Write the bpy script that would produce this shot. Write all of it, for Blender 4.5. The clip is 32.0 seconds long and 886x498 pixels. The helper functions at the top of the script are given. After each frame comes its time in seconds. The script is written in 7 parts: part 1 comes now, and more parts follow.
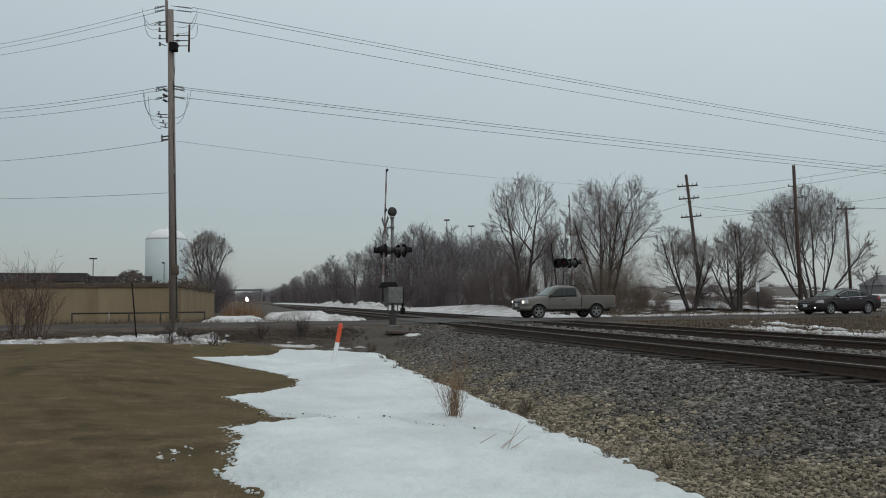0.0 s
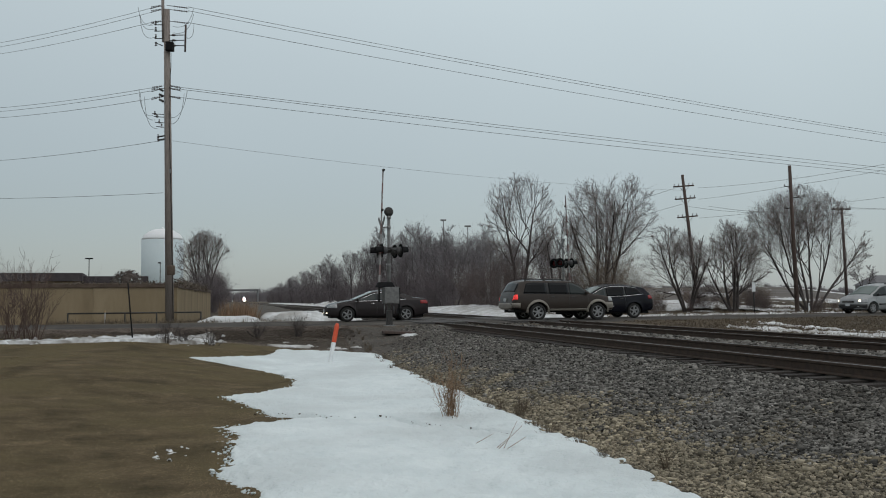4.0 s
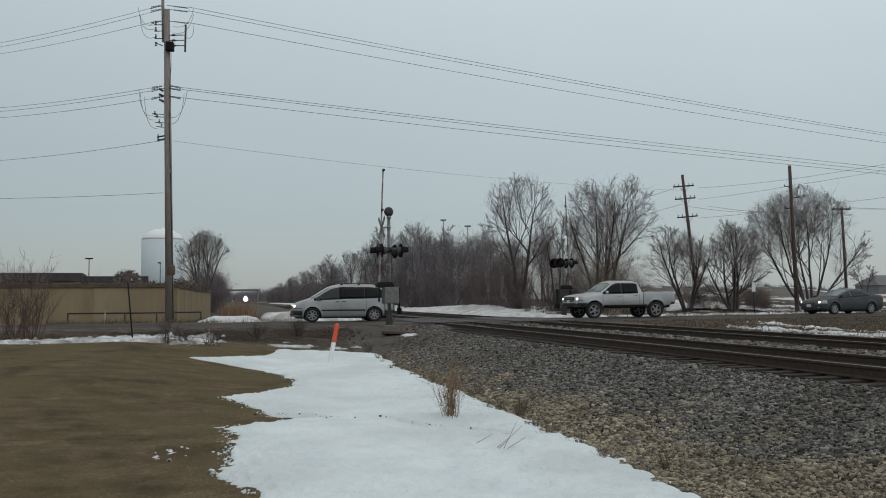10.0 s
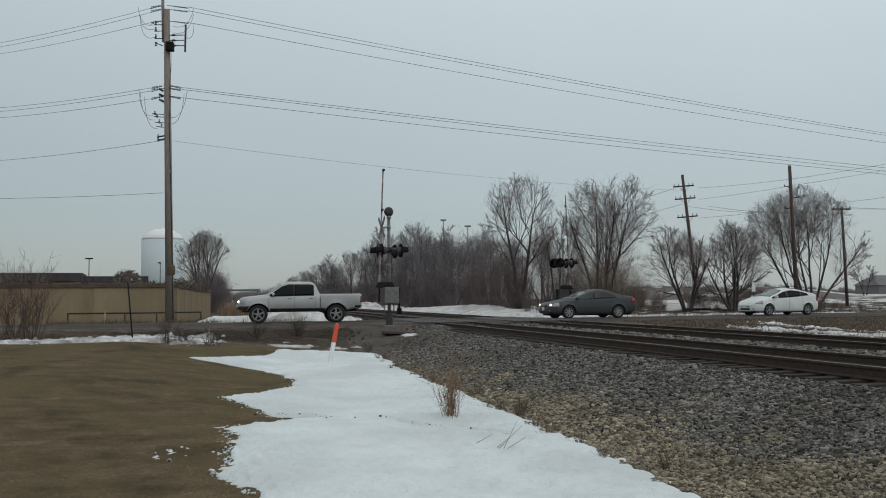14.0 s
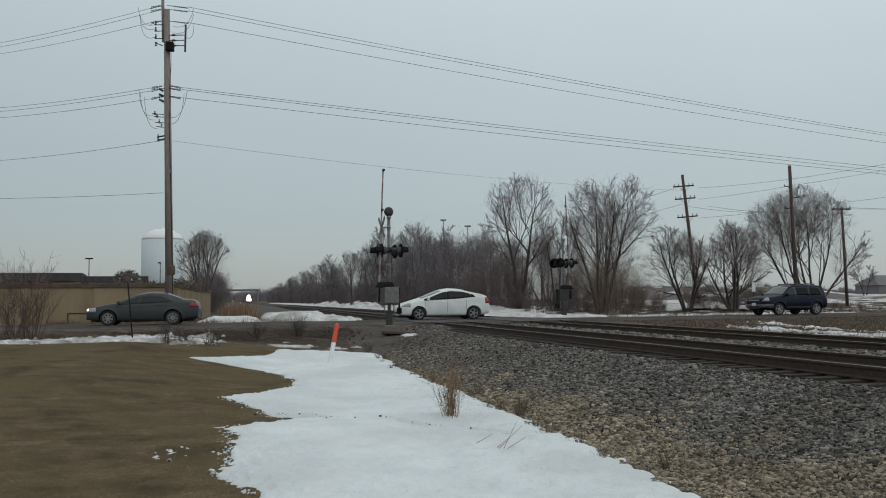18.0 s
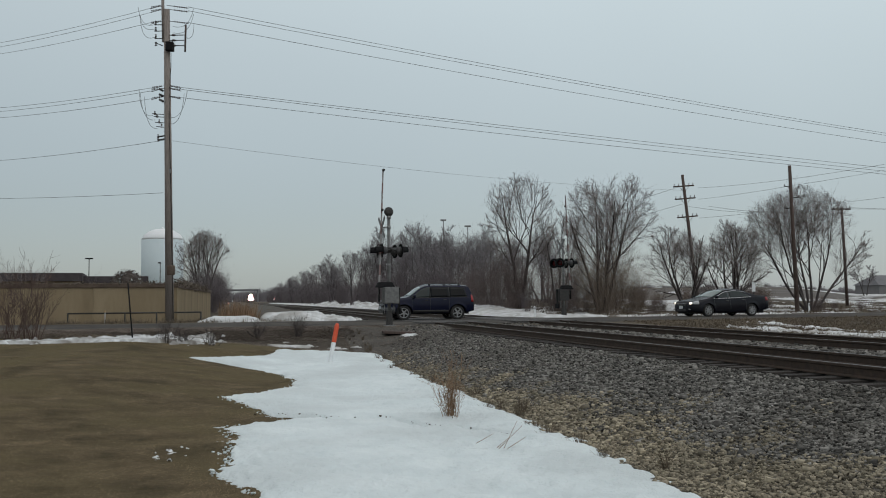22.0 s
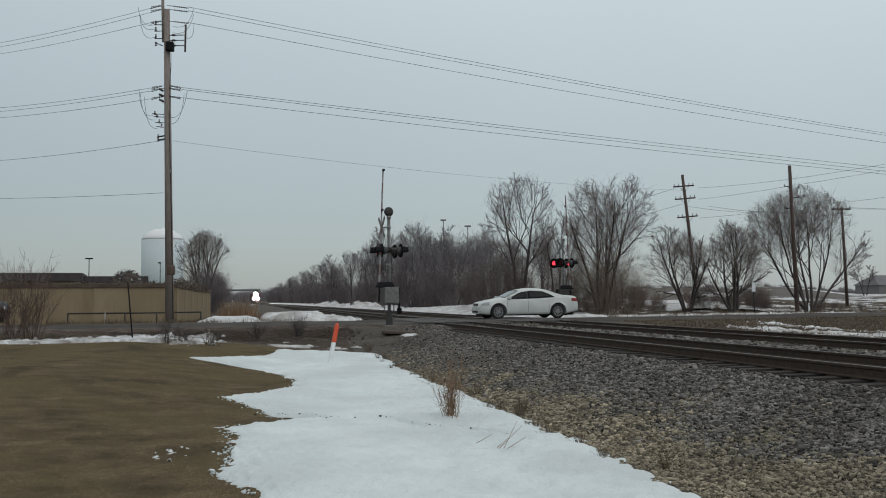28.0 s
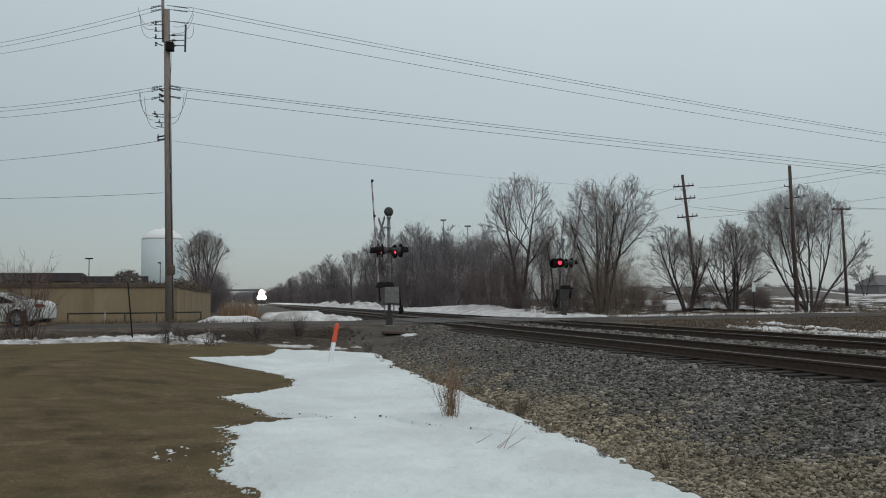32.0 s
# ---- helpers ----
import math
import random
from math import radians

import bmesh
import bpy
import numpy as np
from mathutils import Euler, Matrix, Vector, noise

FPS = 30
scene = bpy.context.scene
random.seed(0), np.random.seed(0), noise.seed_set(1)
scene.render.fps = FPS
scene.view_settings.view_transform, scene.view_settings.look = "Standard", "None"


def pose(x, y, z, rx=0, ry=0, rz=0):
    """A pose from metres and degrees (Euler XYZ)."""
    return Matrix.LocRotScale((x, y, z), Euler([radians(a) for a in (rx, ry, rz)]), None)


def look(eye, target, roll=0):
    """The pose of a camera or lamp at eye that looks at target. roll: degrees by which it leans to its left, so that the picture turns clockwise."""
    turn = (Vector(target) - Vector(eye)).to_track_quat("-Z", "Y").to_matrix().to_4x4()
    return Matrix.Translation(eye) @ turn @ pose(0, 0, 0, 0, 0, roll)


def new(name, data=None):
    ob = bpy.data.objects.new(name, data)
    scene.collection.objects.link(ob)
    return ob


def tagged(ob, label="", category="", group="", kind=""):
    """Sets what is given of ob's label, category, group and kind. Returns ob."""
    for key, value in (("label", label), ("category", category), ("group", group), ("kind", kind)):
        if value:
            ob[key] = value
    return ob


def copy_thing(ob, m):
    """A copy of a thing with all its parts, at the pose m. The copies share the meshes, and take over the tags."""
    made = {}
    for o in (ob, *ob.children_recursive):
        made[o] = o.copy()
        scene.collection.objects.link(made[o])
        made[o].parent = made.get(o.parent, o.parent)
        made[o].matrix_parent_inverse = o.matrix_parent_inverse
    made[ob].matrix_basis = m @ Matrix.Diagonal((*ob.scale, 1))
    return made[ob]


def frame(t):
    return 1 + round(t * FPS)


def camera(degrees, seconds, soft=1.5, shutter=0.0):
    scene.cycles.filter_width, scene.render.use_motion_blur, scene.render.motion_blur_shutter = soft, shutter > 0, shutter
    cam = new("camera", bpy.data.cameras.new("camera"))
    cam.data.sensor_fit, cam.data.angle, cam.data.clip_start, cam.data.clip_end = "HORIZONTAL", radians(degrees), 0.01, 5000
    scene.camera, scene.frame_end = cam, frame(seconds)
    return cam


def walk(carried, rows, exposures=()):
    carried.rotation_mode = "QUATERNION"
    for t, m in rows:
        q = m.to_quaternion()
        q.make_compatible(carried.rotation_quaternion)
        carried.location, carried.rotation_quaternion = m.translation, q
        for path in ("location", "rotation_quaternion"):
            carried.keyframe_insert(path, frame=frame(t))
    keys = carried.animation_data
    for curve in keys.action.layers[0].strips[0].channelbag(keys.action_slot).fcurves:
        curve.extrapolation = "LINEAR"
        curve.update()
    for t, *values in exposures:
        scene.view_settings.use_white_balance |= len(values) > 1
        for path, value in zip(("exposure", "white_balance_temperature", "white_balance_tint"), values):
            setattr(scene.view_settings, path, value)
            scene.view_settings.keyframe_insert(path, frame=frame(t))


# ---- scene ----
# World: the camera stands at X = Y = 0 and looks along +Y; z = 0 is the road surface.
LENS_Z = 1.0
PSI = radians(13.63)    # the track runs this far to the left of +Y
ROAD_A = radians(14.7)  # the road's heading, to the left of +X, where it meets the near track
ROAD_K = 0.00574        # it bends by this much a metre (radians) between these two places along it, and is straight past them
ROAD_BEND = (-26.0, 20.4)
VERGE_A = radians(21.7) # straight line of the ditch and the lawn's far edge, fitted to the camera's view
VERGE_Y = 39.3
ROAD_HALF = 3.9
TRACKS = (9.0, 13.2)    # distance of the two tracks' middles from the camera
GAUGE = 1.435
RAIL_Z = 0.07
CP, SP = math.cos(PSI), math.sin(PSI)
ROAD_R = 1 / ROAD_K
ROAD_C = (0.142 - ROAD_R * math.sin(ROAD_A), 40.728 + ROAD_R * math.cos(ROAD_A))    # the bend's centre

cam = camera(54.5, 32.0, soft=1.0)


def cam_pose(pan):
    a = radians(pan)
    return look((0, 0, LENS_Z), (math.sin(a), math.cos(a), LENS_Z + math.tan(radians(3.384))), -0.5)


walk(cam, [(0.0, cam_pose(-0.233)), (0.5, cam_pose(-0.175)), (1.0, cam_pose(-0.117)), (1.5, cam_pose(-0.058)),
           (2.0, cam_pose(0.0)), (2.5, cam_pose(0.0)), (17.0, cam_pose(0.0)), (32.0, cam_pose(0.0))],
     exposures=[(0.0, 0.0), (32.0, 0.0)])


# ---- light: an overcast winter day ----
def make_world():
    w = bpy.data.worlds.new("overcast")
    w.use_nodes = True
    nt = w.node_tree
    nt.nodes.clear()
    out = nt.nodes.new("ShaderNodeOutputWorld")
    bg = nt.nodes.new("ShaderNodeBackground")
    sky = nt.nodes.new("ShaderNodeTexSky")
    sky.sky_type = "NISHITA"
    sky.sun_disc = False
    sky.sun_elevation = radians(38)
    sky.sun_rotation = radians(150)
    co = nt.nodes.new("ShaderNodeTexCoord")
    sep = nt.nodes.new("ShaderNodeSeparateXYZ")
    ramp = nt.nodes.new("ShaderNodeValToRGB")
    e = ramp.color_ramp.elements
    e[0].position, e[0].color = 0.0, (0.288, 0.322, 0.332, 1)
    e[1].position, e[1].color = 1.0, (0.60, 0.60, 0.59, 1)
    for p, c in ((0.10, (0.340, 0.384, 0.391, 1)), (0.22, (0.428, 0.485, 0.490, 1)), (0.36, (0.528, 0.600, 0.610, 1)), (0.52, (0.59, 0.61, 0.61, 1))):
        k = e.new(p)
        k.color = c
    noi = nt.nodes.new("ShaderNodeTexNoise")
    noi.inputs["Scale"].default_value = 1.6
    noi.inputs["Detail"].default_value = 4
    mul = nt.nodes.new("ShaderNodeMath")
    mul.operation = "MULTIPLY_ADD"
    mul.inputs[1].default_value, mul.inputs[2].default_value = 0.10, -0.05
    add = nt.nodes.new("ShaderNodeMath")
    add.operation = "ADD"
    mix = nt.nodes.new("ShaderNodeMixRGB")
    mix.inputs[0].default_value = 0.02
    L = nt.links.new
    L(co.outputs["Generated"], sep.inputs[0])
    L(co.outputs["Generated"], noi.inputs["Vector"])
    L(noi.outputs["Fac"], mul.inputs[0])
    L(mul.outputs[0], add.inputs[0])
    L(sep.outputs["Z"], add.inputs[1])
    L(add.outputs[0], ramp.inputs[0])
    L(ramp.outputs[0], mix.inputs[1])
    L(sky.outputs[0], mix.inputs[2])
    # the cloud is a little brighter towards the hidden sun
    side = nt.nodes.new("ShaderNodeMath")
    side.operation = "MULTIPLY_ADD"
    side.inputs[1].default_value, side.inputs[2].default_value = 0.20, 1.0
    L(sep.outputs["X"], side.inputs[0])
    L(side.outputs[0], bg.inputs[1])
    L(mix.outputs[0], bg.inputs[0])
    L(bg.outputs[0], out.inputs[0])
    scene.world = w


make_world()
sun_data = bpy.data.lights.new("sun", "SUN")
sun_data.energy, sun_data.angle, sun_data.color = 0.35, radians(40), (1.0, 0.97, 0.93)
new("sun", sun_data).matrix_world = look((0, 0, 60), (-20, 30, 0))


# ---- materials ----
def mat(name, c1, c2=None, rough=0.8, metal=0.0, scale=6.0, bump=0.0, bscale=None, emit=0.0, spec=None, detail=5.0,
        c3=None, scale3=0.6, obj_random=0.0, coat=0.0, stretch=None, island=0.0):
    """Two colours mixed by noise at one scale, a third at a coarser scale, with fine relief."""
    m = bpy.data.materials.new(name)
    m.use_nodes = True
    nt = m.node_tree
    b = nt.nodes["Principled BSDF"]
    L = nt.links.new
    N = nt.nodes.new
    co = N("ShaderNodeTexCoord")
    src = co.outputs["Object"]
    if stretch:
        mp = N("ShaderNodeMapping")
        mp.inputs["Scale"].default_value = stretch
        L(src, mp.inputs[0])
        src = mp.outputs[0]
    b.inputs["Roughness"].default_value = rough
    b.inputs["Metallic"].default_value = metal
    if spec is not None:
        b.inputs["Specular IOR Level"].default_value = spec
    if coat:
        b.inputs["Coat Weight"].default_value = coat
        b.inputs["Coat Roughness"].default_value = 0.06
    c2 = c2 or tuple(v * 0.8 for v in c1)
    n1 = N("ShaderNodeTexNoise")
    n1.inputs["Scale"].default_value = scale
    n1.inputs["Detail"].default_value = detail
    n1.inputs["Roughness"].default_value = 0.62
    L(src, n1.inputs["Vector"])
    rp = N("ShaderNodeValToRGB")
    rp.color_ramp.elements[0].position, rp.color_ramp.elements[1].position = 0.32, 0.68
    rp.color_ramp.elements[0].color, rp.color_ramp.elements[1].color = (*c1, 1), (*c2, 1)
    L(n1.outputs["Fac"], rp.inputs[0])
    col = rp.outputs[0]
    if c3:
        n3 = N("ShaderNodeTexNoise")
        n3.inputs["Scale"].default_value = scale3
        n3.inputs["Detail"].default_value = 4
        L(src, n3.inputs["Vector"])
        r3 = N("ShaderNodeValToRGB")
        r3.color_ramp.elements[0].position, r3.color_ramp.elements[1].position = 0.42, 0.66
        L(n3.outputs["Fac"], r3.inputs[0])
        mx = N("ShaderNodeMixRGB")
        mx.inputs[2].default_value = (*c3, 1)
        L(r3.outputs[0], mx.inputs[0])
        L(col, mx.inputs[1])
        col = mx.outputs[0]
    if obj_random or island:
        hs = N("ShaderNodeHueSaturation")
        mr = N("ShaderNodeMapRange")
        amount = obj_random or island
        mr.inputs["To Min"].default_value, mr.inputs["To Max"].default_value = 1 - amount, 1 + amount
        if obj_random:
            L(N("ShaderNodeObjectInfo").outputs["Random"], mr.inputs[0])
        else:
            L(N("ShaderNodeNewGeometry").outputs["Random Per Island"], mr.inputs[0])
        L(mr.outputs[0], hs.inputs["Value"])
        L(col, hs.inputs["Color"])
        col = hs.outputs[0]
    L(col, b.inputs["Base Color"])
    if bump:
        n2 = N("ShaderNodeTexNoise")
        n2.inputs["Scale"].default_value = bscale or scale * 3
        n2.inputs["Detail"].default_value = 6
        L(src, n2.inputs["Vector"])
        bp = N("ShaderNodeBump")
        bp.inputs["Strength"].default_value = min(1.0, bump)
        bp.inputs["Distance"].default_value = 0.03
        L(n2.outputs["Fac"], bp.inputs["Height"])
        L(bp.outputs[0], b.inputs["Normal"])
    if emit:
        L(col, b.inputs["Emission Color"])
        b.inputs["Emission Strength"].default_value = emit
    return m


def glass_mat(name, tint, rough=0.03):
    m = bpy.data.materials.new(name)
    m.use_nodes = True
    b = m.node_tree.nodes["Principled BSDF"]
    b.inputs["Base Color"].default_value = (*tint, 1)
    b.inputs["Roughness"].default_value = rough
    b.inputs["IOR"].default_value = 1.5
    b.inputs["Specular IOR Level"].default_value = 0.22
    return m


M = {
    "soil": mat("dry_ground", (0.076, 0.062, 0.048), (0.140, 0.114, 0.086), scale=1.4, bump=0.9, bscale=14, c3=(0.06, 0.052, 0.042), scale3=0.13, spec=0.15, rough=0.95),
    "lawn": mat("winter_turf", (0.058, 0.047, 0.026), (0.140, 0.107, 0.064), scale=1.5, bump=0.8, bscale=13, c3=(0.116, 0.093, 0.050), scale3=0.55, spec=0.1, rough=0.97, detail=10),
    "blade": mat("dry_grass_blade", (0.118, 0.092, 0.055), (0.345, 0.264, 0.164), scale=1.5, c3=(0.198, 0.160, 0.088), scale3=0.55, spec=0.1, rough=0.95, island=0.3),
    "straw": mat("straw_grass", (0.30, 0.20, 0.115), (0.42, 0.30, 0.18), scale=3, rough=0.9, spec=0.15, island=0.35),
    "weed": mat("reddish_weed", (0.22, 0.142, 0.090), (0.33, 0.225, 0.145), scale=3, rough=0.9, spec=0.15, island=0.35),
    "snow": mat("old_snow", (0.655, 0.725, 0.735), (0.755, 0.82, 0.825), scale=2.0, bump=0.9, bscale=22, rough=0.75, spec=0.25, c3=(0.61, 0.665, 0.67), scale3=0.6),
    "dirty_snow": mat("dirty_snow", (0.50, 0.505, 0.50), (0.76, 0.78, 0.79), scale=1.6, bump=0.7, bscale=9, rough=0.8, spec=0.2, c3=(0.38, 0.37, 0.35), scale3=0.9),
    "bed": mat("ballast_bed", (0.055, 0.050, 0.045), (0.145, 0.132, 0.115), scale=22, bump=1.0, bscale=22, rough=0.95, spec=0.2, detail=3),
    "stone": mat("grey_ballast_stone", (0.090, 0.086, 0.079), (0.240, 0.230, 0.210), scale=7, rough=0.92, spec=0.2, island=0.85, c3=(0.112, 0.105, 0.094), scale3=0.22),
    "stone_tan": mat("tan_ballast_stone", (0.150, 0.128, 0.094), (0.400, 0.350, 0.255), scale=9, rough=0.92, spec=0.2, island=0.65, c3=(0.185, 0.164, 0.125), scale3=0.35),
    "asphalt": mat("worn_asphalt", (0.056, 0.053, 0.050), (0.086, 0.081, 0.076), scale=3.5, bump=0.4, bscale=60, rough=0.95, spec=0.06, c3=(0.110, 0.101, 0.090), scale3=0.25),
    "paint_yellow": mat("worn_yellow_paint", (0.42, 0.30, 0.07), (0.25, 0.19, 0.08), scale=9, rough=0.8),
    "rail_side": mat("rusty_rail", (0.042, 0.030, 0.024), (0.075, 0.050, 0.036), scale=9, rough=0.75, metal=0.3, bump=0.2),
    "rail_top": mat("polished_rail", (0.20, 0.195, 0.195), (0.13, 0.125, 0.12), scale=5, rough=0.5, metal=0.9),
    "tie": mat("creosoted_tie", (0.026, 0.022, 0.019), (0.046, 0.039, 0.034), scale=7, bump=0.6, stretch=(1, 8, 8), rough=0.9, obj_random=0.25),
    "panel": mat("crossing_timber", (0.045, 0.043, 0.042), (0.085, 0.080, 0.075), scale=5, bump=0.4, rough=0.85, stretch=(8, 1, 8)),
    "wood_pole": mat("weathered_pole_wood", (0.20, 0.170, 0.152), (0.31, 0.270, 0.245), scale=7, bump=0.6, stretch=(6, 6, 0.4), rough=0.9),
    "wood_dark": mat("dark_pole_wood", (0.060, 0.042, 0.036), (0.115, 0.082, 0.070), scale=7, bump=0.6, stretch=(6, 6, 0.4), rough=0.9),
    "insulator": mat("glazed_insulator", (0.055, 0.040, 0.038), (0.09, 0.07, 0.066), scale=9, rough=0.35),
    "galv": mat("galvanised_steel", (0.20, 0.20, 0.20), (0.30, 0.30, 0.30), scale=6, rough=0.55, metal=0.5, bump=0.1),
    "wire": mat("overhead_wire", (0.10, 0.10, 0.10), (0.14, 0.14, 0.14), scale=2, rough=0.6),
    "black": mat("black_paint", (0.008, 0.008, 0.009), (0.014, 0.014, 0.015), scale=8, rough=0.8, spec=0.2),
    "dark_metal": mat("dark_metal", (0.035, 0.034, 0.033), (0.06, 0.057, 0.055), scale=8, rough=0.6, metal=0.4),
    "silver_paint": mat("dull_silver_paint", (0.11, 0.112, 0.110), (0.20, 0.20, 0.196), scale=8, rough=0.6, bump=0.1),
    "concrete": mat("weathered_concrete", (0.20, 0.19, 0.175), (0.31, 0.30, 0.28), scale=5, bump=0.5, rough=0.9),
    "red_lens": mat("dark_red_lens", (0.05, 0.004, 0.005), (0.09, 0.006, 0.008), scale=9, rough=0.2),
    "red_glow": mat("lit_red_lamp", (1.0, 0.02, 0.05), (1.0, 0.05, 0.08), scale=3, rough=0.4, emit=2.2),
    "arm_white": mat("gate_arm_white", (0.28, 0.27, 0.265), (0.38, 0.365, 0.355), scale=8, rough=0.6),
    "arm_red": mat("gate_arm_red", (0.20, 0.125, 0.118), (0.25, 0.16, 0.15), scale=8, rough=0.6),
    "orange": mat("marker_orange", (0.62, 0.075, 0.030), (0.72, 0.11, 0.045), scale=7, rough=0.5),
    "white": mat("white_plastic", (0.74, 0.76, 0.77), (0.84, 0.85, 0.86), scale=7, rough=0.5),
    "stucco": mat("tan_stucco", (0.27, 0.212, 0.135), (0.33, 0.262, 0.172), scale=1.6, bump=0.5, bscale=40, rough=0.95, c3=(0.205, 0.155, 0.098), scale3=0.45, stretch=(1, 1, 0.35), spec=0.15),
    "coping": mat("brown_coping", (0.085, 0.060, 0.045), (0.13, 0.095, 0.072), scale=3, rough=0.85, bump=0.3),
    "roof": mat("dark_roof", (0.045, 0.038, 0.042), (0.075, 0.062, 0.066), scale=2, rough=0.9, bump=0.3),
    "bark": mat("grey_brown_bark", (0.058, 0.050, 0.048), (0.120, 0.105, 0.100), scale=5, bump=0.7, stretch=(3, 3, 0.6), rough=0.95, spec=0.15),
    "twig": mat("bare_twig", (0.20, 0.172, 0.166), (0.29, 0.255, 0.245), scale=1.2, rough=0.95, spec=0.1),
    "twig_far": mat("far_twig", (0.188, 0.172, 0.180), (0.262, 0.244, 0.254), scale=0.4, rough=1.0, spec=0.05),
    "hay": mat("dull_dead_grass", (0.115, 0.092, 0.068), (0.185, 0.150, 0.110), scale=1.0, rough=0.95, spec=0.1, island=0.4),
    "brush": mat("red_brown_brush", (0.135, 0.107, 0.101), (0.200, 0.163, 0.155), scale=0.9, rough=0.95, spec=0.1),
    # the field's greyed tone carries the haze over the far slope
    "stubble": mat("stubble_field", (0.128, 0.119, 0.113), (0.185, 0.175, 0.167), scale=0.05, rough=1.0, spec=0.05, c3=(0.115, 0.095, 0.078), scale3=0.03, stretch=(0.4, 2.5, 1)),
    "brush_tan": mat("tan_brush", (0.165, 0.130, 0.104), (0.25, 0.20, 0.165), scale=0.9, rough=0.95, spec=0.1),
    "matted": mat("matted_brown_grass", (0.145, 0.119, 0.103), (0.225, 0.188, 0.160), scale=0.8, rough=0.95, spec=0.1, island=0.35),
    "brush_dark": mat("dark_brush", (0.150, 0.130, 0.134), (0.215, 0.190, 0.195), scale=0.5, rough=1.0, spec=0.05),
    "lamp_case": mat("lamp_case_grey", (0.045, 0.045, 0.046), (0.08, 0.08, 0.081), scale=8, rough=0.7),
    "red_stem": mat("reddish_stem", (0.085, 0.058, 0.049), (0.140, 0.100, 0.086), scale=1.5, rough=0.95, spec=0.1),
    "brush_core": mat("dark_thicket_bark", (0.078, 0.068, 0.070), (0.125, 0.110, 0.112), scale=0.8, rough=1.0, spec=0.05),
    "ditch_snow": mat("ditch_snow", (0.42, 0.425, 0.42), (0.74, 0.76, 0.77), scale=2.2, bump=0.9, bscale=8, rough=0.8, spec=0.2, c3=(0.19, 0.175, 0.155), scale3=1.3),
    # shed and overpass greys are muted to stand in for distance haze
    "shed_wall": mat("hazed_shed_wall", (0.15, 0.145, 0.145), (0.20, 0.195, 0.195), scale=0.5, rough=0.9),
    "shed_roof": mat("hazed_roof_and_deck", (0.135, 0.135, 0.142), (0.18, 0.18, 0.186), scale=0.5, rough=0.9),
    # distance haze is put into the tank's colour, close to the sky's tone
    "tower_haze": mat("water_tower_haze", (0.555, 0.635, 0.655), (0.58, 0.66, 0.68), scale=0.3, rough=0.6),
}


# ---- building helpers ----
def link_mesh(name, me, material, parent=None, label="", smooth=False):
    ob = new(name, me)
    if material is not None and not me.materials:
        me.materials.append(material)
    if parent is not None:
        ob.parent = parent
    if smooth:
        me.shade_smooth()
    if label:
        ob["label"] = label
    return ob


def part(name, bm, material, parent=None, label="", smooth=False):
    me = bpy.data.meshes.new(name)
    bm.normal_update()
    bm.to_mesh(me)
    bm.free()
    return link_mesh(name, me, material, parent, label, smooth)


def from_arrays(name, verts, faces, material, parent=None, label="", smooth=False):
    me = bpy.data.meshes.new(name)
    me.from_pydata(np.asarray(verts).tolist(), [], faces.tolist() if isinstance(faces, np.ndarray) else faces)
    return link_mesh(name, me, material, parent, label, smooth)


def thing(name, m, label, category, group="", kind=""):
    ob = new(name)
    ob.matrix_basis = m
    return tagged(ob, label, category, group, kind)


def add_box(bm, cx, cy, cz, sx, sy, sz, bevel=0.0, m=None, taper=1.0):
    r = bmesh.ops.create_cube(bm, size=1.0)
    vs = r["verts"]
    for v in vs:
        k = taper if v.co.z > 0 else 1.0
        v.co = Vector((cx + v.co.x * sx * k, cy + v.co.y * sy * k, cz + v.co.z * sz))
    if bevel:
        es = list({e for v in vs for e in v.link_edges})
        g = bmesh.ops.bevel(bm, geom=es, offset=bevel, segments=2, affect="EDGES", profile=0.6)
        vs = list({v for f in g["faces"] for v in f.verts} | {v for v in vs if v.is_valid})
    if m is not None:
        bmesh.ops.transform(bm, matrix=m, verts=[v for v in vs if v.is_valid])
    return bm


def box(cx, cy, cz, sx, sy, sz, bevel=0.0, m=None, taper=1.0):
    return add_box(bmesh.new(), cx, cy, cz, sx, sy, sz, bevel, m, taper)


def add_tube(bm, a, b, r1, r2=None, n=8, caps=True):
    a, b = Vector(a), Vector(b)
    r2 = r1 if r2 is None else r2
    q = (b - a).to_track_quat("Z", "Y")
    rings = []
    for p, r in ((a, r1), (b, r2)):
        rings.append([bm.verts.new(p + q @ Vector((r * math.cos(i * math.tau / n), r * math.sin(i * math.tau / n), 0))) for i in range(n)])
    for i in range(n):
        f = bm.faces.new((rings[0][i], rings[0][(i + 1) % n], rings[1][(i + 1) % n], rings[1][i]))
        f.smooth = True
    if caps:
        bm.faces.new(rings[0][::-1])
        bm.faces.new(rings[1])
    return bm


def tube(a, b, r1, r2=None, n=8):
    return add_tube(bmesh.new(), a, b, r1, r2, n)


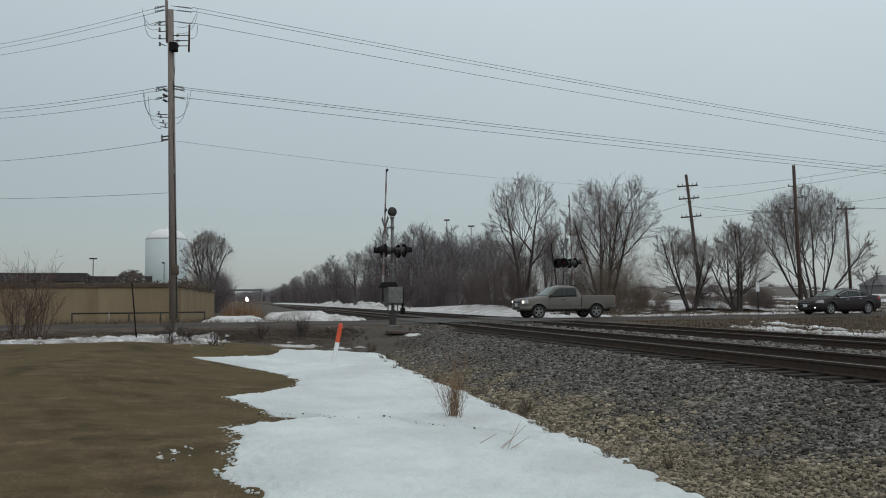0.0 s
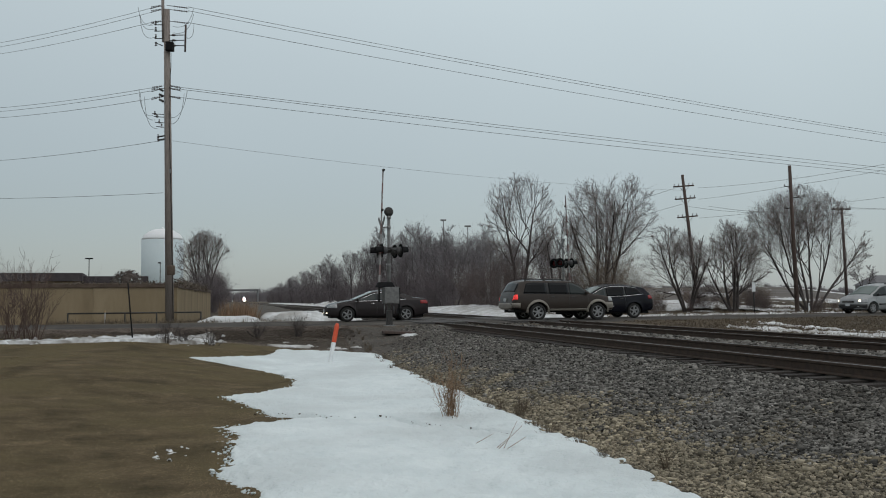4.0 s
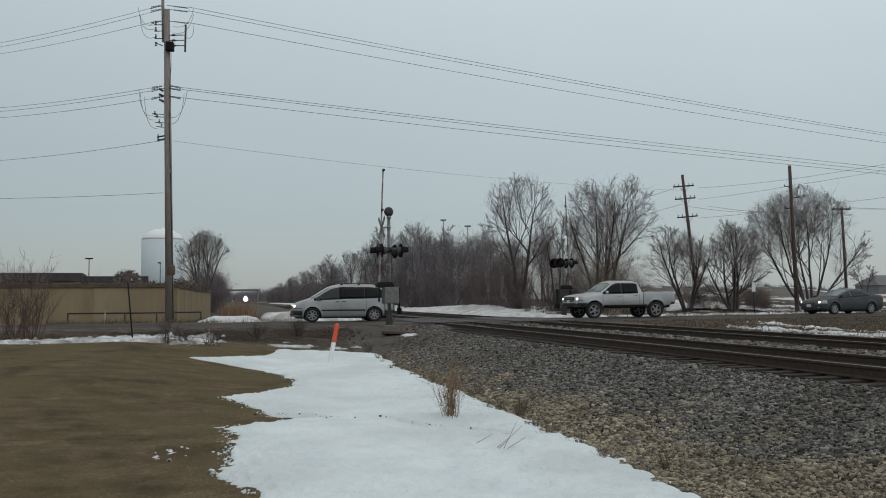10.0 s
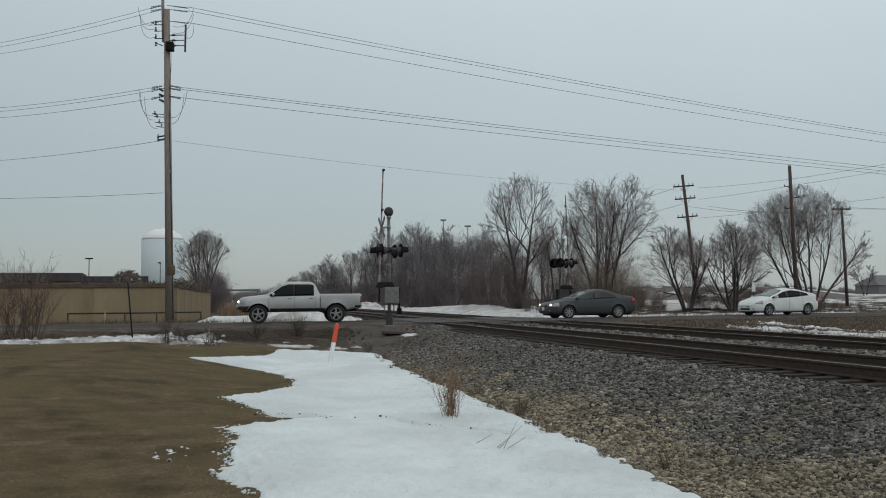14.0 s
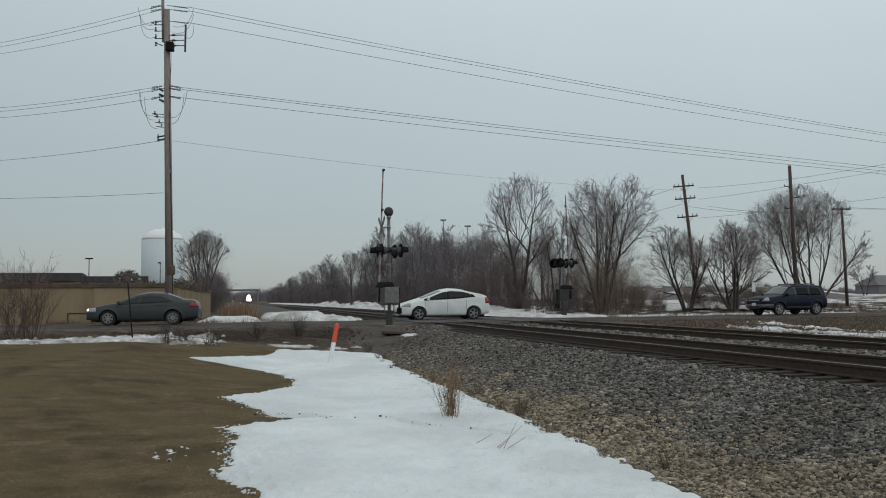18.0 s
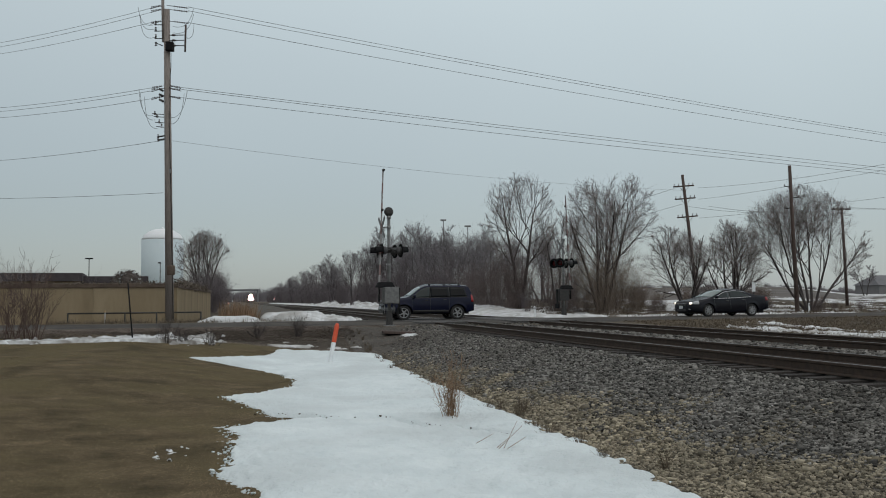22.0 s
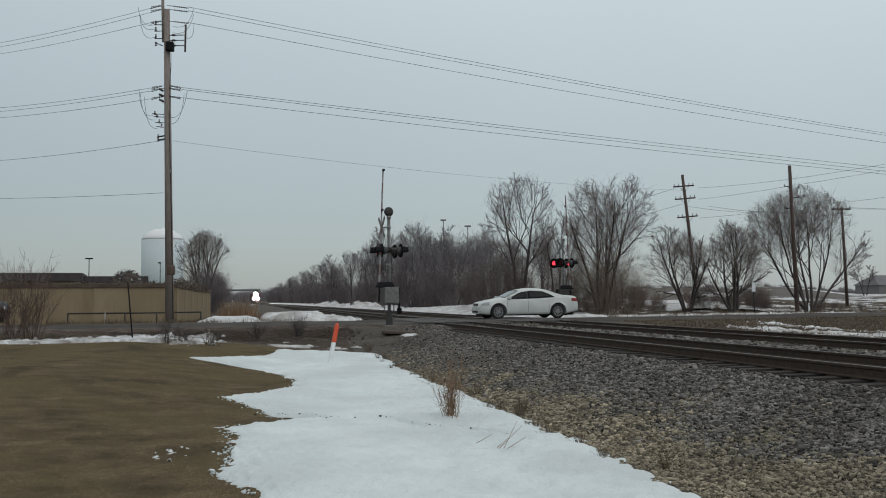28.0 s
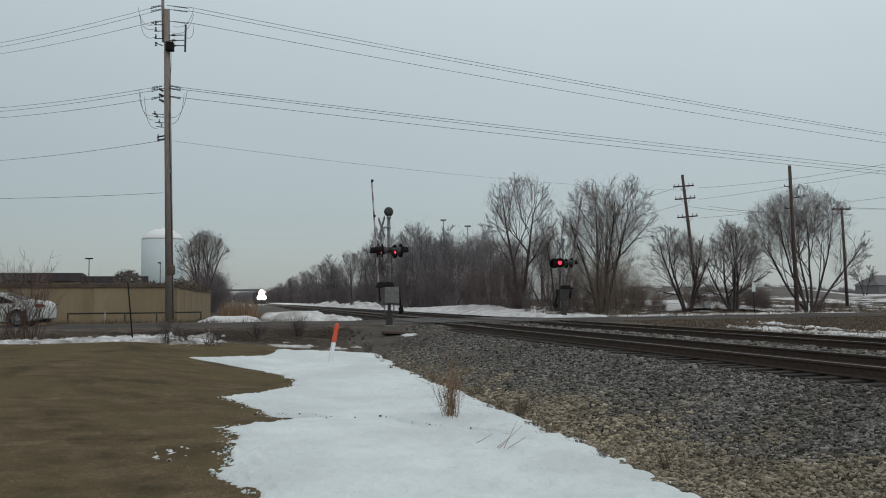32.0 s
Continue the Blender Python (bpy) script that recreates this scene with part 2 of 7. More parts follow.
def lathe(profile, n=20, axis="Z", m=None, loop=False):
    """A turned body from (radius, height) pairs."""
    bm = bmesh.new()
    rings = []
    for r, h in profile:
        rings.append([bm.verts.new((r * math.cos(i * math.tau / n), r * math.sin(i * math.tau / n), h)) for i in range(n)])
    for a, b in zip(rings, rings[1:] + ([rings[0]] if loop else [])):
        for i in range(n):
            f = bm.faces.new((a[i], a[(i + 1) % n], b[(i + 1) % n], b[i]))
            f.smooth = True
    if not loop:
        bm.faces.new(rings[0][::-1])
        bm.faces.new(rings[-1])
    if axis == "Y":
        bmesh.ops.rotate(bm, cent=(0, 0, 0), matrix=Matrix.Rotation(radians(90), 3, "X"), verts=bm.verts[:])
    if axis == "X":
        bmesh.ops.rotate(bm, cent=(0, 0, 0), matrix=Matrix.Rotation(radians(90), 3, "Y"), verts=bm.verts[:])
    if m is not None:
        bmesh.ops.transform(bm, matrix=m, verts=bm.verts[:])
    return bm


def polyline_tube(points, r, n=6):
    bm = bmesh.new()
    rings = []
    pts = [Vector(p) for p in points]
    for i, p in enumerate(pts):
        t = (pts[min(i + 1, len(pts) - 1)] - pts[max(i - 1, 0)]).normalized()
        q = t.to_track_quat("Z", "Y")
        rings.append([bm.verts.new(p + q @ Vector((r * math.cos(k * math.tau / n), r * math.sin(k * math.tau / n), 0))) for k in range(n)])
    for a, b in zip(rings, rings[1:]):
        for i in range(n):
            f = bm.faces.new((a[i], a[(i + 1) % n], b[(i + 1) % n], b[i]))
            f.smooth = True
    return bm


def smooth01(a, b, x):
    t = np.clip((x - a) / (b - a), 0, 1)
    return t * t * (3 - 2 * t)


def wavy(x, y, seed, size, octaves=3):
    """Cheap smooth noise of about -1..1 for arrays: sines in turned directions."""
    rs = np.random.RandomState(seed)
    out, amp, tot = 0.0, 1.0, 0.0
    for o in range(octaves):
        for k in range(3):
            a = rs.uniform(0, math.tau)
            ph, ph2 = rs.uniform(0, math.tau, 2)
            f = math.tau / size * (1.9 ** o) * rs.uniform(0.75, 1.3)
            out = out + amp * np.sin((x * math.cos(a) + y * math.sin(a)) * f + ph + 0.8 * np.sin((y * math.cos(a) - x * math.sin(a)) * f * 0.7 + ph2))
        tot += amp * 2.1
        amp *= 0.55
    return out / tot


# track space: d to the right of the camera, s along the track; road space: e across, g along
def track_xy(d, s):
    return d * CP - s * SP, d * SP + s * CP


def road_turn(g):
    """The road's heading at g metres along it."""
    return ROAD_A + ROAD_K * np.clip(g, *ROAD_BEND)


def road_xy(g, e):
    c = np.clip(g, *ROAD_BEND)
    a = road_turn(g)
    return ROAD_C[0] + (ROAD_R - e) * np.sin(a) + (g - c) * np.cos(a), ROAD_C[1] - (ROAD_R - e) * np.cos(a) + (g - c) * np.sin(a)


TRACK_M = Matrix.Rotation(PSI, 4, "Z")


def spaces(X, Y):
    X, Y = np.asarray(X, float), np.asarray(Y, float)
    d, s = X * CP + Y * SP, -X * SP + Y * CP
    vx, vy = X - ROAD_C[0], Y - ROAD_C[1]
    bend = (np.arctan2(vx, -vy) - ROAD_A) / ROAD_K
    g, e = bend, ROAD_R - np.hypot(vx, vy)
    for lim, past in zip(ROAD_BEND, (bend < ROAD_BEND[0], bend > ROAD_BEND[1])):
        a = ROAD_A + ROAD_K * lim
        px, py = X - ROAD_C[0] - ROAD_R * math.sin(a), Y - ROAD_C[1] + ROAD_R * math.cos(a)
        g = np.where(past, lim + px * math.cos(a) + py * math.sin(a), g)
        e = np.where(past, -px * math.sin(a) + py * math.cos(a), e)
    return d, s, g, e


def verge_xy(g, e):
    return g * math.cos(VERGE_A) - e * math.sin(VERGE_A), VERGE_Y + g * math.sin(VERGE_A) + e * math.cos(VERGE_A)


def verge_e(X, Y):
    """Distance across the verge; the ditch lies at about -8."""
    return -X * math.sin(VERGE_A) + (Y - VERGE_Y) * math.cos(VERGE_A)


def road_z(d):
    return 0.055 * smooth01(4.5, 8, d) * (1 - smooth01(14.5, 19, d))


def ground_z(X, Y):
    X, Y = np.asarray(X, float), np.asarray(Y, float)
    d, s, g, e = spaces(X, Y)
    v = np.where(X < 3, verge_e(X, Y), e)
    near = smooth01(-13.0, -4.3, v)
    left = 1 - smooth01(9, 14, d)
    low = -0.80 * left - 0.30 * (1 - left)
    z = low * (1 - near) - 0.03 * near
    far = smooth01(5.0, 11.0, e)
    z = z - (0.16 + 0.13 * (1 - smooth01(0, 6, d))) * far * (1 - smooth01(60, 200, e))
    z = z + 0.75 * smooth01(6, 34, e) * smooth01(15.5, 20, d) * (1 - 0.8 * smooth01(58, 100, s) * (1 - smooth01(24, 34, d)))
    # the lawn's low mound
    lawn = smooth01(0.0, 1.0, (-X - 0.155 * Y - 0.2) / 5.5)
    rise = smooth01(6, 22, Y) * (1 - smooth01(24.0, 28.5, Y + 0.16 * X))
    z = z + lawn * (0.10 + 0.43 * rise) * (1 - smooth01(-11.0, -7.0, v))
    # ditch beside the road beyond the lawn
    z = z - 0.22 * smooth01(26.0, 28.5, Y + 0.16 * X) * (1 - smooth01(-6.5, -4.4, v)) * (1 - smooth01(4.0, 7, d))
    # ballast berm
    berm = np.where(d < 7.5, -0.15 - 0.215 * (7.5 - d), np.where(d > 14.7, -0.15 - 0.26 * (d - 14.7), -0.15))
    berm = np.where((d > 7.62) & (d < 14.6), -0.205, berm)
    berm = np.where((d > 10.4) & (d < 11.8), -0.07, berm)
    z = np.maximum(z, berm)
    z = z + 0.02 * wavy(X, Y, 3, 3.0)
    # fields rising beyond the trees
    a, r = np.arctan2(X, Y), np.hypot(X, Y)
    z = z + 2.6 * smooth01(95, 205, r) * smooth01(0.13, 0.23, a) * (1 - 0.75 * smooth01(0.36, 0.46, a)) * (1 - smooth01(1.0, 1.4, a)) * (1 + 0.06 * wavy(X, Y, 4, 60.0))
    # under the road
    on = (np.abs(e) < ROAD_HALF + 0.5)
    z = np.where(on, np.minimum(z, road_z(d) - 0.05), z)
    return z


def sheet(name, us, vs, to_xy, material, lift=0.0, keep=None, z_of=ground_z, label="", smooth=True, parent=None):
    U, V = np.meshgrid(us, vs, indexing="ij")
    X, Y = to_xy(U, V)
    Z = z_of(X, Y) + lift
    nu, nv = U.shape
    verts = np.stack([X, Y, Z], -1).reshape(-1, 3)
    idx = np.arange(nu * nv).reshape(nu, nv)
    faces = np.stack([idx[:-1, :-1], idx[1:, :-1], idx[1:, 1:], idx[:-1, 1:]], -1).reshape(-1, 4)
    if keep is not None:
        k = keep(X, Y).reshape(-1)
        faces = faces[k[faces].any(1)]
        used = np.unique(faces)
        back = np.zeros(nu * nv, int)
        back[used] = np.arange(len(used))
        verts, faces = verts[used], back[faces]
    return from_arrays(name, verts, faces, material, parent, label, smooth)


def fan_xy(a, r):
    return r * np.sin(a), r * np.cos(a)


ANGLES = np.concatenate([np.linspace(-math.pi, -0.62, 40, endpoint=False), np.linspace(-0.62, 0.62, 190, endpoint=False), np.linspace(0.62, math.pi, 40)])
RADII = np.concatenate([[-0.02], np.geomspace(0.4, 90, 330), np.geomspace(95, 4500, 40)])


def under_turf(X, Y):
    """The ground, a hand lower where the turf lies on it."""
    return ground_z(X, Y) - 0.10 * smooth01(0.0, 0.6, -X - 0.10 * Y - 0.1) * smooth01(0.0, 0.8, 26.4 - Y - 0.16 * X) * smooth01(-25, -24, Y) * smooth01(-40, -39, X)


ground = sheet("ground", ANGLES, RADII, fan_xy, M["soil"], z_of=under_turf)
tagged(ground, "bare winter ground of matted dead grass and soil", "ground", kind="structure")


# ---- lawn: short dead turf on the mound ----
def lawn_mask(X, Y):
    d, s, g, e = spaces(X, Y)
    return (-X - 0.10 * Y + 0.4 + 0.25 * wavy(X, Y, 5, 4.0) > 0) & (Y + 0.16 * X < 27.0 + 0.4 * wavy(X, Y, 8, 3.0)) & (X > -40) & (Y > -25)


lawn = sheet("lawn", np.concatenate([np.linspace(-3.1, -1.3, 60, endpoint=False), np.linspace(-1.3, 0.12, 240)]), np.geomspace(0.2, 42, 240), fan_xy, M["lawn"], 0.012, lawn_mask)
tagged(lawn, "brown dormant turf lawn on a low mound", "lawn", kind="structure")


def blades(name, n, place, h, w, material, label, category, seed, lean=0.6, flat=0.2, parent=None, r_min=4.0, r_max=26.0, a_min=-0.6, a_max=0.05):
    """Single grass blades, one narrow triangle each, denser near the camera."""
    rs = np.random.RandomState(seed)
    a = rs.uniform(a_min, a_max, n)
    r = np.exp(rs.uniform(math.log(r_min), math.log(r_max), n))
    X, Y = fan_xy(a, r)
    ok = place(X, Y)
    X, Y = X[ok], Y[ok]
    r = r[ok]
    Z = ground_z(X, Y) + 0.008
    k = len(X)
    hh = h * rs.uniform(0.5, 1.4, k)
    ww = w * rs.uniform(0.6, 1.4, k) * np.clip(r / 9, 0.7, 2.2)
    th, tl = rs.uniform(0, math.tau, k), rs.uniform(0, math.tau, k)
    le = rs.uniform(flat, 1.0, k) * lean
    base = np.stack([X, Y, Z], -1)
    side = np.stack([np.cos(th) * ww, np.sin(th) * ww, 0 * ww], -1)
    tip = base + np.stack([np.cos(tl) * hh * le * 1.6, np.sin(tl) * hh * le * 1.6, hh * (1.1 - le)], -1)
    verts = np.stack([base - side, base + side, tip], 1).reshape(-1, 3)
    faces = np.arange(3 * k).reshape(k, 3)
    ob = from_arrays(name, verts, faces, material, parent)
    return tagged(ob, label, category, kind="stuff")


# ---- snow ----
# left edge of the big drift: how far the turf reaches, at a few distances from the camera
EDGE_Y = (-30.0, 4.0, 7.8, 8.4, 9.0, 10.0, 11.5, 12.3, 12.55, 12.92, 13.3, 14.7, 15.7, 16.7, 17.65, 18.9, 20.2, 21.7, 22.5, 23.0, 24.6, 25.6, 27.2, 29.5)
EDGE_X = (6.5, 0.2, -1.62, -2.0, -2.34, -2.45, -2.8, -3.12, -2.92, -2.3, -2.57, -3.3, -4.05, -3.52, -3.16, -3.22, -3.6, -4.5, -5.75, -6.9, -5.9, -5.3, -5.2, -5.0)


def drift(X, Y):
    """Depth of the drift in metres; negative where there is none."""
    d, s, g, e = spaces(X, Y)
    left = X - np.interp(Y, EDGE_Y, EDGE_X) + 0.10 * wavy(X, Y, 11, 0.9) + 0.06 * wavy(X, Y, 12, 0.25, 2) + 0.03 * wavy(X, Y, 16, 0.09, 2)
    right = (4.25 - 0.24 * (1 - smooth01(6.5, 14, Y)) - d) + 0.10 * wavy(X, Y, 13, 1.3) + 0.05 * wavy(X, Y, 15, 0.3, 2) + 0.20 * smooth01(20, 27, Y)
    back = (27.6 + 0.10 * X - Y) * 0.6 + 0.10 * wavy(X, Y, 14, 1.5)
    return np.minimum(np.minimum(left, right), back)


def snow_z(depth, top, thick):
    return lambda X, Y: ground_z(X, Y) - 0.03 + thick * np.sqrt(np.clip(depth(X, Y) + 0.05, 0, top) / top) + 0.022 * wavy(X, Y, 21, 1.7) + 0.013 * wavy(X, Y, 22, 0.35, 2) + 0.028 * wavy(X, Y, 23, 0.7, 2) * smooth01(-2.5, 0.5, X) + 0.009 * wavy(X, Y, 24, 0.16, 2) - crease(X, Y)


def crease(X, Y):
    """A melting step across the drift."""
    line = 13.1 - 0.28 * (X + 2.1) - 0.55 * np.clip(X + 0.9, 0, 3) ** 1.3 + 0.10 * np.sin(X * 5.0)
    near = np.exp(-((Y - line) / 0.07) ** 2) * 0.085 + 0.03 * smooth01(-0.05, 0.05, line - Y) * np.exp(-np.clip(line - Y, 0, 9) / 0.7)
    return near * smooth01(-3.4, -2.4, X) * (1 - smooth01(0.3, 1.1, X))


snow_field = sheet("snow_drift", np.concatenate([np.linspace(-0.50, 0.62, 620, endpoint=False), np.linspace(0.62, 3.1, 160)]), np.concatenate([np.geomspace(0.8, 3.2, 40, endpoint=False), np.geomspace(3.2, 30, 420)]), fan_xy, M["snow"], 0.0,
                   lambda X, Y: drift(X, Y) > -0.04, snow_z(drift, 0.5, 0.12))
tagged(snow_field, "melting drift of old white snow in the trackside ditch", "snow", kind="stuff")


# ---- road ----
def build_road():
    gs = np.concatenate([np.arange(-440, -40, 10.0), np.arange(-40, 60, 0.8), np.arange(60, 620, 10.0)])
    prof = [(-ROAD_HALF - 0.25, -0.12), (-ROAD_HALF, 0.0), (-ROAD_HALF + 0.4, 0.004), (-1.8, 0.02), (0, 0.03), (1.8, 0.02), (ROAD_HALF - 0.4, 0.004), (ROAD_HALF, 0.0), (ROAD_HALF + 0.25, -0.12)]
    V, F = [], []
    for i, g in enumerate(gs):
        for j, (e, h) in enumerate(prof):
            x, y = road_xy(g, e + (0.08 * math.sin(g * 0.9 + j) if j in (0, 1, 7, 8) else 0))
            V.append((x, y, h - 0.03 + float(road_z(x * CP + y * SP))))
    n = len(prof)
    for i in range(len(gs) - 1):
        for j in range(n - 1):
            F.append((i * n + j, (i + 1) * n + j, (i + 1) * n + j + 1, i * n + j + 1))
    ob = from_arrays("road", V, F, M["asphalt"], None, "", True)
    tagged(ob, "worn grey two-lane asphalt road over the tracks", "road", kind="structure")


build_road()


# ---- rails, ties, ballast ----
RAIL_PROFILE = ((-0.075, 0.0), (0.075, 0.0), (0.075, 0.012), (0.012, 0.030), (0.010, 0.120), (0.034, 0.135), (0.036, 0.165), (0.030, 0.172),
                (-0.030, 0.172), (-0.036, 0.165), (-0.034, 0.135), (-0.010, 0.120), (-0.012, 0.030), (-0.075, 0.012))


def rail_mesh():
    ss = [-60.0] + list(np.arange(-20, 120, 4.0)) + [160.0, 260.0, 420.0, 700.0, 1200.0, 2400.0]
    n = len(RAIL_PROFILE)
    V = [(x, s, z) for s in ss for x, z in RAIL_PROFILE]
    F, mi = [], []
    for i in range(len(ss) - 1):
        for j in range(n):
            F.append((i * n + j, i * n + (j + 1) % n, (i + 1) * n + (j + 1) % n, (i + 1) * n + j))
            mi.append(1 if j == 7 else 0)
    me = bpy.data.meshes.new("rail")
    me.from_pydata(V, [], F)
    me.materials.append(M["rail_side"])
    me.materials.append(M["rail_top"])
    me.polygons.foreach_set("material_index", mi)
    return me


def tie_mesh():
    bm = box(0, 0, 0, 2.6, 0.23, 0.18, 0.012)
    me = bpy.data.meshes.new("tie")
    bm.to_mesh(me)
    bm.free()
    me.materials.append(M["tie"])
    return me


def road_s(d):
    """Where the road's middle crosses the line d metres from the camera's."""
    ss = np.linspace(30, 50, 401)
    return float(np.interp(0.0, spaces(*track_xy(d, ss))[3], ss))


def build_tracks():
    rm, tm = rail_mesh(), tie_mesh()
    plate = bpy.data.meshes.new("tie_plate")
    bm = box(0, 0, 0, 0.36, 0.2, 0.02)
    bm.to_mesh(plate)
    bm.free()
    plate.materials.append(M["rail_side"])
    rs = random.Random(4)
    for k, dm in enumerate(TRACKS):
        tr = thing("railway_track", TRACK_M @ pose(dm, 0, 0), "rusty steel railway track on dark timber ties in grey ballast", "railway track", "parallel tracks", "structure")
        for sgn in (-1, 1):
            r = link_mesh("rail", rm, None, tr, "rusty rail with a polished running surface")
            r.location = (sgn * (GAUGE / 2 + 0.035), 0, RAIL_Z - 0.172)
        s = 4.0
        count = 0
        far_v, far_f = [], []
        while s < 230:
            zz = RAIL_Z - 0.172 - 0.10 + rs.uniform(-0.008, 0.004)
            off = rs.uniform(-0.05, 0.05)
            if count < 140 and not 30 < s < 45:
                t = link_mesh("tie", tm, None, tr)
                t.location = (off, s, zz)
                t.rotation_euler = (0, 0, rs.uniform(-0.02, 0.02))
                count += 1
            else:
                b = len(far_v)
                for x in (-1.3, 1.3):
                    for y in (-0.115, 0.115):
                        for z in (-0.09, 0.09):
                            far_v.append((x + off, s + y, zz + z))
                far_f += [(b, b + 1, b + 3, b + 2), (b + 4, b + 6, b + 7, b + 5), (b, b + 4, b + 5, b + 1), (b + 2, b + 3, b + 7, b + 6), (b + 1, b + 5, b + 7, b + 3)]
            s += 0.50 + rs.uniform(-0.03, 0.03)
        far = from_arrays("distant_ties", far_v, far_f, M["tie"], tr)
        tagged(far, kind="stuff")
        # crossing surface: timber panels between and beside the rails
        for x, w in ((-1.12, 0.62), (-0.36, 0.60), (0.30, 0.60), (1.12, 0.62)):
            for q in range(4):
                yc = road_s(x + dm) - 3.2 + q * 2.1
                p = part("crossing_panel", box(0, 0, 0, w, 2.07, 0.10, 0.015), M["panel"], tr)
                p.location = (x, yc, RAIL_Z - 0.052)
    return


build_tracks()


def stone_shapes():
    """The shape of one broken stone before it is knocked about: a block in twelve triangles."""
    base = np.array([(-1, -1, -1), (1, -1, -1), (1, 1, -1), (-1, 1, -1), (-1, -1, 1), (1, -1, 1), (1, 1, 1), (-1, 1, 1)]) * 0.72
    f = np.array([(0, 2, 1), (0, 3, 2), (4, 5, 6), (4, 6, 7), (0, 1, 5), (0, 5, 4), (1, 2, 6), (1, 6, 5), (2, 3, 7), (2, 7, 6), (3, 0, 4), (3, 4, 7)])
    return base, f


def scatter_stones(name, n, pick, size, seed, label, material="stone"):
    rs = np.random.RandomState(seed)
    base, f = stone_shapes()
    X, Y, r = pick(rs, n)
    k = len(X)
    Z = ground_z(X, Y) + rs.uniform(-0.012, 0.022, k)
    sc = size * rs.lognormal(0, 0.33, k) * np.clip(r / 12, 0.9, 1.08)
    sq = np.stack([rs.uniform(0.9, 2.0, k), rs.uniform(0.5, 1.0, k), rs.uniform(0.5, 1.1, k)], -1)
    V = base[None] * (1 + rs.uniform(-0.45, 0.35, (k, 8, 3))) * (sq * sc[:, None])[:, None, :]
    a, b = rs.uniform(0, math.tau, k), rs.normal(0, 1.2, k)
    ca, sa, cb, sb = np.cos(a), np.sin(a), np.cos(b), np.sin(b)
    x, y, z = V[..., 0], V[..., 1], V[..., 2]
    y, z = y * cb[:, None] - z * sb[:, None], y * sb[:, None] + z * cb[:, None]
    x, y = x * ca[:, None] - y * sa[:, None], x * sa[:, None] + y * ca[:, None]
    V = np.stack([x + X[:, None], y + Y[:, None], z + Z[:, None]], -1).reshape(-1, 3)
    F = (np.arange(k)[:, None, None] * 8 + f[None]).reshape(-1, 3)
    me = bpy.data.meshes.new(name)
    me.vertices.add(len(V))
    me.vertices.foreach_set("co", V.ravel())
    me.loops.add(len(F) * 3)
    me.loops.foreach_set("vertex_index", F.ravel().astype(np.int32))
    me.polygons.add(len(F))
    me.polygons.foreach_set("loop_start", np.arange(0, len(F) * 3, 3, dtype=np.int32))
    me.update(calc_edges=True)
    ob = link_mesh(name, me, M[material])
    return tagged(ob, label, "ballast", kind="stuff")


def shoulder_pick(rs, n, want_tan=False):
    a = rs.uniform(-0.16, 0.62, n)
    r = np.exp(rs.uniform(math.log(5.0), math.log(42), n))
    X, Y = fan_xy(a, r)
    d, s, g, e = spaces(X, Y)
    ok = (d > 4.05 + 0.25 * wavy(X, Y, 31, 0.8) + 0.30 * np.clip(s - 25, 0, 12)) & (d < 7.64) & (e < -5.0)
    tan = d + 0.9 * wavy(X, Y, 32, 2.5) + rs.normal(0, 0.35, n) + 0.05 * (r - 10) < 5.5
    ok &= tan if want_tan else ~tan
    return X[ok], Y[ok], r[ok]


def bed_pick(rs, n):
    a = rs.uniform(-0.1, 0.66, n)
    r = np.exp(rs.uniform(math.log(8.0), math.log(46), n))
    X, Y = fan_xy(a, r)
    d, s, g, e = spaces(X, Y)
    ok = (d > 7.72) & (d < 15.6) & (np.abs(e) > 4.3)
    return X[ok], Y[ok], r[ok]


bed = sheet("ballast_bed", np.concatenate([np.linspace(3.85, 16.2, 40)]), np.concatenate([np.linspace(-30, 33.0, 120)]), track_xy, M["bed"], 0.006,
            lambda X, Y: spaces(X, Y)[3] < -4.0)
tagged(bed, "fine dark grit under the track ballast", "ballast", kind="structure")
bed2 = sheet("ballast_bed", np.linspace(3.0, 17.0, 30), np.concatenate([np.linspace(40.0, 120, 60), np.geomspace(125, 2400, 20)]), track_xy, M["bed"], 0.006,
             lambda X, Y: spaces(X, Y)[3] > 4.0)
tagged(bed2, "grey ballast bed beyond the crossing", "ballast", kind="structure")
scatter_stones("ballast_shoulder", 320000, shoulder_pick, 0.0172, 41, "loose grey crushed-stone ballast on the upper shoulder")
scatter_stones("ballast_shoulder", 300000, lambda rs, n: shoulder_pick(rs, n, True), 0.0172, 43, "loose tan crushed-stone ballast on the lower shoulder", "stone_tan")
scatter_stones("ballast_between_ties", 46000, bed_pick, 0.026, 42, "grey crushed-stone ballast between the ties")


def middle_pick(rs, n):
    s, d = rs.uniform(4, 33, n), rs.uniform(10.25, 11.95, n)
    X, Y = track_xy(d, s)
    ok = spaces(X, Y)[3] < -4.6
    return X[ok], Y[ok], np.full(ok.sum(), 12.0)


scatter_stones("ballast_between_tracks", 11000, middle_pick, 0.034, 44, "pale crushed stone heaped between the two tracks")


# ---- bare trees and brush ----
def strand(rs, p, d, length, r0, r1, n, wobble, lift):
    pts = [np.array(p, float)]
    d = np.array(d, float)
    for i in range(n):
        d = d + rs.normal(0, wobble, 3) + np.array((0, 0, lift))
        d /= np.linalg.norm(d)
        pts.append(pts[-1] + d * length / n)
    return np.array(pts), np.linspace(r0, r1, n + 1), d


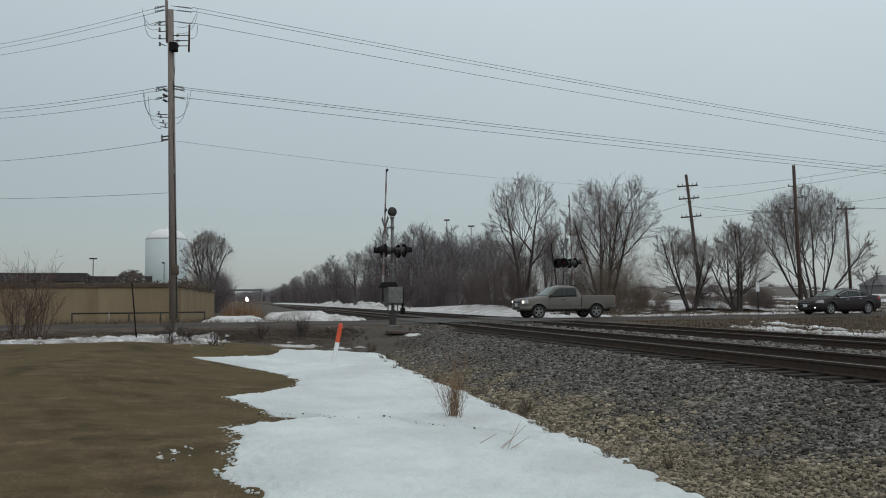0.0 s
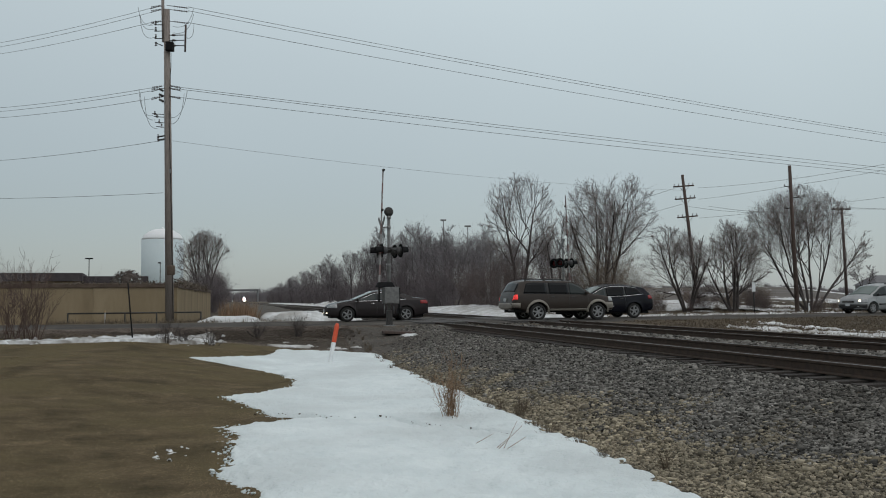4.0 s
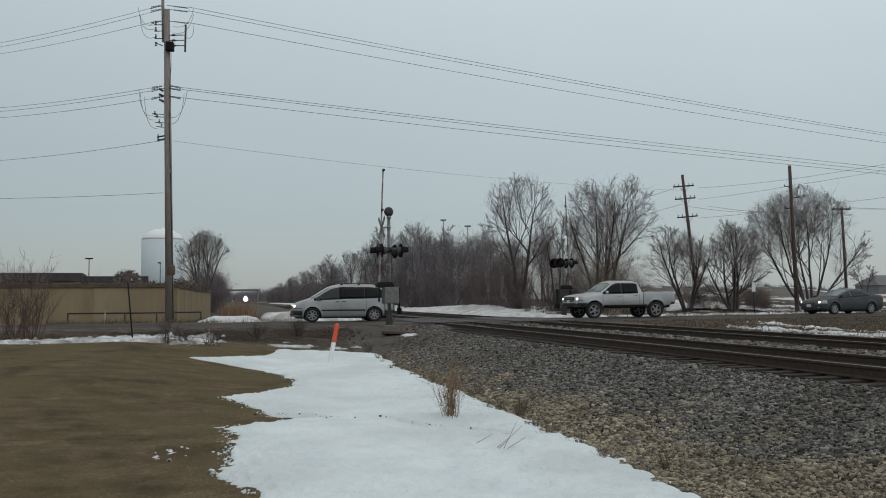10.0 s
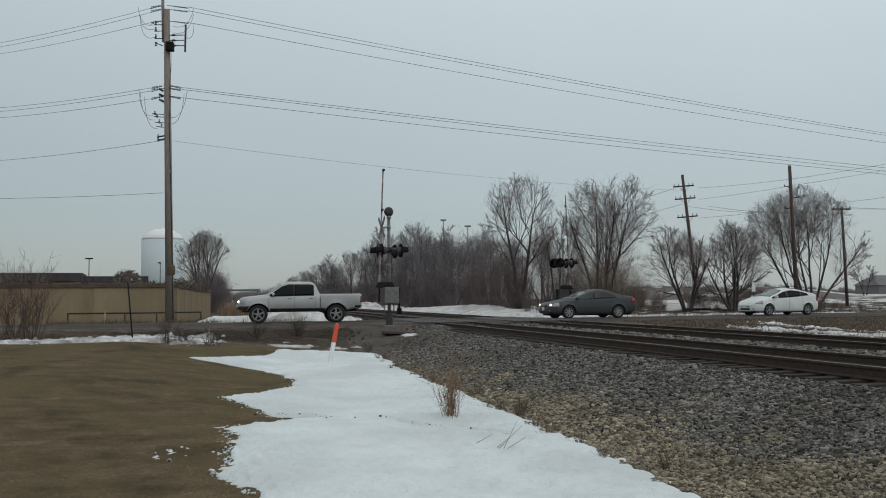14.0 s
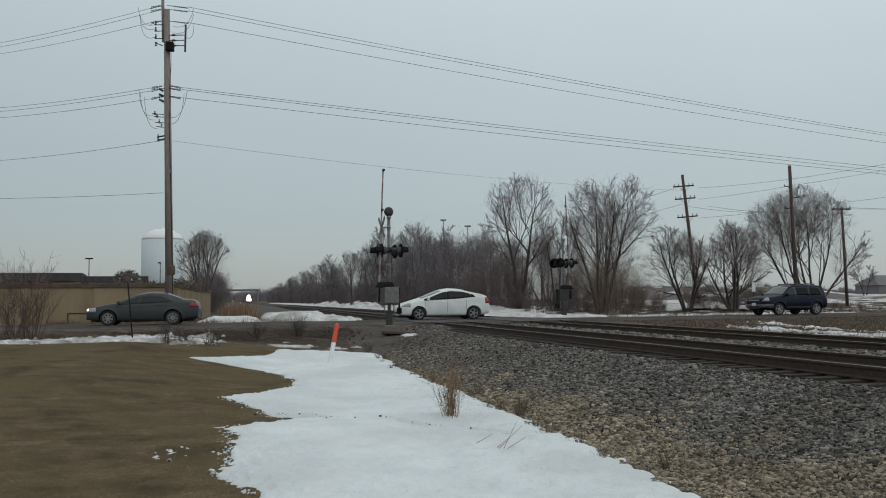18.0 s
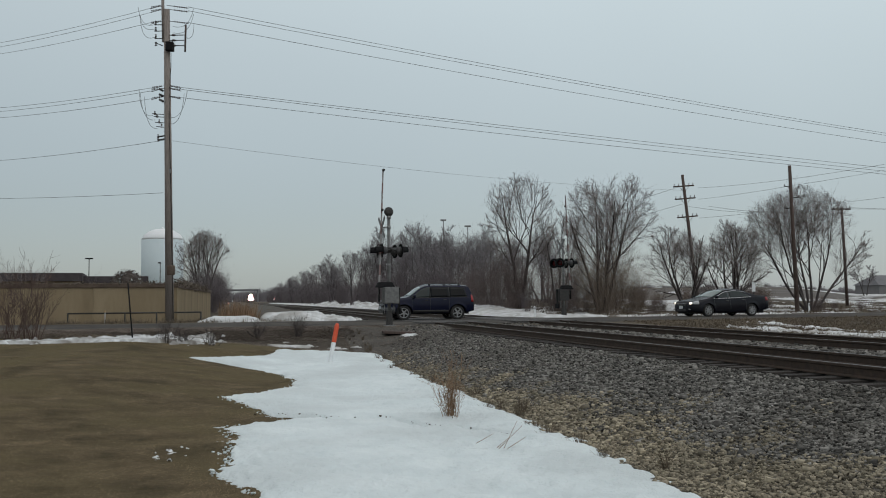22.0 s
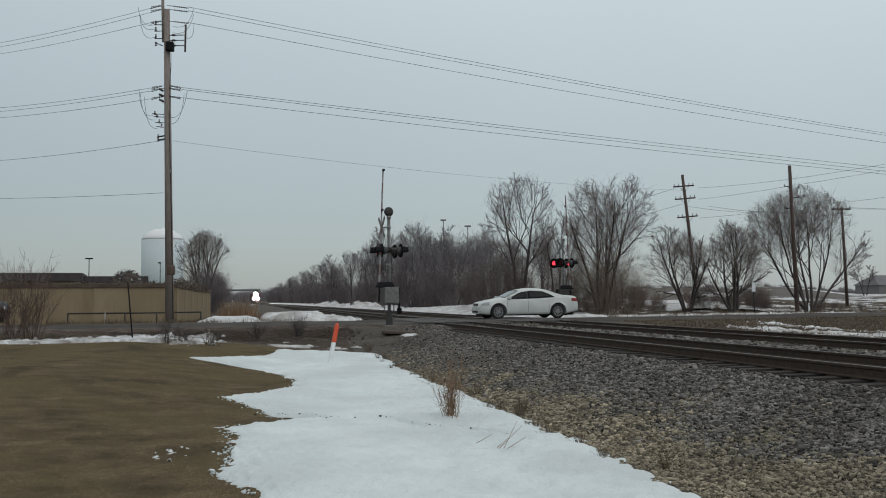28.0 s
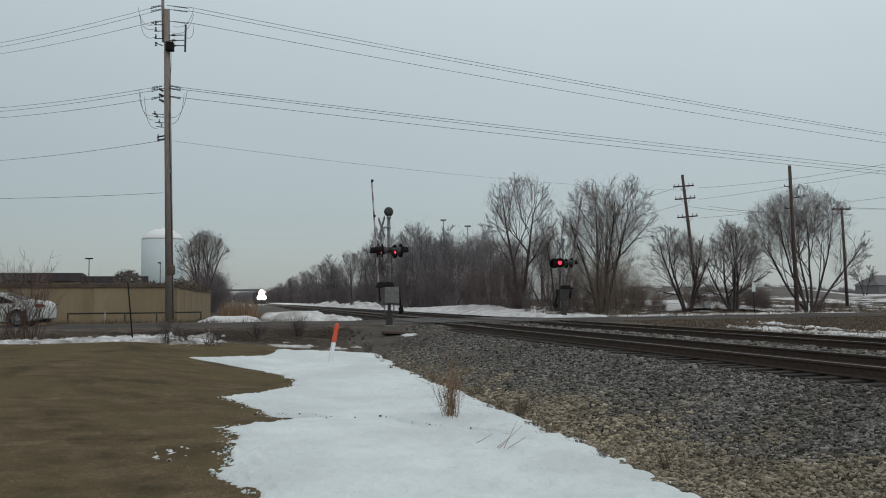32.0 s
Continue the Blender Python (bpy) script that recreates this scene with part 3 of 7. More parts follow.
def side_dir(rs, d, angle):
    """d turned away by the angle, to a random side."""
    a = rs.normal(0, 1, 3)
    a -= d * np.dot(a, d)
    a /= np.linalg.norm(a)
    return d * math.cos(angle) + a * math.sin(angle)


def tubes_mesh(name, strands, sides):
    V, F = [], []
    base = 0
    ang = np.arange(sides) * math.tau / sides
    for pts, rad in strands:
        t = np.gradient(pts, axis=0)
        t /= np.linalg.norm(t, axis=1)[:, None] + 1e-9
        ref = np.where(np.abs(t[:, 2:3]) > 0.9, np.array([[1.0, 0, 0]]), np.array([[0, 0, 1.0]]))
        u = np.cross(t, ref)
        u /= np.linalg.norm(u, axis=1)[:, None] + 1e-9
        v = np.cross(t, u)
        ring = pts[:, None] + rad[:, None, None] * (np.cos(ang)[None, :, None] * u[:, None] + np.sin(ang)[None, :, None] * v[:, None])
        V.append(ring.reshape(-1, 3))
        k = len(pts)
        i = np.arange(k - 1)[:, None] * sides
        j = np.arange(sides)[None]
        jn = (j + 1) % sides
        F.append((np.stack([i + j, i + jn, i + sides + jn, i + sides + j], -1) + base).reshape(-1, 4))
        base += k * sides
    V, F = np.concatenate(V), np.concatenate(F)
    me = bpy.data.meshes.new(name)
    me.vertices.add(len(V))
    me.vertices.foreach_set("co", V.ravel())
    me.loops.add(F.size)
    me.loops.foreach_set("vertex_index", F.ravel().astype(np.int32))
    me.polygons.add(len(F))
    me.polygons.foreach_set("loop_start", np.arange(0, F.size, 4, dtype=np.int32))
    me.update(calc_edges=True)
    me.shade_smooth()
    return me


def dome_reach(dome, seed):
    """How far a shoot may grow inside an uneven dome; dome: x, height of its middle, rise, reach."""
    if not dome:
        return lambda p, d, want: want
    x0, c, rz, rr = dome
    ph = np.random.RandomState(seed).uniform(0, math.tau, 4)
    steps = np.linspace(0, 1, 15)[1:]

    def reach(p, d, want):
        q = np.array(p)[None] + steps[:, None] * want * np.array(d)[None] - np.array((x0, 0, c))
        q /= np.stack([np.full(14, rr), np.full(14, rr), np.where(q[:, 2] > 0, rz, c * 1.12)], -1)
        n = np.linalg.norm(q, axis=1) + 1e-9
        u = q / n[:, None]
        lim = 1 + 0.09 * np.sin(5 * u[:, 0] + ph[0] + 3 * u[:, 2]) + 0.07 * np.sin(8 * u[:, 2] + ph[1]) * np.cos(7 * u[:, 1] + ph[2])
        out = n > lim
        return want * (steps[np.argmax(out)] if out.any() else 1.0)
    return reach


def bare_tree(seed, height, spread, stems=1, fork=0.25, limbs=7, branches=8, twigs=8, spray=4, radius=0.16, upright=0.06, fan=0.75,
              twig_r=0.0065, bark="bark", twig="twig", label="", category="tree", name="bare_tree", group="", squash=1.0, coarse=False, lean=(0.10, 0.34), dome=None):
    """stems: trunks from the ground; fork: share of the height below the first limbs; fan: how far limbs lean out."""
    rs = np.random.RandomState(seed)
    root = tagged(new(name), label, category, group)
    fine = []
    reach = dome_reach(dome, seed)
    for st in range(stems):
        tilt = 0.0 if stems == 1 else lean[0] + (lean[1] - lean[0]) * (st + rs.uniform(0, 1)) / stems
        az = st * 2.4 + rs.uniform(-0.4, 0.4)
        d0 = np.array((math.cos(az) * tilt, math.sin(az) * tilt * squash, 1.0))
        d0 /= np.linalg.norm(d0)
        rad = radius / stems ** 0.5
        base = (math.cos(az) * 0.18 * (stems > 1), math.sin(az) * 0.18 * (stems > 1), -0.08)
        h0 = height * rs.uniform(0.80, 0.95)
        h0 = max(h0 * 0.45, reach(base, d0, h0))
        tp, tr, td = strand(rs, base, d0, h0, rad, rad * 0.12, 12, 0.045, 0.02)
        tr[0] *= 1.35
        link_mesh("trunk", tubes_mesh("trunk", [(tp, tr)], 8), M[bark], root)
        for li in range(limbs):
            f = fork + (0.92 - fork) * (li + rs.uniform(0, 0.8)) / limbs
            i = min(int(f * 12), 11)
            p = tp[i] + (tp[i + 1] - tp[i]) * (f * 12 - i)
            axis = (tp[i + 1] - tp[i]) / np.linalg.norm(tp[i + 1] - tp[i])
            ld = side_dir(rs, axis, fan * rs.uniform(0.6, 1.15) * (1.15 - 0.55 * f))
            ll = spread * (1.35 - 0.75 * f) * rs.uniform(0.8, 1.2)
            r1 = tr[i] * rs.uniform(0.38, 0.52)
            ll = max(0.5, reach(p, ld, ll * (1.6 if dome else 1)))
            lp, lr, _ = strand(rs, p, ld, ll, r1, r1 * 0.15, 8, 0.09, upright)
            group_strands = [(lp, lr)]
            for bi in range(branches):
                fb = 0.18 + 0.82 * (bi + rs.uniform(0, 0.9)) / branches
                k = min(int(fb * 8), 7)
                bp = lp[k] + (lp[k + 1] - lp[k]) * (fb * 8 - k)
                bd = side_dir(rs, (lp[k + 1] - lp[k]) / np.linalg.norm(lp[k + 1] - lp[k]), rs.uniform(0.35, 0.85))
                bl = ll * rs.uniform(0.42, 0.72) * (1.15 - 0.55 * fb)
                br = max(lr[k] * 0.5, twig_r * 1.3)
                bl = max(0.3, reach(bp, bd, bl))
                bpts, brad, _ = strand(rs, bp, bd, bl, br, twig_r, 5, 0.12, upright * 1.2)
                group_strands.append((bpts, brad))
                for ti in range(twigs):
                    ft = 0.15 + 0.85 * (ti + rs.uniform(0, 0.9)) / twigs
                    q = min(int(ft * 5), 4)
                    tpnt = bpts[q] + (bpts[q + 1] - bpts[q]) * (ft * 5 - q)
                    dd = side_dir(rs, (bpts[q + 1] - bpts[q]) / np.linalg.norm(bpts[q + 1] - bpts[q]), rs.uniform(0.3, 0.8))
                    tl = bl * rs.uniform(0.35, 0.70)
                    tl = max(0.18, reach(tpnt, dd, tl))
                    ns = 1 if coarse else 2
                    tw, twr, _ = strand(rs, tpnt, dd, tl, twig_r, twig_r * 0.55, ns, 0.15, upright * 1.5)
                    fine.append((tw, twr))
                    for si in range(spray):
                        fs = rs.uniform(0.2, 1.0)
                        w = min(int(fs * ns), ns - 1)
                        sp = tw[w] + (tw[w + 1] - tw[w]) * (fs * ns - w)
                        sd = side_dir(rs, (tw[w + 1] - tw[w]) / np.linalg.norm(tw[w + 1] - tw[w]), rs.uniform(0.3, 0.8))
                        sw, swr, _ = strand(rs, sp, sd, tl * rs.uniform(0.45, 0.85), twig_r * 0.65, twig_r * 0.4, 1, 0.1, upright)
                        fine.append((sw, swr))
            link_mesh("limb", tubes_mesh("limb", group_strands, 3 if coarse else 5), M[bark], root)
    link_mesh("crown", tubes_mesh("crown", fine, 3), M[twig], root, "leafless twigs")["kind"] = "stuff"
    return root


def bush(seed, height, spread, stems, twigs, r, material, label, name="bare_bush", category="bush", group="", droop=0.02, spray=2, coarse=False, dome=None):
    """Many thin stems from one root."""
    rs = np.random.RandomState(seed)
    root = tagged(new(name), label, category, group)
    main, fine = [], []
    reach = dome_reach(dome, seed)
    for i in range(stems):
        az, le = rs.uniform(0, math.tau), abs(rs.normal(0, 0.5)) * spread / height
        d = np.array((math.cos(az) * le, math.sin(az) * le, 1.0))
        d /= np.linalg.norm(d)
        L = height * rs.uniform(0.55, 1.05)
        p0 = (rs.normal(0, spread * 0.10), rs.normal(0, spread * 0.10), -0.05)
        L = max(L * 0.4, reach(p0, d, L))
        pts, rad, _ = strand(rs, p0, d, L, r * rs.uniform(0.8, 1.5), r * 0.4, 6, 0.07, droop)
        main.append((pts, rad))
        for t in range(twigs):
            f = rs.uniform(0.2, 1.0)
            k = min(int(f * 6), 5)
            q = pts[k] + (pts[k + 1] - pts[k]) * (f * 6 - k)
            dd = side_dir(rs, (pts[k + 1] - pts[k]) / np.linalg.norm(pts[k + 1] - pts[k]), rs.uniform(0.3, 0.8))
            tl = L * rs.uniform(0.12, 0.32)
            nt = 1 if coarse else 2
            tw, twr, _ = strand(rs, q, dd, tl, r * 0.5, r * 0.3, nt, 0.12, 0.08)
            fine.append((tw, twr))
            for s in range(spray):
                sd = side_dir(rs, dd, rs.uniform(0.3, 0.8))
                sw, swr, _ = strand(rs, tw[rs.randint(0, nt) + 1], sd, tl * 0.5, r * 0.35, r * 0.25, 1, 0.1, 0.08)
                fine.append((sw, swr))
    tagged(link_mesh("stem", tubes_mesh("stem", main, 4), material, root), kind="stuff")
    link_mesh("crown", tubes_mesh("crown", fine, 3), material, root, "fine bare twigs")["kind"] = "stuff"
    return root


def put(ob, x, y, rz=0.0, z=None, scale=1.0):
    zz = float(ground_z(x, y)) if z is None else z
    ob.matrix_basis = pose(x, y, zz, 0, 0, rz) @ Matrix.Diagonal((scale, scale, scale, 1))
    return ob


# trees beyond the road
put(bare_tree(101, 10.6, 3.6, stems=2, fork=0.34, limbs=10, branches=9, twigs=6, spray=3, radius=0.26, fan=0.85, upright=0.045, twig_r=0.0075, lean=(0.02, 0.16), dome=(0.0, 6.5, 3.65, 2.75),
              label="tall bare tree with a dense rounded twiggy top", name="roadside_tree"), 5.85, 66.0, 20)
put(bare_tree(102, 7.6, 1.8, stems=3, fork=0.40, limbs=6, branches=6, twigs=6, spray=3, radius=0.17, fan=0.6, twig_r=0.007, lean=(0.10, 0.30),
              label="slender bare tree leaning among the trackside trees", name="roadside_tree"), 8.4, 63.0, 60)
put(bare_tree(103, 9.4, 2.9, stems=6, fork=0.20, limbs=7, branches=8, twigs=6, spray=3, radius=0.34, fan=0.85, upright=0.035, twig_r=0.0075, lean=(0.05, 0.46), dome=(0.5, 5.7, 3.6, 3.1),
              label="broad bare tree with upswept limbs from a low fork", name="roadside_tree"), 10.7, 58.0, 0)
put(bare_tree(104, 6.2, 2.1, stems=5, fork=0.16, limbs=8, branches=9, twigs=7, spray=2, radius=0.28, fan=0.95, upright=0.03, twig_r=0.0066, lean=(0.10, 0.55), dome=(-0.75, 3.3, 2.75, 2.2),
              label="low round-headed bare tree with several stems", name="roadside_tree", group="low trees by the road"), 17.3, 61.0, 0)
put(bare_tree(105, 6.4, 2.2, stems=5, fork=0.16, limbs=8, branches=9, twigs=7, spray=2, radius=0.28, fan=0.95, upright=0.03, twig_r=0.0066, lean=(0.08, 0.62), dome=(0.2, 3.5, 2.85, 2.4),
              label="low round-headed bare tree with several stems", name="roadside_tree", group="low trees by the road"), 20.7, 61.5, 0)
put(bare_tree(107, 8.8, 2.7, stems=7, fork=0.24, limbs=7, branches=8, twigs=6, spray=3, radius=0.29, fan=0.62, upright=0.05, twig_r=0.007, lean=(0.04, 0.86), dome=(0.0, 4.8, 4.0, 4.6),
              label="vase-shaped bare tree with wide spreading limbs", name="roadside_tree"), 26.4, 62.0, 40)
# undergrowth round their feet
RS = random.Random(9)
ub = [bush(200 + i, 4.3, 5.0, 110, 12, 0.009, M["brush"], "dense red-brown leafless undergrowth beneath the trees", name="undergrowth", group="undergrowth by the tracks", coarse=True, dome=(0, 1.6, 2.9, 2.1)) for i in range(2)]
ub.append(bush(203, 4.2, 5.0, 110, 12, 0.008, M["brush_tan"], "dense tan leafless undergrowth beneath the trees", name="undergrowth", group="undergrowth by the tracks", coarse=True, dome=(0, 1.7, 2.6, 2.3)))
put(ub[0], 4.9, 66.0, 0)
put(ub[1], 8.9, 64.5, 30)
put(ub[2], 10.7, 57.0, 90, scale=1.15)
for k, x, y, sc in ((0, 3.4, 70, 0.75), (1, 6.6, 67.5, 0.85), (2, 12.5, 58.0, 0.75), (1, 9.3, 60.0, 0.95), (2, 11.4, 60.5, 1.0), (0, 2.2, 74, 0.7), (1, 7.6, 61.0, 0.55), (2, 14.2, 62.5, 0.36), (1, 19.2, 66, 0.30), (0, 22.6, 67, 0.34), (1, 24.4, 66, 0.30), (0, 15.6, 68, 0.34), (2, 21.6, 64.5, 0.50), (0, 5.6, 65.5, 0.62), (0, 23.4, 65.5, 0.46), (2, 25.2, 68.0, 0.40), (1, 19.3, 64.0, 0.42), (2, 17.9, 72, 0.3), (0, 13.2, 66, 0.28), (2, 21.0, 74, 0.34), (0, 24.6, 78, 0.3), (2, 27.0, 76, 0.3), (1, 29.5, 84, 0.34), (0, 18.6, 82, 0.4), (2, 33.0, 90, 0.4), (0, 26.0, 92, 0.42)):
    put(copy_thing(ub[k], Matrix()), x, y, RS.uniform(0, 360), scale=sc)

for i in range(22):
    x, y = road_xy(RS.uniform(8, 46), RS.uniform(7, 24))
    put(copy_thing(ub[i % 3], Matrix()), float(x), float(y), RS.uniform(0, 360), scale=RS.uniform(0.14, 0.28))

# thicket along the far side of the tracks
kinds = [bare_tree(300 + i, 9.0, 2.8, stems=(1, 2, 3, 2)[i], fork=0.25, limbs=7, branches=6, twigs=6, spray=2, radius=0.2, fan=0.8, upright=0.05, twig_r=0.014, dome=(0, 5.6, 4.0, 2.9),
                   bark="brush_core", twig="twig_far", coarse=True, label="leafless tree in the trackside thicket", name="thicket_tree", group="trackside thicket") for i in range(4)]
shr = [bush(320 + i, 4.2, 3.0, 44, 12, 0.016, M["brush_dark"], "dark leafless shrub filling the trackside thicket", name="thicket_shrub", group="trackside thicket shrubs", coarse=True, spray=1) for i in range(3)]


def plant(kind_list, first, spot_list):
    for i, (x, y, sc) in enumerate(spot_list):
        k = kind_list[i % len(kind_list)]
        o = k if i < len(kind_list) else copy_thing(k, Matrix())
        put(o, x, y, (i * 137.5) % 360, scale=sc)


spots, sspots = [], []
s = 84.0
while s < 640:
    for row in range(3 if s < 180 else 1):
        d = 23.5 + 5 * row + RS.uniform(-2.5, 3.0)
        x, y = track_xy(d, s + RS.uniform(-4, 4))
        tall = float(np.interp(s, (84, 110, 140, 165, 260, 640), (0.62, 0.92, 1.30, 1.12, 1.10, 1.15)))
        spots.append((x, y, tall * RS.uniform(0.82, 1.15)))
    for row in range(2):
        x, y = track_xy(22.5 + 3.6 * row + RS.uniform(-1, 1), s + RS.uniform(-4, 4))
        sspots.append((x, y, RS.uniform(0.8, 1.3) * (1.0 + 0.3 * min(1, s / 250))))
    s *= 1.052
    s += 0.9
plant(kinds, 0, spots)
for i in range(18):
    x, y = track_xy(RS.uniform(17.6, 21.5), 62 + i * 8 + RS.uniform(-3, 3))
    sspots.append((x, y, RS.uniform(0.22, 0.42)))
plant(shr, 0, sspots)

# trees west of the tracks
put(bare_tree(401, 9.4, 3.4, stems=4, fork=0.26, limbs=9, branches=7, twigs=6, spray=3, radius=0.36, fan=0.85, upright=0.04, twig_r=0.009, dome=(0.2, 5.0, 4.0, 3.8),
              label="rounded bare tree behind the tan wall", name="yard_tree"), -27.8, 99, 0)
wb = [bush(410 + i, 6.2, 4.0, 60, 14, 0.018, M["brush_dark"], "tall dark leafless hedge along the tracks", name="hedge_shrub", group="hedge west of the tracks", coarse=True, dome=(0, 2.4, 3.8, 2.6)) for i in range(2)]
hs = []
for i in range(16):
    x, y = track_xy(-2.4 - RS.uniform(0, 3.2), 98 + i * 6.5 + RS.uniform(-3, 3))
    hs.append((x, y, RS.uniform(0.72, 0.98)))
plant(wb, 0, hs)


# ---- snow patches, verges and far things ----
def snow_patch(name, us, vs, to_xy, depth, thick, label, material="dirty_snow", top=0.5):
    ob = sheet(name, us, vs, to_xy, M[material], 0.0, lambda X, Y: depth(X, Y) > -0.05, snow_z(depth, top, thick))
    return tagged(ob, label, "snow", kind="stuff")


# plough banks beyond the road, west of the track
def bank_a(X, Y):
    return 1.0 - np.sqrt(((X + 10.9) / 1.5) ** 2 + ((Y - 44.2) / 1.0) ** 2) + 0.20 * wavy(X, Y, 51, 1.0)


def bank_b(X, Y):
    tail = 0.14 * (1 - np.sqrt(((X + 6.2) / 1.3) ** 2 + ((Y - 45.4) / 0.9) ** 2)) + 0.06 * wavy(X, Y, 47, 0.8)
    return np.maximum(tail, 1.0 - ((np.abs(X + 7.9) / 1.9) ** 2.4 + (np.abs(Y - 46.2) / 1.5) ** 2.4) ** 0.42 + 0.22 * wavy(X, Y, 52, 1.3))


snow_patch("snow_bank", np.linspace(-13.2, -8.6, 90), np.linspace(42.6, 46, 60), lambda a, b: (a, b), bank_a, 0.34, "low bank of dirty ploughed snow beside the crossing")
snow_patch("snow_bank", np.linspace(-10.8, -3.8, 120), np.linspace(44, 48.4, 70), lambda a, b: (a, b), bank_b, 0.55, "flat-topped bank of ploughed snow beside the tracks", top=0.45)


def strip_c(X, Y):
    d, s, g, e = spaces(X, Y)
    return np.minimum(np.minimum(d - 15.8, 20.5 - d) * 0.5 + 0.80 * wavy(X, Y, 53, 7.0) + 0.50 * wavy(X, Y, 50, 2.0), (e - 4.6) * 0.6) - 0.12 * (1 - smooth01(48, 60, s))


def strip_c_z(X, Y):
    d, s, g, e = spaces(X, Y)
    heap = smooth01(95, 130, s) * (1 - smooth01(190, 230, s)) * np.clip(0.8 * wavy(X, Y, 54, 9.0) + 0.7 * wavy(X, Y, 49, 3.1) + 0.25, 0, 2) * np.exp(-((d - 19.6) / 1.7) ** 2)
    return snow_z(strip_c, 0.5, 0.20)(X, Y) + 0.75 * heap


ob = sheet("snow_strip", np.linspace(14.5, 22, 50), np.concatenate([np.linspace(38, 120, 160), np.geomspace(121, 420, 120)]), track_xy, M["dirty_snow"], 0.0, lambda X, Y: strip_c(X, Y) > -0.05, strip_c_z)
tagged(ob, "strip of old snow along the far side of the tracks", "snow", kind="stuff")


def verge_d(X, Y):
    d, s, g, e = spaces(X, Y)
    m = 0.55 * wavy(X, Y, 55, 5.5) + 0.50 * wavy(X, Y, 56, 1.6) - 0.52 + 0.30 * (1 - smooth01(16, 24, e))
    m = m + 0.45 * np.exp(-((X - 8.5) / 5.5) ** 2 - ((Y - 66.0) / 7.0) ** 2)
    m = m + 0.6 * np.exp(-((e - 6.0) / 1.3) ** 2) * (g < 26)
    return np.minimum(m, np.minimum((e - 4.7) * 0.7, np.minimum((d - 15.5) * 0.5, (33.0 - e) * 0.3)))


snow_patch("snow_patch", np.linspace(2, 48, 330), np.linspace(4.4, 34, 170), road_xy, verge_d, 0.10, "broken old snow among dead grass beyond the road")


def field_d(X, Y):
    r = np.hypot(X, Y)
    return 0.75 * wavy(X, Y * 0.28, 57, 26.0) + 0.35 * wavy(X, Y, 58, 6.0) - 0.19 - 0.20 * (1 - smooth01(0.34, 0.40, np.arctan2(X, Y))) * smooth01(84, 100, r) + 0.02 * (1 - smooth01(80, 100, r))


stub = sheet("stubble_field", np.linspace(0.14, 0.64, 60), np.geomspace(98, 420, 40), fan_xy, M["stubble"], 0.05)
tagged(stub, "pale brown stubble field on the rising ground", "field", kind="structure")
snow_patch("field_snow", np.linspace(0.16, 0.62, 260), np.concatenate([np.geomspace(66, 110, 90), np.geomspace(111, 900, 90)]), fan_xy, field_d, 0.25, "streaks of old snow lying across the far field")


def strip_e(X, Y):
    d, s, g, e = spaces(X, Y)
    a = np.minimum(np.minimum(d - 19.0, 20.9 - d), np.minimum(s - 8.0, 31.0 - s) * 0.5) + 0.62 * wavy(X, Y, 59, 1.6) + 0.50 * wavy(X, Y, 45, 0.5) - 0.26
    b = np.minimum(np.minimum(d - 21.6, 22.6 - d), np.minimum(s - 8.0, 33.0 - s) * 0.4) + 0.6 * wavy(X, Y, 60, 1.2) + 0.5 * wavy(X, Y, 44, 0.45) - 0.34
    return np.maximum(a, b)


snow_patch("snow_patch", np.linspace(18, 23.5, 130), np.linspace(6, 35, 280), track_xy, strip_e, 0.10, "strip of old snow in the grass between track and road")


def strip_f(X, Y):
    e = verge_e(X, Y)
    return np.minimum(np.minimum(e + 9.6, -5.5 - 0.32 * np.clip(-9.3 - X, 0, 5) - e), (-7.5 - X) * 2.0) * 0.8 + 0.85 * wavy(X, Y, 61, 1.5) + 0.65 * wavy(X, Y, 48, 0.45) - 0.50


snow_patch("snow_patch", np.linspace(-34, -3.0, 420), np.linspace(-10.4, -4.6, 90), verge_xy, strip_f, 0.16, "strip of dirty old snow in the roadside ditch behind the lawn", "ditch_snow")


def bits(X, Y):
    a = 1 - np.sqrt(((X + 1.25) / 0.32) ** 2 + ((Y - 31.2) / 0.36) ** 2)
    b = 0.5 * wavy(X, Y, 62, 1.2) - 0.28 - 0.4 * np.abs((Y - 28.4 + 0.25 * X) / 1.2)
    b = np.where((X > -8) & (X < -2.2), b, -1)
    c = 1 - np.sqrt(((X + 3.16) / 0.19) ** 2 + ((Y - 10.05) / 0.50) ** 2) - 0.42 + 0.95 * wavy(X, Y, 63, 0.16, 2)
    w = 1 - np.sqrt(((X + 5.15) / 0.95) ** 2 + ((Y - 28.8) / 0.6) ** 2) - 0.2 + 0.4 * wavy(X, Y, 69, 0.9)
    w = np.maximum(w, 1 - np.sqrt(((X + 3.6) / 0.6) ** 2 + ((Y - 28.9) / 0.4) ** 2) - 0.35 + 0.5 * wavy(X, Y, 70, 0.7))
    b = np.maximum(b, w)
    e = 1 - np.sqrt(((X + 2.85) / 0.22) ** 2 + ((Y - 11.1) / 0.22) ** 2) - 0.35 + 0.55 * wavy(X, Y, 64, 0.25, 2)
    return np.maximum(np.maximum(a, b), np.maximum(c, e))


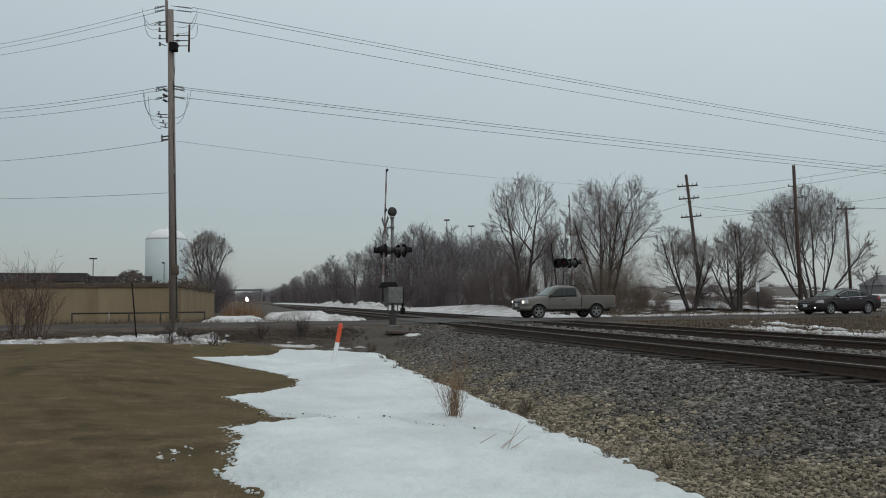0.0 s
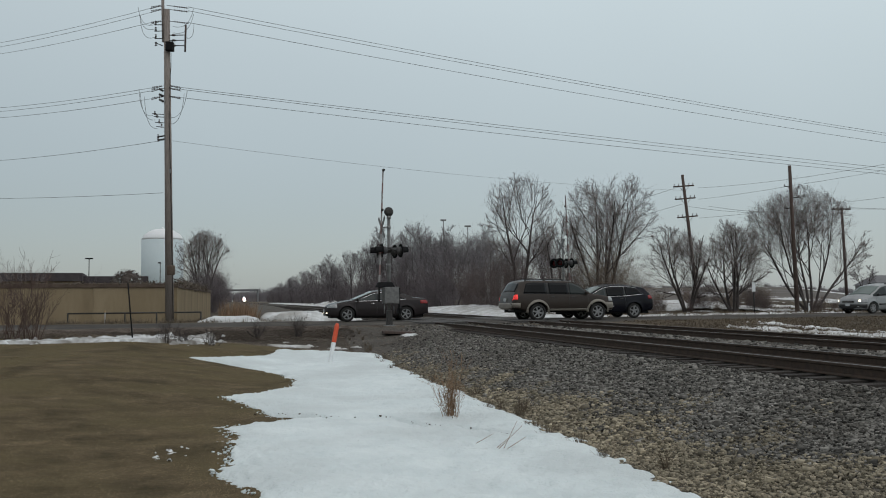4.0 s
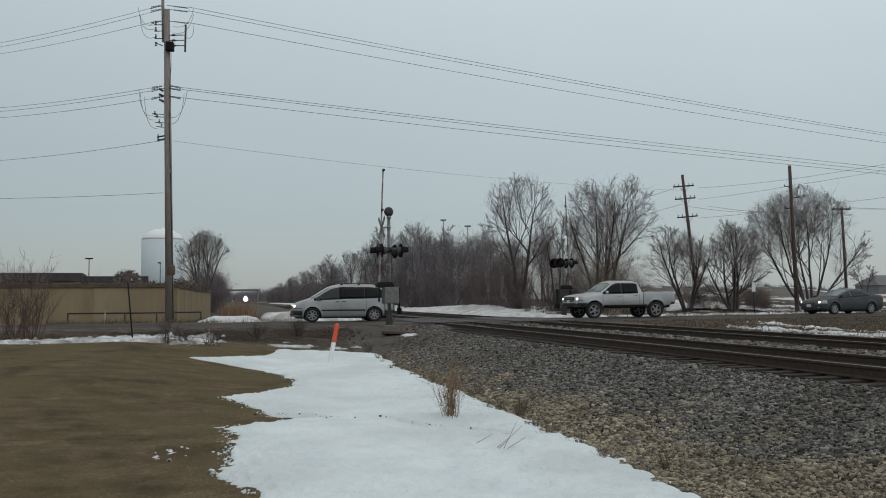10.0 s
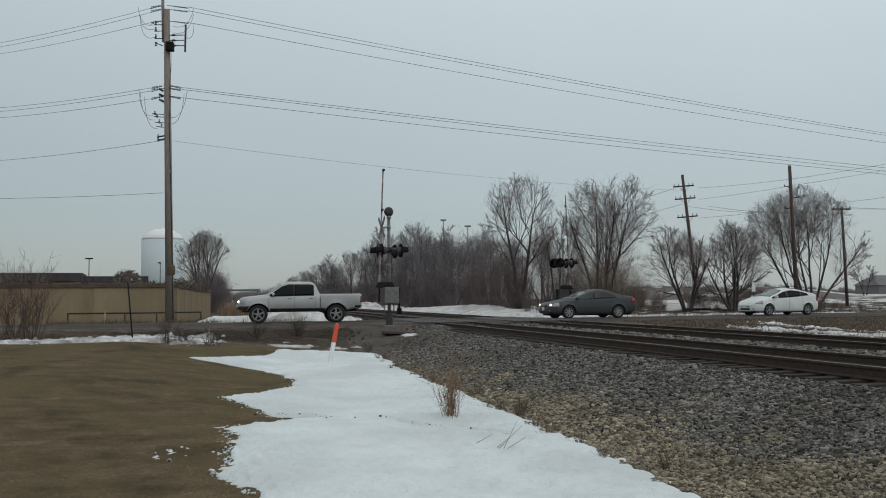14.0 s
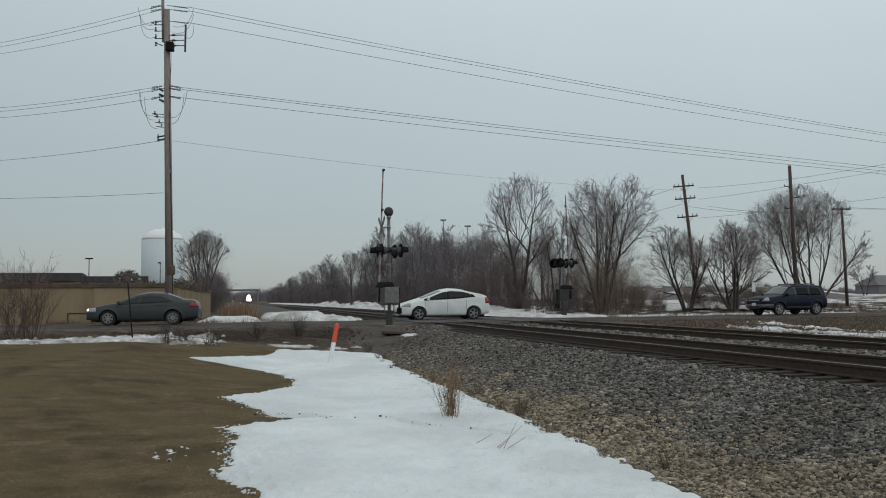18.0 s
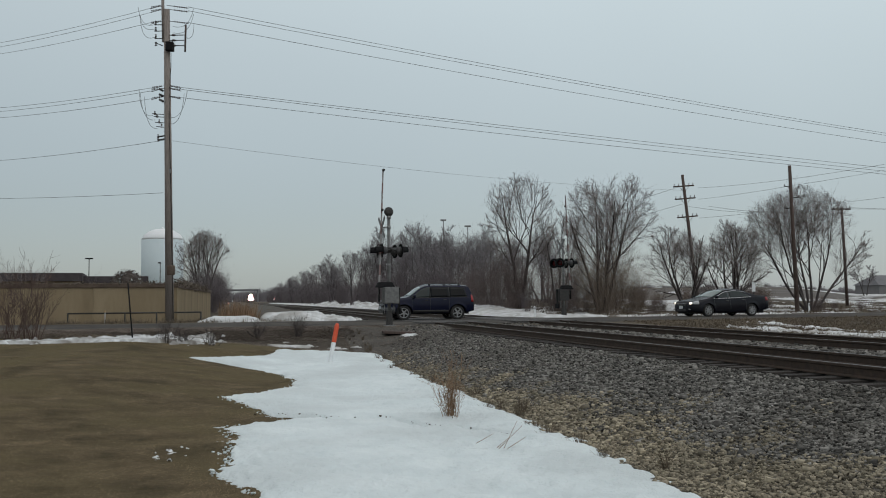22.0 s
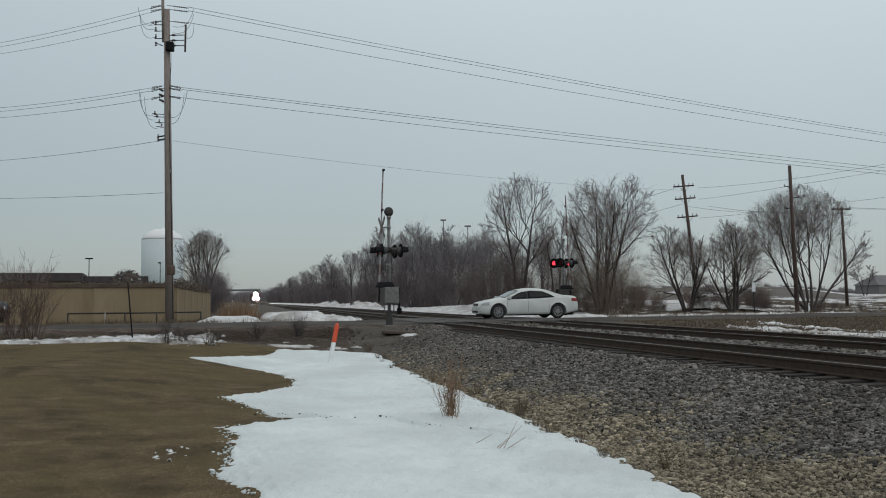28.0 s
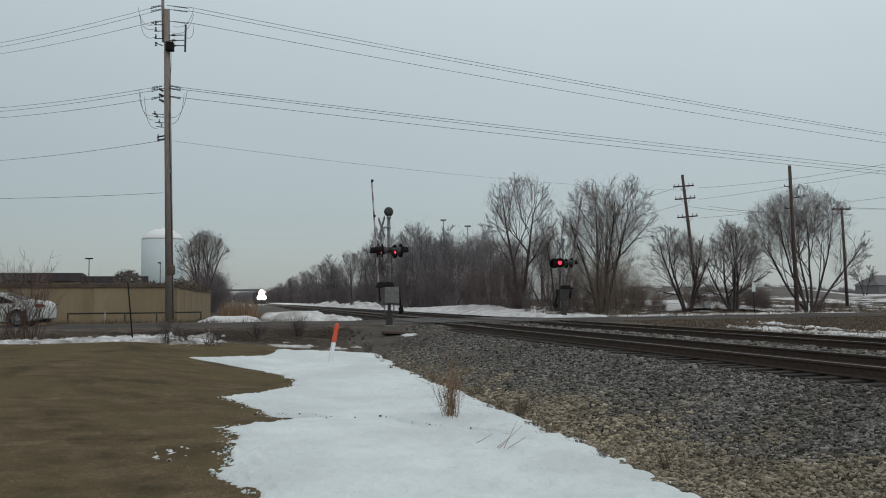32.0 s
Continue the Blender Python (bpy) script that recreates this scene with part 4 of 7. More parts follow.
snow_patch("snow_patch", np.linspace(-9, 0, 200), np.linspace(26.5, 32, 110), lambda a, b: (a, b), bits, 0.07, "small leftover patches of melting snow")
snow_patch("snow_patch", np.linspace(-4.1, -2.5, 120), np.linspace(9.7, 11.6, 120), lambda a, b: (a, b), bits, 0.045, "small leftover crumbs of snow on the turf")


def edge_pick(rs, n):
    Y = np.exp(rs.uniform(math.log(6.5), math.log(21), n))
    X = np.interp(Y, EDGE_Y, EDGE_X) - np.abs(rs.normal(0, 0.08, n)) + 0.02
    return X, Y, np.full(n, 12.0)


sc = scatter_stones("snow_crumbs", 260, edge_pick, 0.013, 48, "crumbs of snow along the ragged edge of the drift", "snow")
sc["category"] = "snow"
sc.location.z = 0.01

# dry grass
blades("turf_blades", 460000, lambda X, Y: lawn_mask(X, Y) & (drift(X, Y) < 0.03), 0.034, 0.0027, M["blade"], "short dry blades of the dormant lawn", "grass", 71, lean=1.02, flat=0.62, r_min=5.5, r_max=27, a_min=-0.56, a_max=-0.02)


def verge_near(X, Y):
    d, s, g, e = spaces(X, Y)
    n = wavy(X, Y, 65, 1.6)
    return (e < -4.25) & (verge_e(X, Y) > -12.0) & (d < 5.0 + n + 0.32 * np.clip(s - 25, 0, 12)) & (n > -0.45) & (drift(X, Y) < 0.02) & (strip_f(X, Y) < 0.1) & ~lawn_mask(X, Y)


def verge_right(X, Y):
    d, s, g, e = spaces(X, Y)
    return (e < -4.2) & (d > 16.6) & (strip_e(X, Y) < 0.06) & (wavy(X, Y, 66, 1.3) > -0.35)


def verge_far(X, Y):
    d, s, g, e = spaces(X, Y)
    return (e > 4.3) & (e < 26) & ((d > 20) | (d < 3)) & (wavy(X, Y, 67, 2.2) > -0.25)


blades("verge_grass", 80000, verge_near, 0.08, 0.007, M["matted"], "matted brown dead grass on the verge", "grass", 72, lean=1.02, flat=0.8, r_min=21, r_max=38, a_min=-0.56, a_max=0.12)
def verge_edge(X, Y):
    d, s, g, e = spaces(X, Y)
    return (e < -4.15) & (verge_e(X, Y) > -6.4 + 0.5 * wavy(X, Y, 40, 1.1)) & (d < 4.3) & (strip_f(X, Y) < 0.3)


blades("verge_grass", 130000, verge_edge, 0.125, 0.006, M["matted"], "rank brown dead grass along the road edge", "grass", 76, lean=1.0, flat=0.75, r_min=27, r_max=38, a_min=-0.56, a_max=0.02)
blades("tall_straw_grass", 15000, lambda X, Y: (spaces(X, Y)[3] < -4.6) & (spaces(X, Y)[0] > 17.6) & (wavy(X, Y, 43, 1.1) > 0.25), 0.22, 0.0045, M["hay"], "scattered clumps of tall tan dead grass between track and road", "grass", 77, lean=0.5, r_min=24, r_max=50, a_min=0.24, a_max=0.56)
blades("verge_grass", 110000, verge_right, 0.11, 0.006, M["hay"], "straw-coloured dead grass between track and road", "grass", 73, lean=0.85, flat=0.3, r_min=22, r_max=52, a_min=0.15, a_max=0.56)
blades("verge_grass", 90000, verge_far, 0.26, 0.007, M["hay"], "thin brown dead grass beyond the road", "grass", 74, r_min=40, r_max=95, a_min=-0.45, a_max=0.56)


def straw_clump(X, Y):
    return np.sqrt(((X + 12.5) / 1.0) ** 2 + ((Y - 52.5) / 2.5) ** 2) + 0.25 * wavy(X, Y, 68, 0.9) < 1.0


blades("tall_straw_grass", 6500, straw_clump, 1.25, 0.008, M["weed"], "stand of tall orange-brown dry grass by the tracks", "grass", 75, lean=0.30, r_min=47, r_max=58, a_min=-0.30, a_max=-0.19)

# brush on the near verge
for i, (x, y, h, sp_, n, lab) in enumerate(((-13.35, 26.9, 2.35, 1.9, 13, "bare red-brown shrub of thin stems by the road"), (-12.72, 26.8, 2.1, 1.8, 11, "bare red-brown shrub of thin stems by the road"),
                                           (-14.3, 28.6, 2.0, 1.6, 7, "bare red-brown shrub of thin stems by the road"), (-8.6, 26.6, 0.75, 1.1, 16, "low bare bramble bush in the snowy ditch"),
                                           (-8.0, 26.5, 0.65, 1.0, 16, "low bare bramble bush in the snowy ditch"), (-7.2, 26.6, 0.6, 0.9, 14, "low bare bramble bush in the snowy ditch"),
                                           (-5.2, 30.8, 0.8, 0.7, 22, "low bare bramble bush on the verge"), (-6.6, 30.4, 0.6, 0.8, 20, "low bare bramble bush on the verge"))):
    put(bush(600 + i, h, sp_, n, 13 if h > 1 else 9, 0.011 if h > 1 else 0.0075, M["red_stem"] if h > 1 else M["bark"], lab, name="roadside_shrub", group="shrubs on the verge"), x, y, 40 * i)
# saplings behind the wall
sap = [bush(620 + i, 3.6, 1.1, 7, 9, 0.012, M["twig"], "thin bare sapling behind the wall", name="sapling", group="saplings behind the wall") for i in range(2)]
put(sap[0], -25.3, 51.0, 0, scale=1.15)
put(sap[1], -23.7, 50.0, 0, scale=1.15)
for x, y, sc in ((-20.9, 51.0, 0.9), (-24.6, 48.5, 1.0)):
    put(copy_thing(sap[RS.randrange(2)], Matrix()), x, y, RS.uniform(0, 360), scale=sc)


# far woods: slender bare trees standing in belts on the horizon
def far_woods(name, belts, seed, material, label):
    rs = np.random.RandomState(seed)
    V, F = [], []
    for a0, a1, r0, r1, n, h0, h1 in belts:
        for i in range(n):
            a, r = rs.uniform(a0, a1), rs.uniform(r0, r1)
            x, y = fan_xy(a, r)
            d = x * CP + y * SP
            if -6 < d < 26 and r < 1400:
                continue
            h, w = rs.uniform(h0, h1), 0.0
            z0 = float(ground_z(x, y))
            for k in range(26):
                lean, az = rs.uniform(0, 0.55), rs.uniform(0, math.tau)
                L = h * rs.uniform(0.55, 1.0)
                zb = h * rs.uniform(0.0, 0.2) + z0
                x1 = x + rs.uniform(-0.28, 0.28) * h
                tx, ty = x1 + math.cos(az) * lean * L * 0.7, y + math.sin(az) * lean * L * 0.7
                b = len(V)
                wd = r * 0.00042
                V.extend([(x1 - wd, y, zb - 0.3), (x1 + wd, y, zb - 0.3), (tx, ty, zb + (L - zb + z0) * math.sqrt(1 - 0.4 * lean * lean))])
                F.append((b, b + 1, b + 2))
    ob = from_arrays(name, V, F, material)
    return tagged(ob, label, "woods", kind="stuff")


far_woods("far_woods", ((-0.26, -0.19, 330, 520, 120, 7, 12), (-0.24, 0.02, 420, 700, 260, 8, 14), (-0.62, -0.28, 160, 300, 160, 4, 7),
                        (0.17, 0.60, 300, 600, 900, 1.4, 3.4), (-0.30, -0.15, 1500, 1700, 160, 18, 30)), 81, M["twig_far"], "distant belts of leafless woods on the horizon")


def far_things():
    t = thing("water_tower", pose(-196, 600, 0), "large pale water tower standing beyond the woods", "water tower")
    part("tank", lathe([(13.9, -1), (14.1, 20), (14.1, 44.4)], 40), M["tower_haze"], t)
    part("dome", lathe([(14.1, 44.4), (13.6, 45.9), (12.0, 48.2), (9.2, 50.3), (5.4, 51.8), (1.5, 52.3)], 40), M["white"], t, "snow-white domed roof")
    part("vent", lathe([(0.8, 52.2), (0.9, 53.0), (0.3, 53.4)], 12), M["white"], t)
    for x, y, h, w in ((0.1, 150, 14.9, 1.0), (4.35, 150, 13.8, 1.1)):
        m = thing("light_mast", pose(x, y, -0.1), "tall slender floodlight mast behind the trees", "light mast", "floodlight masts")
        part("mast", tube((0, 0, -0.2), (0, 0, h), 0.12, 0.07, 8), M["galv"], m)
        part("lamp_head", box(0, 0, h + 0.12, w, 0.5, 0.28, 0.03), M["galv"], m)
    m = thing("yard_lamp", pose(-41.2, 100, -0.1), "thin yard lamp post with a twin lamp head", "lamp post", "yard lamps")
    part("post", tube((0, 0, -0.2), (0, 0, 6.2), 0.07, 0.05, 8), M["dark_metal"], m)
    for s in (-1, 1):
        part("lamp_head", box(s * 0.22, 0, 6.25, 0.34, 0.3, 0.14, 0.02), M["black"], m)
    m = thing("yard_lamp", pose(-36.2, 110, -0.1), "thin yard lamp post with a small lamp head", "lamp post", "yard lamps")
    part("post", tube((0, 0, -0.2), (0, 0, 6.1), 0.06, 0.05, 8), M["dark_metal"], m)
    part("lamp_head", box(-0.1, 0, 6.15, 0.30, 0.3, 0.16, 0.02), M["black"], m)
    # shed on the far right
    b = thing("farm_shed", pose(104.5, 200, 0.9, 0, 0, 12), "weathered grey farm shed with a hipped roof", "building")
    part("wall", box(0, 0, 1.2, 14, 8, 2.8), M["shed_wall"], b)
    bm = bmesh.new()
    v = [bm.verts.new(p) for p in ((-7.4, -4.4, 2.6), (7.4, -4.4, 2.6), (7.4, 4.4, 2.6), (-7.4, 4.4, 2.6), (-5.5, 0, 4.9), (5.5, 0, 4.9))]
    for f in ((0, 1, 5, 4), (2, 3, 4, 5), (1, 2, 5), (3, 0, 4), (3, 2, 1, 0)):
        bm.faces.new([v[i] for i in f])
    part("roof", bm, M["shed_roof"], b, "grey gabled roof")
    part("door", box(2, -4.03, 1.1, 2.4, 0.08, 2.4, 0.02), M["dark_metal"], b)
    br = thing("overpass", pose(-213, 900, 0), "distant concrete road overpass above the tracks", "overpass")
    part("deck", box(0, 0, 12.9, 40, 9, 1.8, 0.05), M["shed_roof"], br)
    for x in (-19, 19):
        part("pier", box(x, 0, 6.0, 0.8, 6, 12.4, 0.05), M["shed_roof"], br)
    # roadside sign and small posts beyond the road
    s = thing("road_sign", pose(19.1, 53.0, float(ground_z(19.1, 53.0)), 0, 0, -20), "small pale road sign on a dark post", "road sign")
    part("post", tube((0, 0, -0.2), (0, 0, 1.95), 0.035, n=6), M["dark_metal"], s)
    part("panel", box(0, -0.045, 1.66, 0.20, 0.02, 0.56, 0.008), M["white"], s)
    for x, y, h in ((5.05, 47.6, 0.62), (22.9, 54.0, 0.62)):
        d = thing("delineator_post", pose(x, y, float(ground_z(x, y))), "short white roadside delineator post", "delineator", "delineator posts")
        part("post", box(0, 0, h / 2, 0.10, 0.05, h, 0.01), M["white"], d)
        part("reflector", box(0, -0.03, h - 0.10, 0.07, 0.012, 0.10, 0.004), M["silver_paint"], d, "grey reflector")
    # a concrete slab; dark wood material only lowers its tone
    sl = thing("timber_slab", pose(-1.65, 31.6, float(ground_z(-1.65, 31.6)) + 0.05, 0, 3, 12), "dark weathered timber slab lying by the signal", "slab")
    part("slab", box(0, 0, 0, 1.15, 0.7, 0.09, 0.015), M["wood_dark"], sl)


far_things()
put(bare_tree(108, 5.4, 2.0, stems=2, fork=0.25, limbs=6, branches=6, twigs=6, spray=3, radius=0.14, fan=0.8, twig_r=0.012, twig="twig_far",
              label="small bare tree beside the far shed", name="field_tree"), 72.5, 148, 0)


# ---- tan wall, building and yard beyond the road ----
def build_wall():
    w = thing("boundary_wall", Matrix(), "tan stucco boundary wall with a dark brown coping", "wall", kind="structure")
    # along the road
    a0, a1 = Vector((-34.0, 39.8, 0)), Vector((-14.65, 47.0, 0))
    b1 = Vector((-20.8, 76.5, 0))
    for p, q, n in ((a0, a1, 5), (a1, b1, 6)):
        u = (q - p)
        L = u.length / n
        rot = math.atan2(u.y, u.x)
        for i in range(n):
            c = p + u * ((i + 0.5) / n)
            m = Matrix.Translation(c) @ Matrix.Rotation(rot, 4, "Z")
            o = part("wall_panel", box(0, 0, 0.77, L - 0.012, 0.24, 2.24, 0.015), M["stucco"], w)
            o.matrix_basis = m
            cp = part("coping", box(0, 0, 1.91, L + 0.02, 0.38, 0.23, 0.03), M["coping"], w, "weathered brown coping")
            cp.matrix_basis = m


build_wall()


def wall_vines():
    """Dead creeper lying over the coping, thickest on the return."""
    rs = np.random.RandomState(91)
    for p, q, n, lo, lab in ((Vector((-14.6, 47.0, 1.95)), Vector((-19.6, 71.0, 1.95)), 3600, 0.30, "thick tangle of dead creeper over the wall's return"), (Vector((-27.0, 42.4, 2.0)), Vector((-14.7, 47.0, 2.0)), 1500, 0.07, "thin dead creeper along the wall's coping")):
        f = rs.uniform(0, 1, n)
        clump = np.clip(0.5 + wavy(f * 26, f * 0, 92, 4.0), 0, 1.4)
        c = np.array(p)[None] + f[:, None] * np.array(q - p)[None]
        c = c + rs.normal(0, 1, (n, 3)) * np.stack([0.16 + 0 * f, 0.20 + 0 * f, lo * clump * 0.55], -1) + np.stack([0 * f, 0 * f, lo * 0.35 * clump], -1)
        o = rs.normal(0, 1, (n, 2, 3)) * 0.055
        V = np.stack([c, c + o[:, 0], c + o[:, 1]], 1).reshape(-1, 3)
        ob = from_arrays("dead_creeper", V, np.arange(3 * n).reshape(n, 3), mat("dead_creeper", (0.075, 0.058, 0.045), (0.17, 0.142, 0.112), scale=0.8, rough=0.95, island=0.3))
        tagged(ob, lab, "creeper", kind="stuff")


wall_vines()


def build_hall():
    b = thing("low_building", pose(-42, 58, 0, 0, 0, 20), "low flat-roofed building with a dark parapet", "building")
    part("wall", box(4.65, 4, 1.2, 23.3, 12, 3.0), M["stucco"], b)
    part("parapet", box(4.65, 4, 2.85, 23.6, 12.5, 0.6, 0.03), M["roof"], b, "dark brown metal parapet")
    part("roof_vent", box(8, 2, 3.35, 0.9, 0.9, 0.5, 0.03), M["dark_metal"], b)
    part("wing", box(18.6, 4, 1.1, 4.6, 11, 2.8), M["stucco"], b)
    part("wing_parapet", box(18.6, 4, 2.66, 4.6, 11.3, 0.55, 0.03), M["roof"], b, "dark brown metal parapet")


build_hall()


def build_pipe_rail():
    f = thing("pipe_rail", Matrix(), "low rusty pipe rail on short posts before the wall", "railing")
    a, b = Vector((-18.87, 43.3, -0.11)), Vector((-12.65, 44.95, -0.11))
    u = b - a
    part("top_pipe", tube(a + Vector((0, 0, 0.58)), b + Vector((0, 0, 0.58)), 0.039), M["dark_metal"], f)
    for k in (0.0, 0.42, 0.66, 1.0):
        p = a + u * k
        part("post", tube(p + Vector((0, 0, -0.2)), p + Vector((0, 0, 0.61)), 0.039), M["dark_metal"], f)


build_pipe_rail()
st = thing("white_stake", pose(-17.0, 43.3, -0.11), "thin white marker stake in the grass", "stake")
part("stake", tube((0, 0, -0.15), (0, 0, 0.62), 0.027), M["arm_white"], st)
part("cap", tube((0, 0, 0.64), (0, 0, 0.71), 0.060, 0.03), M["straw"], st)
sp = thing("sign_post", pose(-9.85, 27.4, 0), "thin dark steel sign post seen edge on, leaning", "post")
part("post", tube((0.02, 0, -0.6), (-0.19, 0, 1.63), 0.024, n=5), M["black"], sp)


def shrub_mound():
    t = thing("brush_heap", pose(-18.9, 51.4, -0.15) @ Matrix.Scale(1.18, 4), "rounded dark brush heap flecked with snow behind the wall", "brush heap")
    rs = np.random.RandomState(70)
    brown = mat("brush_brown", (0.055, 0.044, 0.038), (0.105, 0.086, 0.075), scale=5, rough=0.95, bump=0.8)
    bm = bmesh.new()
    bmesh.ops.create_icosphere(bm, subdivisions=4, radius=1.0)
    for v in bm.verts:
        k = 0.93 + 0.07 * math.sin(v.co.x * 9) * math.cos(v.co.y * 7) + rs.uniform(-0.04, 0.04)
        v.co = Vector((v.co.x * 0.88 * k, v.co.y * 0.8 * k, 1.6 + v.co.z * 1.02 * k))
    part("mound", bm, brown, t)
    n = 2600
    v = rs.normal(0, 1, (n, 3))
    v /= np.linalg.norm(v, axis=1)[:, None]
    c = v * np.array((0.88, 0.8, 1.02)) * rs.uniform(0.92, 1.04, (n, 1)) + np.array((0, 0, 1.6))
    o = rs.normal(0, 1, (n, 2, 3)) * 0.045
    V = np.stack([c, c + o[:, 0], c + o[:, 1]], 1).reshape(-1, 3)
    F = np.arange(3 * n).reshape(n, 3)
    k = n - 420
    from_arrays("foliage", V[:k * 3], F[:k], brown, t)
    from_arrays("snow_flecks", V[k * 3:], F[:n - k], M["snow"], t, "flecks of snow on the twigs")
    part("stem", tube((0, 0, -0.1), (0, 0, 1.2), 0.12), M["bark"], t)


shrub_mound()


# ---- utility poles and wires ----
def insulator(bm, p, r=0.055, h=0.16):
    for k in range(3):
        add_tube(bm, (p[0], p[1], p[2] + k * h / 3), (p[0], p[1], p[2] + (k + 0.6) * h / 3), r * (1 - 0.12 * k), r * 0.55, 8)


def big_pole():
    base = Vector((-14.07, 44.35, -0.176))
    t = thing("utility_pole", Matrix.Translation(base) @ Matrix.Scale(1.12, 4), "tall weathered wooden utility pole with cable terminations and switches", "utility pole")
    lean = -0.024
    top = 15.4
    at = lambda z: Vector((lean * z, 0, z))
    part("pole", tube((0, 0, -0.3), at(14.75) + Vector((0.06, 0, 0)), 0.195, 0.135, 14), M["wood_pole"], t)
    part("pole_top_mast", tube(at(13.2) + Vector((-0.10, -0.02, 0)), at(16.0) + Vector((-0.12, -0.02, 0)), 0.075, 0.065, 10), M["wood_pole"], t, "slim mast bolted to the pole's top")
    part("tag", box(0.0, -0.19, 7.1, 0.10, 0.012, 0.20, 0.004), M["galv"], t, "small metal tag")
    part("band", lathe([(0.19, 2.3), (0.205, 2.32), (0.205, 2.72), (0.19, 2.74)], 14), M["coping"], t, "reddish reflective band")
    # conduit down the pole
    part("riser_cable", polyline_tube([at(12.9) + Vector((0.28, -0.12, 0)), at(12.0) + Vector((0.26, -0.12, 0)), at(11.2) + Vector((0.20, -0.14, 0)), at(9.6) + Vector((0.15, -0.16, 0)), at(6) + Vector((0.17, -0.10, 0)), at(0.2) + Vector((0.19, -0.10, 0))], 0.014), M["black"], t)
    # junction cluster with bracket of terminations
    part("junction_box", box(0.22, -0.12, 12.95, 0.34, 0.32, 0.42, 0.03, Matrix.Translation(at(12.95)) @ Matrix.Translation((0, 0, -12.95))), M["black"], t)
    for k, z in enumerate((13.0, 13.25, 13.5)):
        o = at(z)
        part("termination_arm", tube(o + Vector((0.2, -0.1, 0)), o + Vector((0.95, -0.1, 0)), 0.022), M["dark_metal"], t)
        bm = bmesh.new()
        for j in range(5):
            add_tube(bm, o + Vector((0.34 + j * 0.03, -0.1, 0)), o + Vector((0.36 + j * 0.03, -0.1, 0)), 0.06, 0.03, 8)
        part("termination", bm, M["insulator"], t)
    part("bracket_post", tube(at(12.7) + Vector((0.92, -0.1, 0)), at(13.98) + Vector((0.97, -0.1, 0)), 0.045), M["wood_dark"], t)
    for k, z in enumerate((14.0, 13.7, 13.35, 13.0)):
        o = at(z)
        part("switch_arm", tube(o + Vector((-0.12, -0.1, 0)), o + Vector((-0.48, -0.14, 0.14 if k > 2 else -0.02)), 0.02), M["dark_metal"], t)
        bm = bmesh.new()
        insulator(bm, o + Vector((-0.42, -0.14, 0.0)), 0.06, 0.2)
        part("switch_insulator", bm, M["insulator"], t)
    for k, z in enumerate((10.85, 10.6, 10.35)):
        o = at(z)
        part("bracket", tube(o + Vector((-0.1, -0.14, 0)), o + Vector((-0.30, -0.16, 0.1)), 0.05), M["dark_metal"], t)
    for k, z in enumerate((9.75, 9.62, 9.35, 9.15)):
        o = at(z)
        part("cutout_arm", tube(o + Vector((-0.1, -0.14, 0)), o + Vector((-0.62 + 0.06 * k, -0.18, 0.03)), 0.018), M["dark_metal"], t)
        bm = bmesh.new()
        insulator(bm, o + Vector((-0.5 + 0.1 * k, -0.18, -0.02)), 0.055, 0.2)
        part("cutout_insulator", bm, M["insulator"], t)
    for k, z in enumerate((8.75, 8.6)):
        o = at(z)
        part("lower_bracket", tube(o + Vector((-0.08, -0.14, 0)), o + Vector((-0.38, -0.2, -0.06)), 0.035), M["dark_metal"], t)
        bm = bmesh.new()
        insulator(bm, o + Vector((-0.36, -0.2, -0.12)), 0.06, 0.2)
        part("lower_insulator", bm, M["insulator"], t)
    # deadend strings of insulators, both ways
    for z, dz in ((14.93, 0.0), (14.75, 0.0), (14.2, 0.0), (11.12, 0), (11.0, 0), (10.62, 0)):
        for s in (-1, 1):
            o = at(z) + Vector((0.10 * s, -0.06, 0))
            bm = bmesh.new()
            L0, L1 = (0.35, 0.9) if z > 13 and s > 0 else (0.12, 0.5)
            add_tube(bm, o, o + Vector((s * (L1 + 0.1), 0, -0.14 if s > 0 else -0.16)), 0.014)
            for j in range(6):
                c = o + Vector((s * (L0 + (L1 - L0) * j / 5), 0, -0.14 * (L0 + (L1 - L0) * j / 5)))
                add_tube(bm, c, c + Vector((s * 0.04, 0, 0)), 0.046, 0.026, 8)
            part("strain_insulator", bm, M["insulator"], t)
    # drooping jumper loops
    for z0, z1, x0, x1 in ((14.85, 14.0, -1.25, -0.45), (14.6, 13.8, -1.2, -0.45), (14.2, 13.4, -1.15, -0.45), (14.75, 13.9, 1.35, 0.4), (14.5, 13.6, 1.35, 0.4), (14.0, 13.4, 1.35, 0.9),
                           (10.95, 9.7, -1.25, -0.6), (10.8, 9.5, -1.2, -0.5), (10.6, 9.1, -1.0, -0.4), (10.9, 9.6, 1.0, 0.15), (10.75, 9.3, 0.85, 0.15)):
        a, b = at(z0) + Vector((x0, -0.1, 0)), at(z1) + Vector((x1, -0.15, 0))
        pts = []
        for j in range(11):
            f = j / 10
            p = a.lerp(b, f)
            p.z -= 0.35 * 4 * f * (1 - f) * (0.6 + 0.4 * abs(z0 - z1))
            p.x += (0.12 if x0 > 0 else -0.12) * 4 * f * (1 - f)
            pts.append(p)
        part("jumper_wire", polyline_tube(pts, 0.010, 5), M["wire"], t)


big_pole()


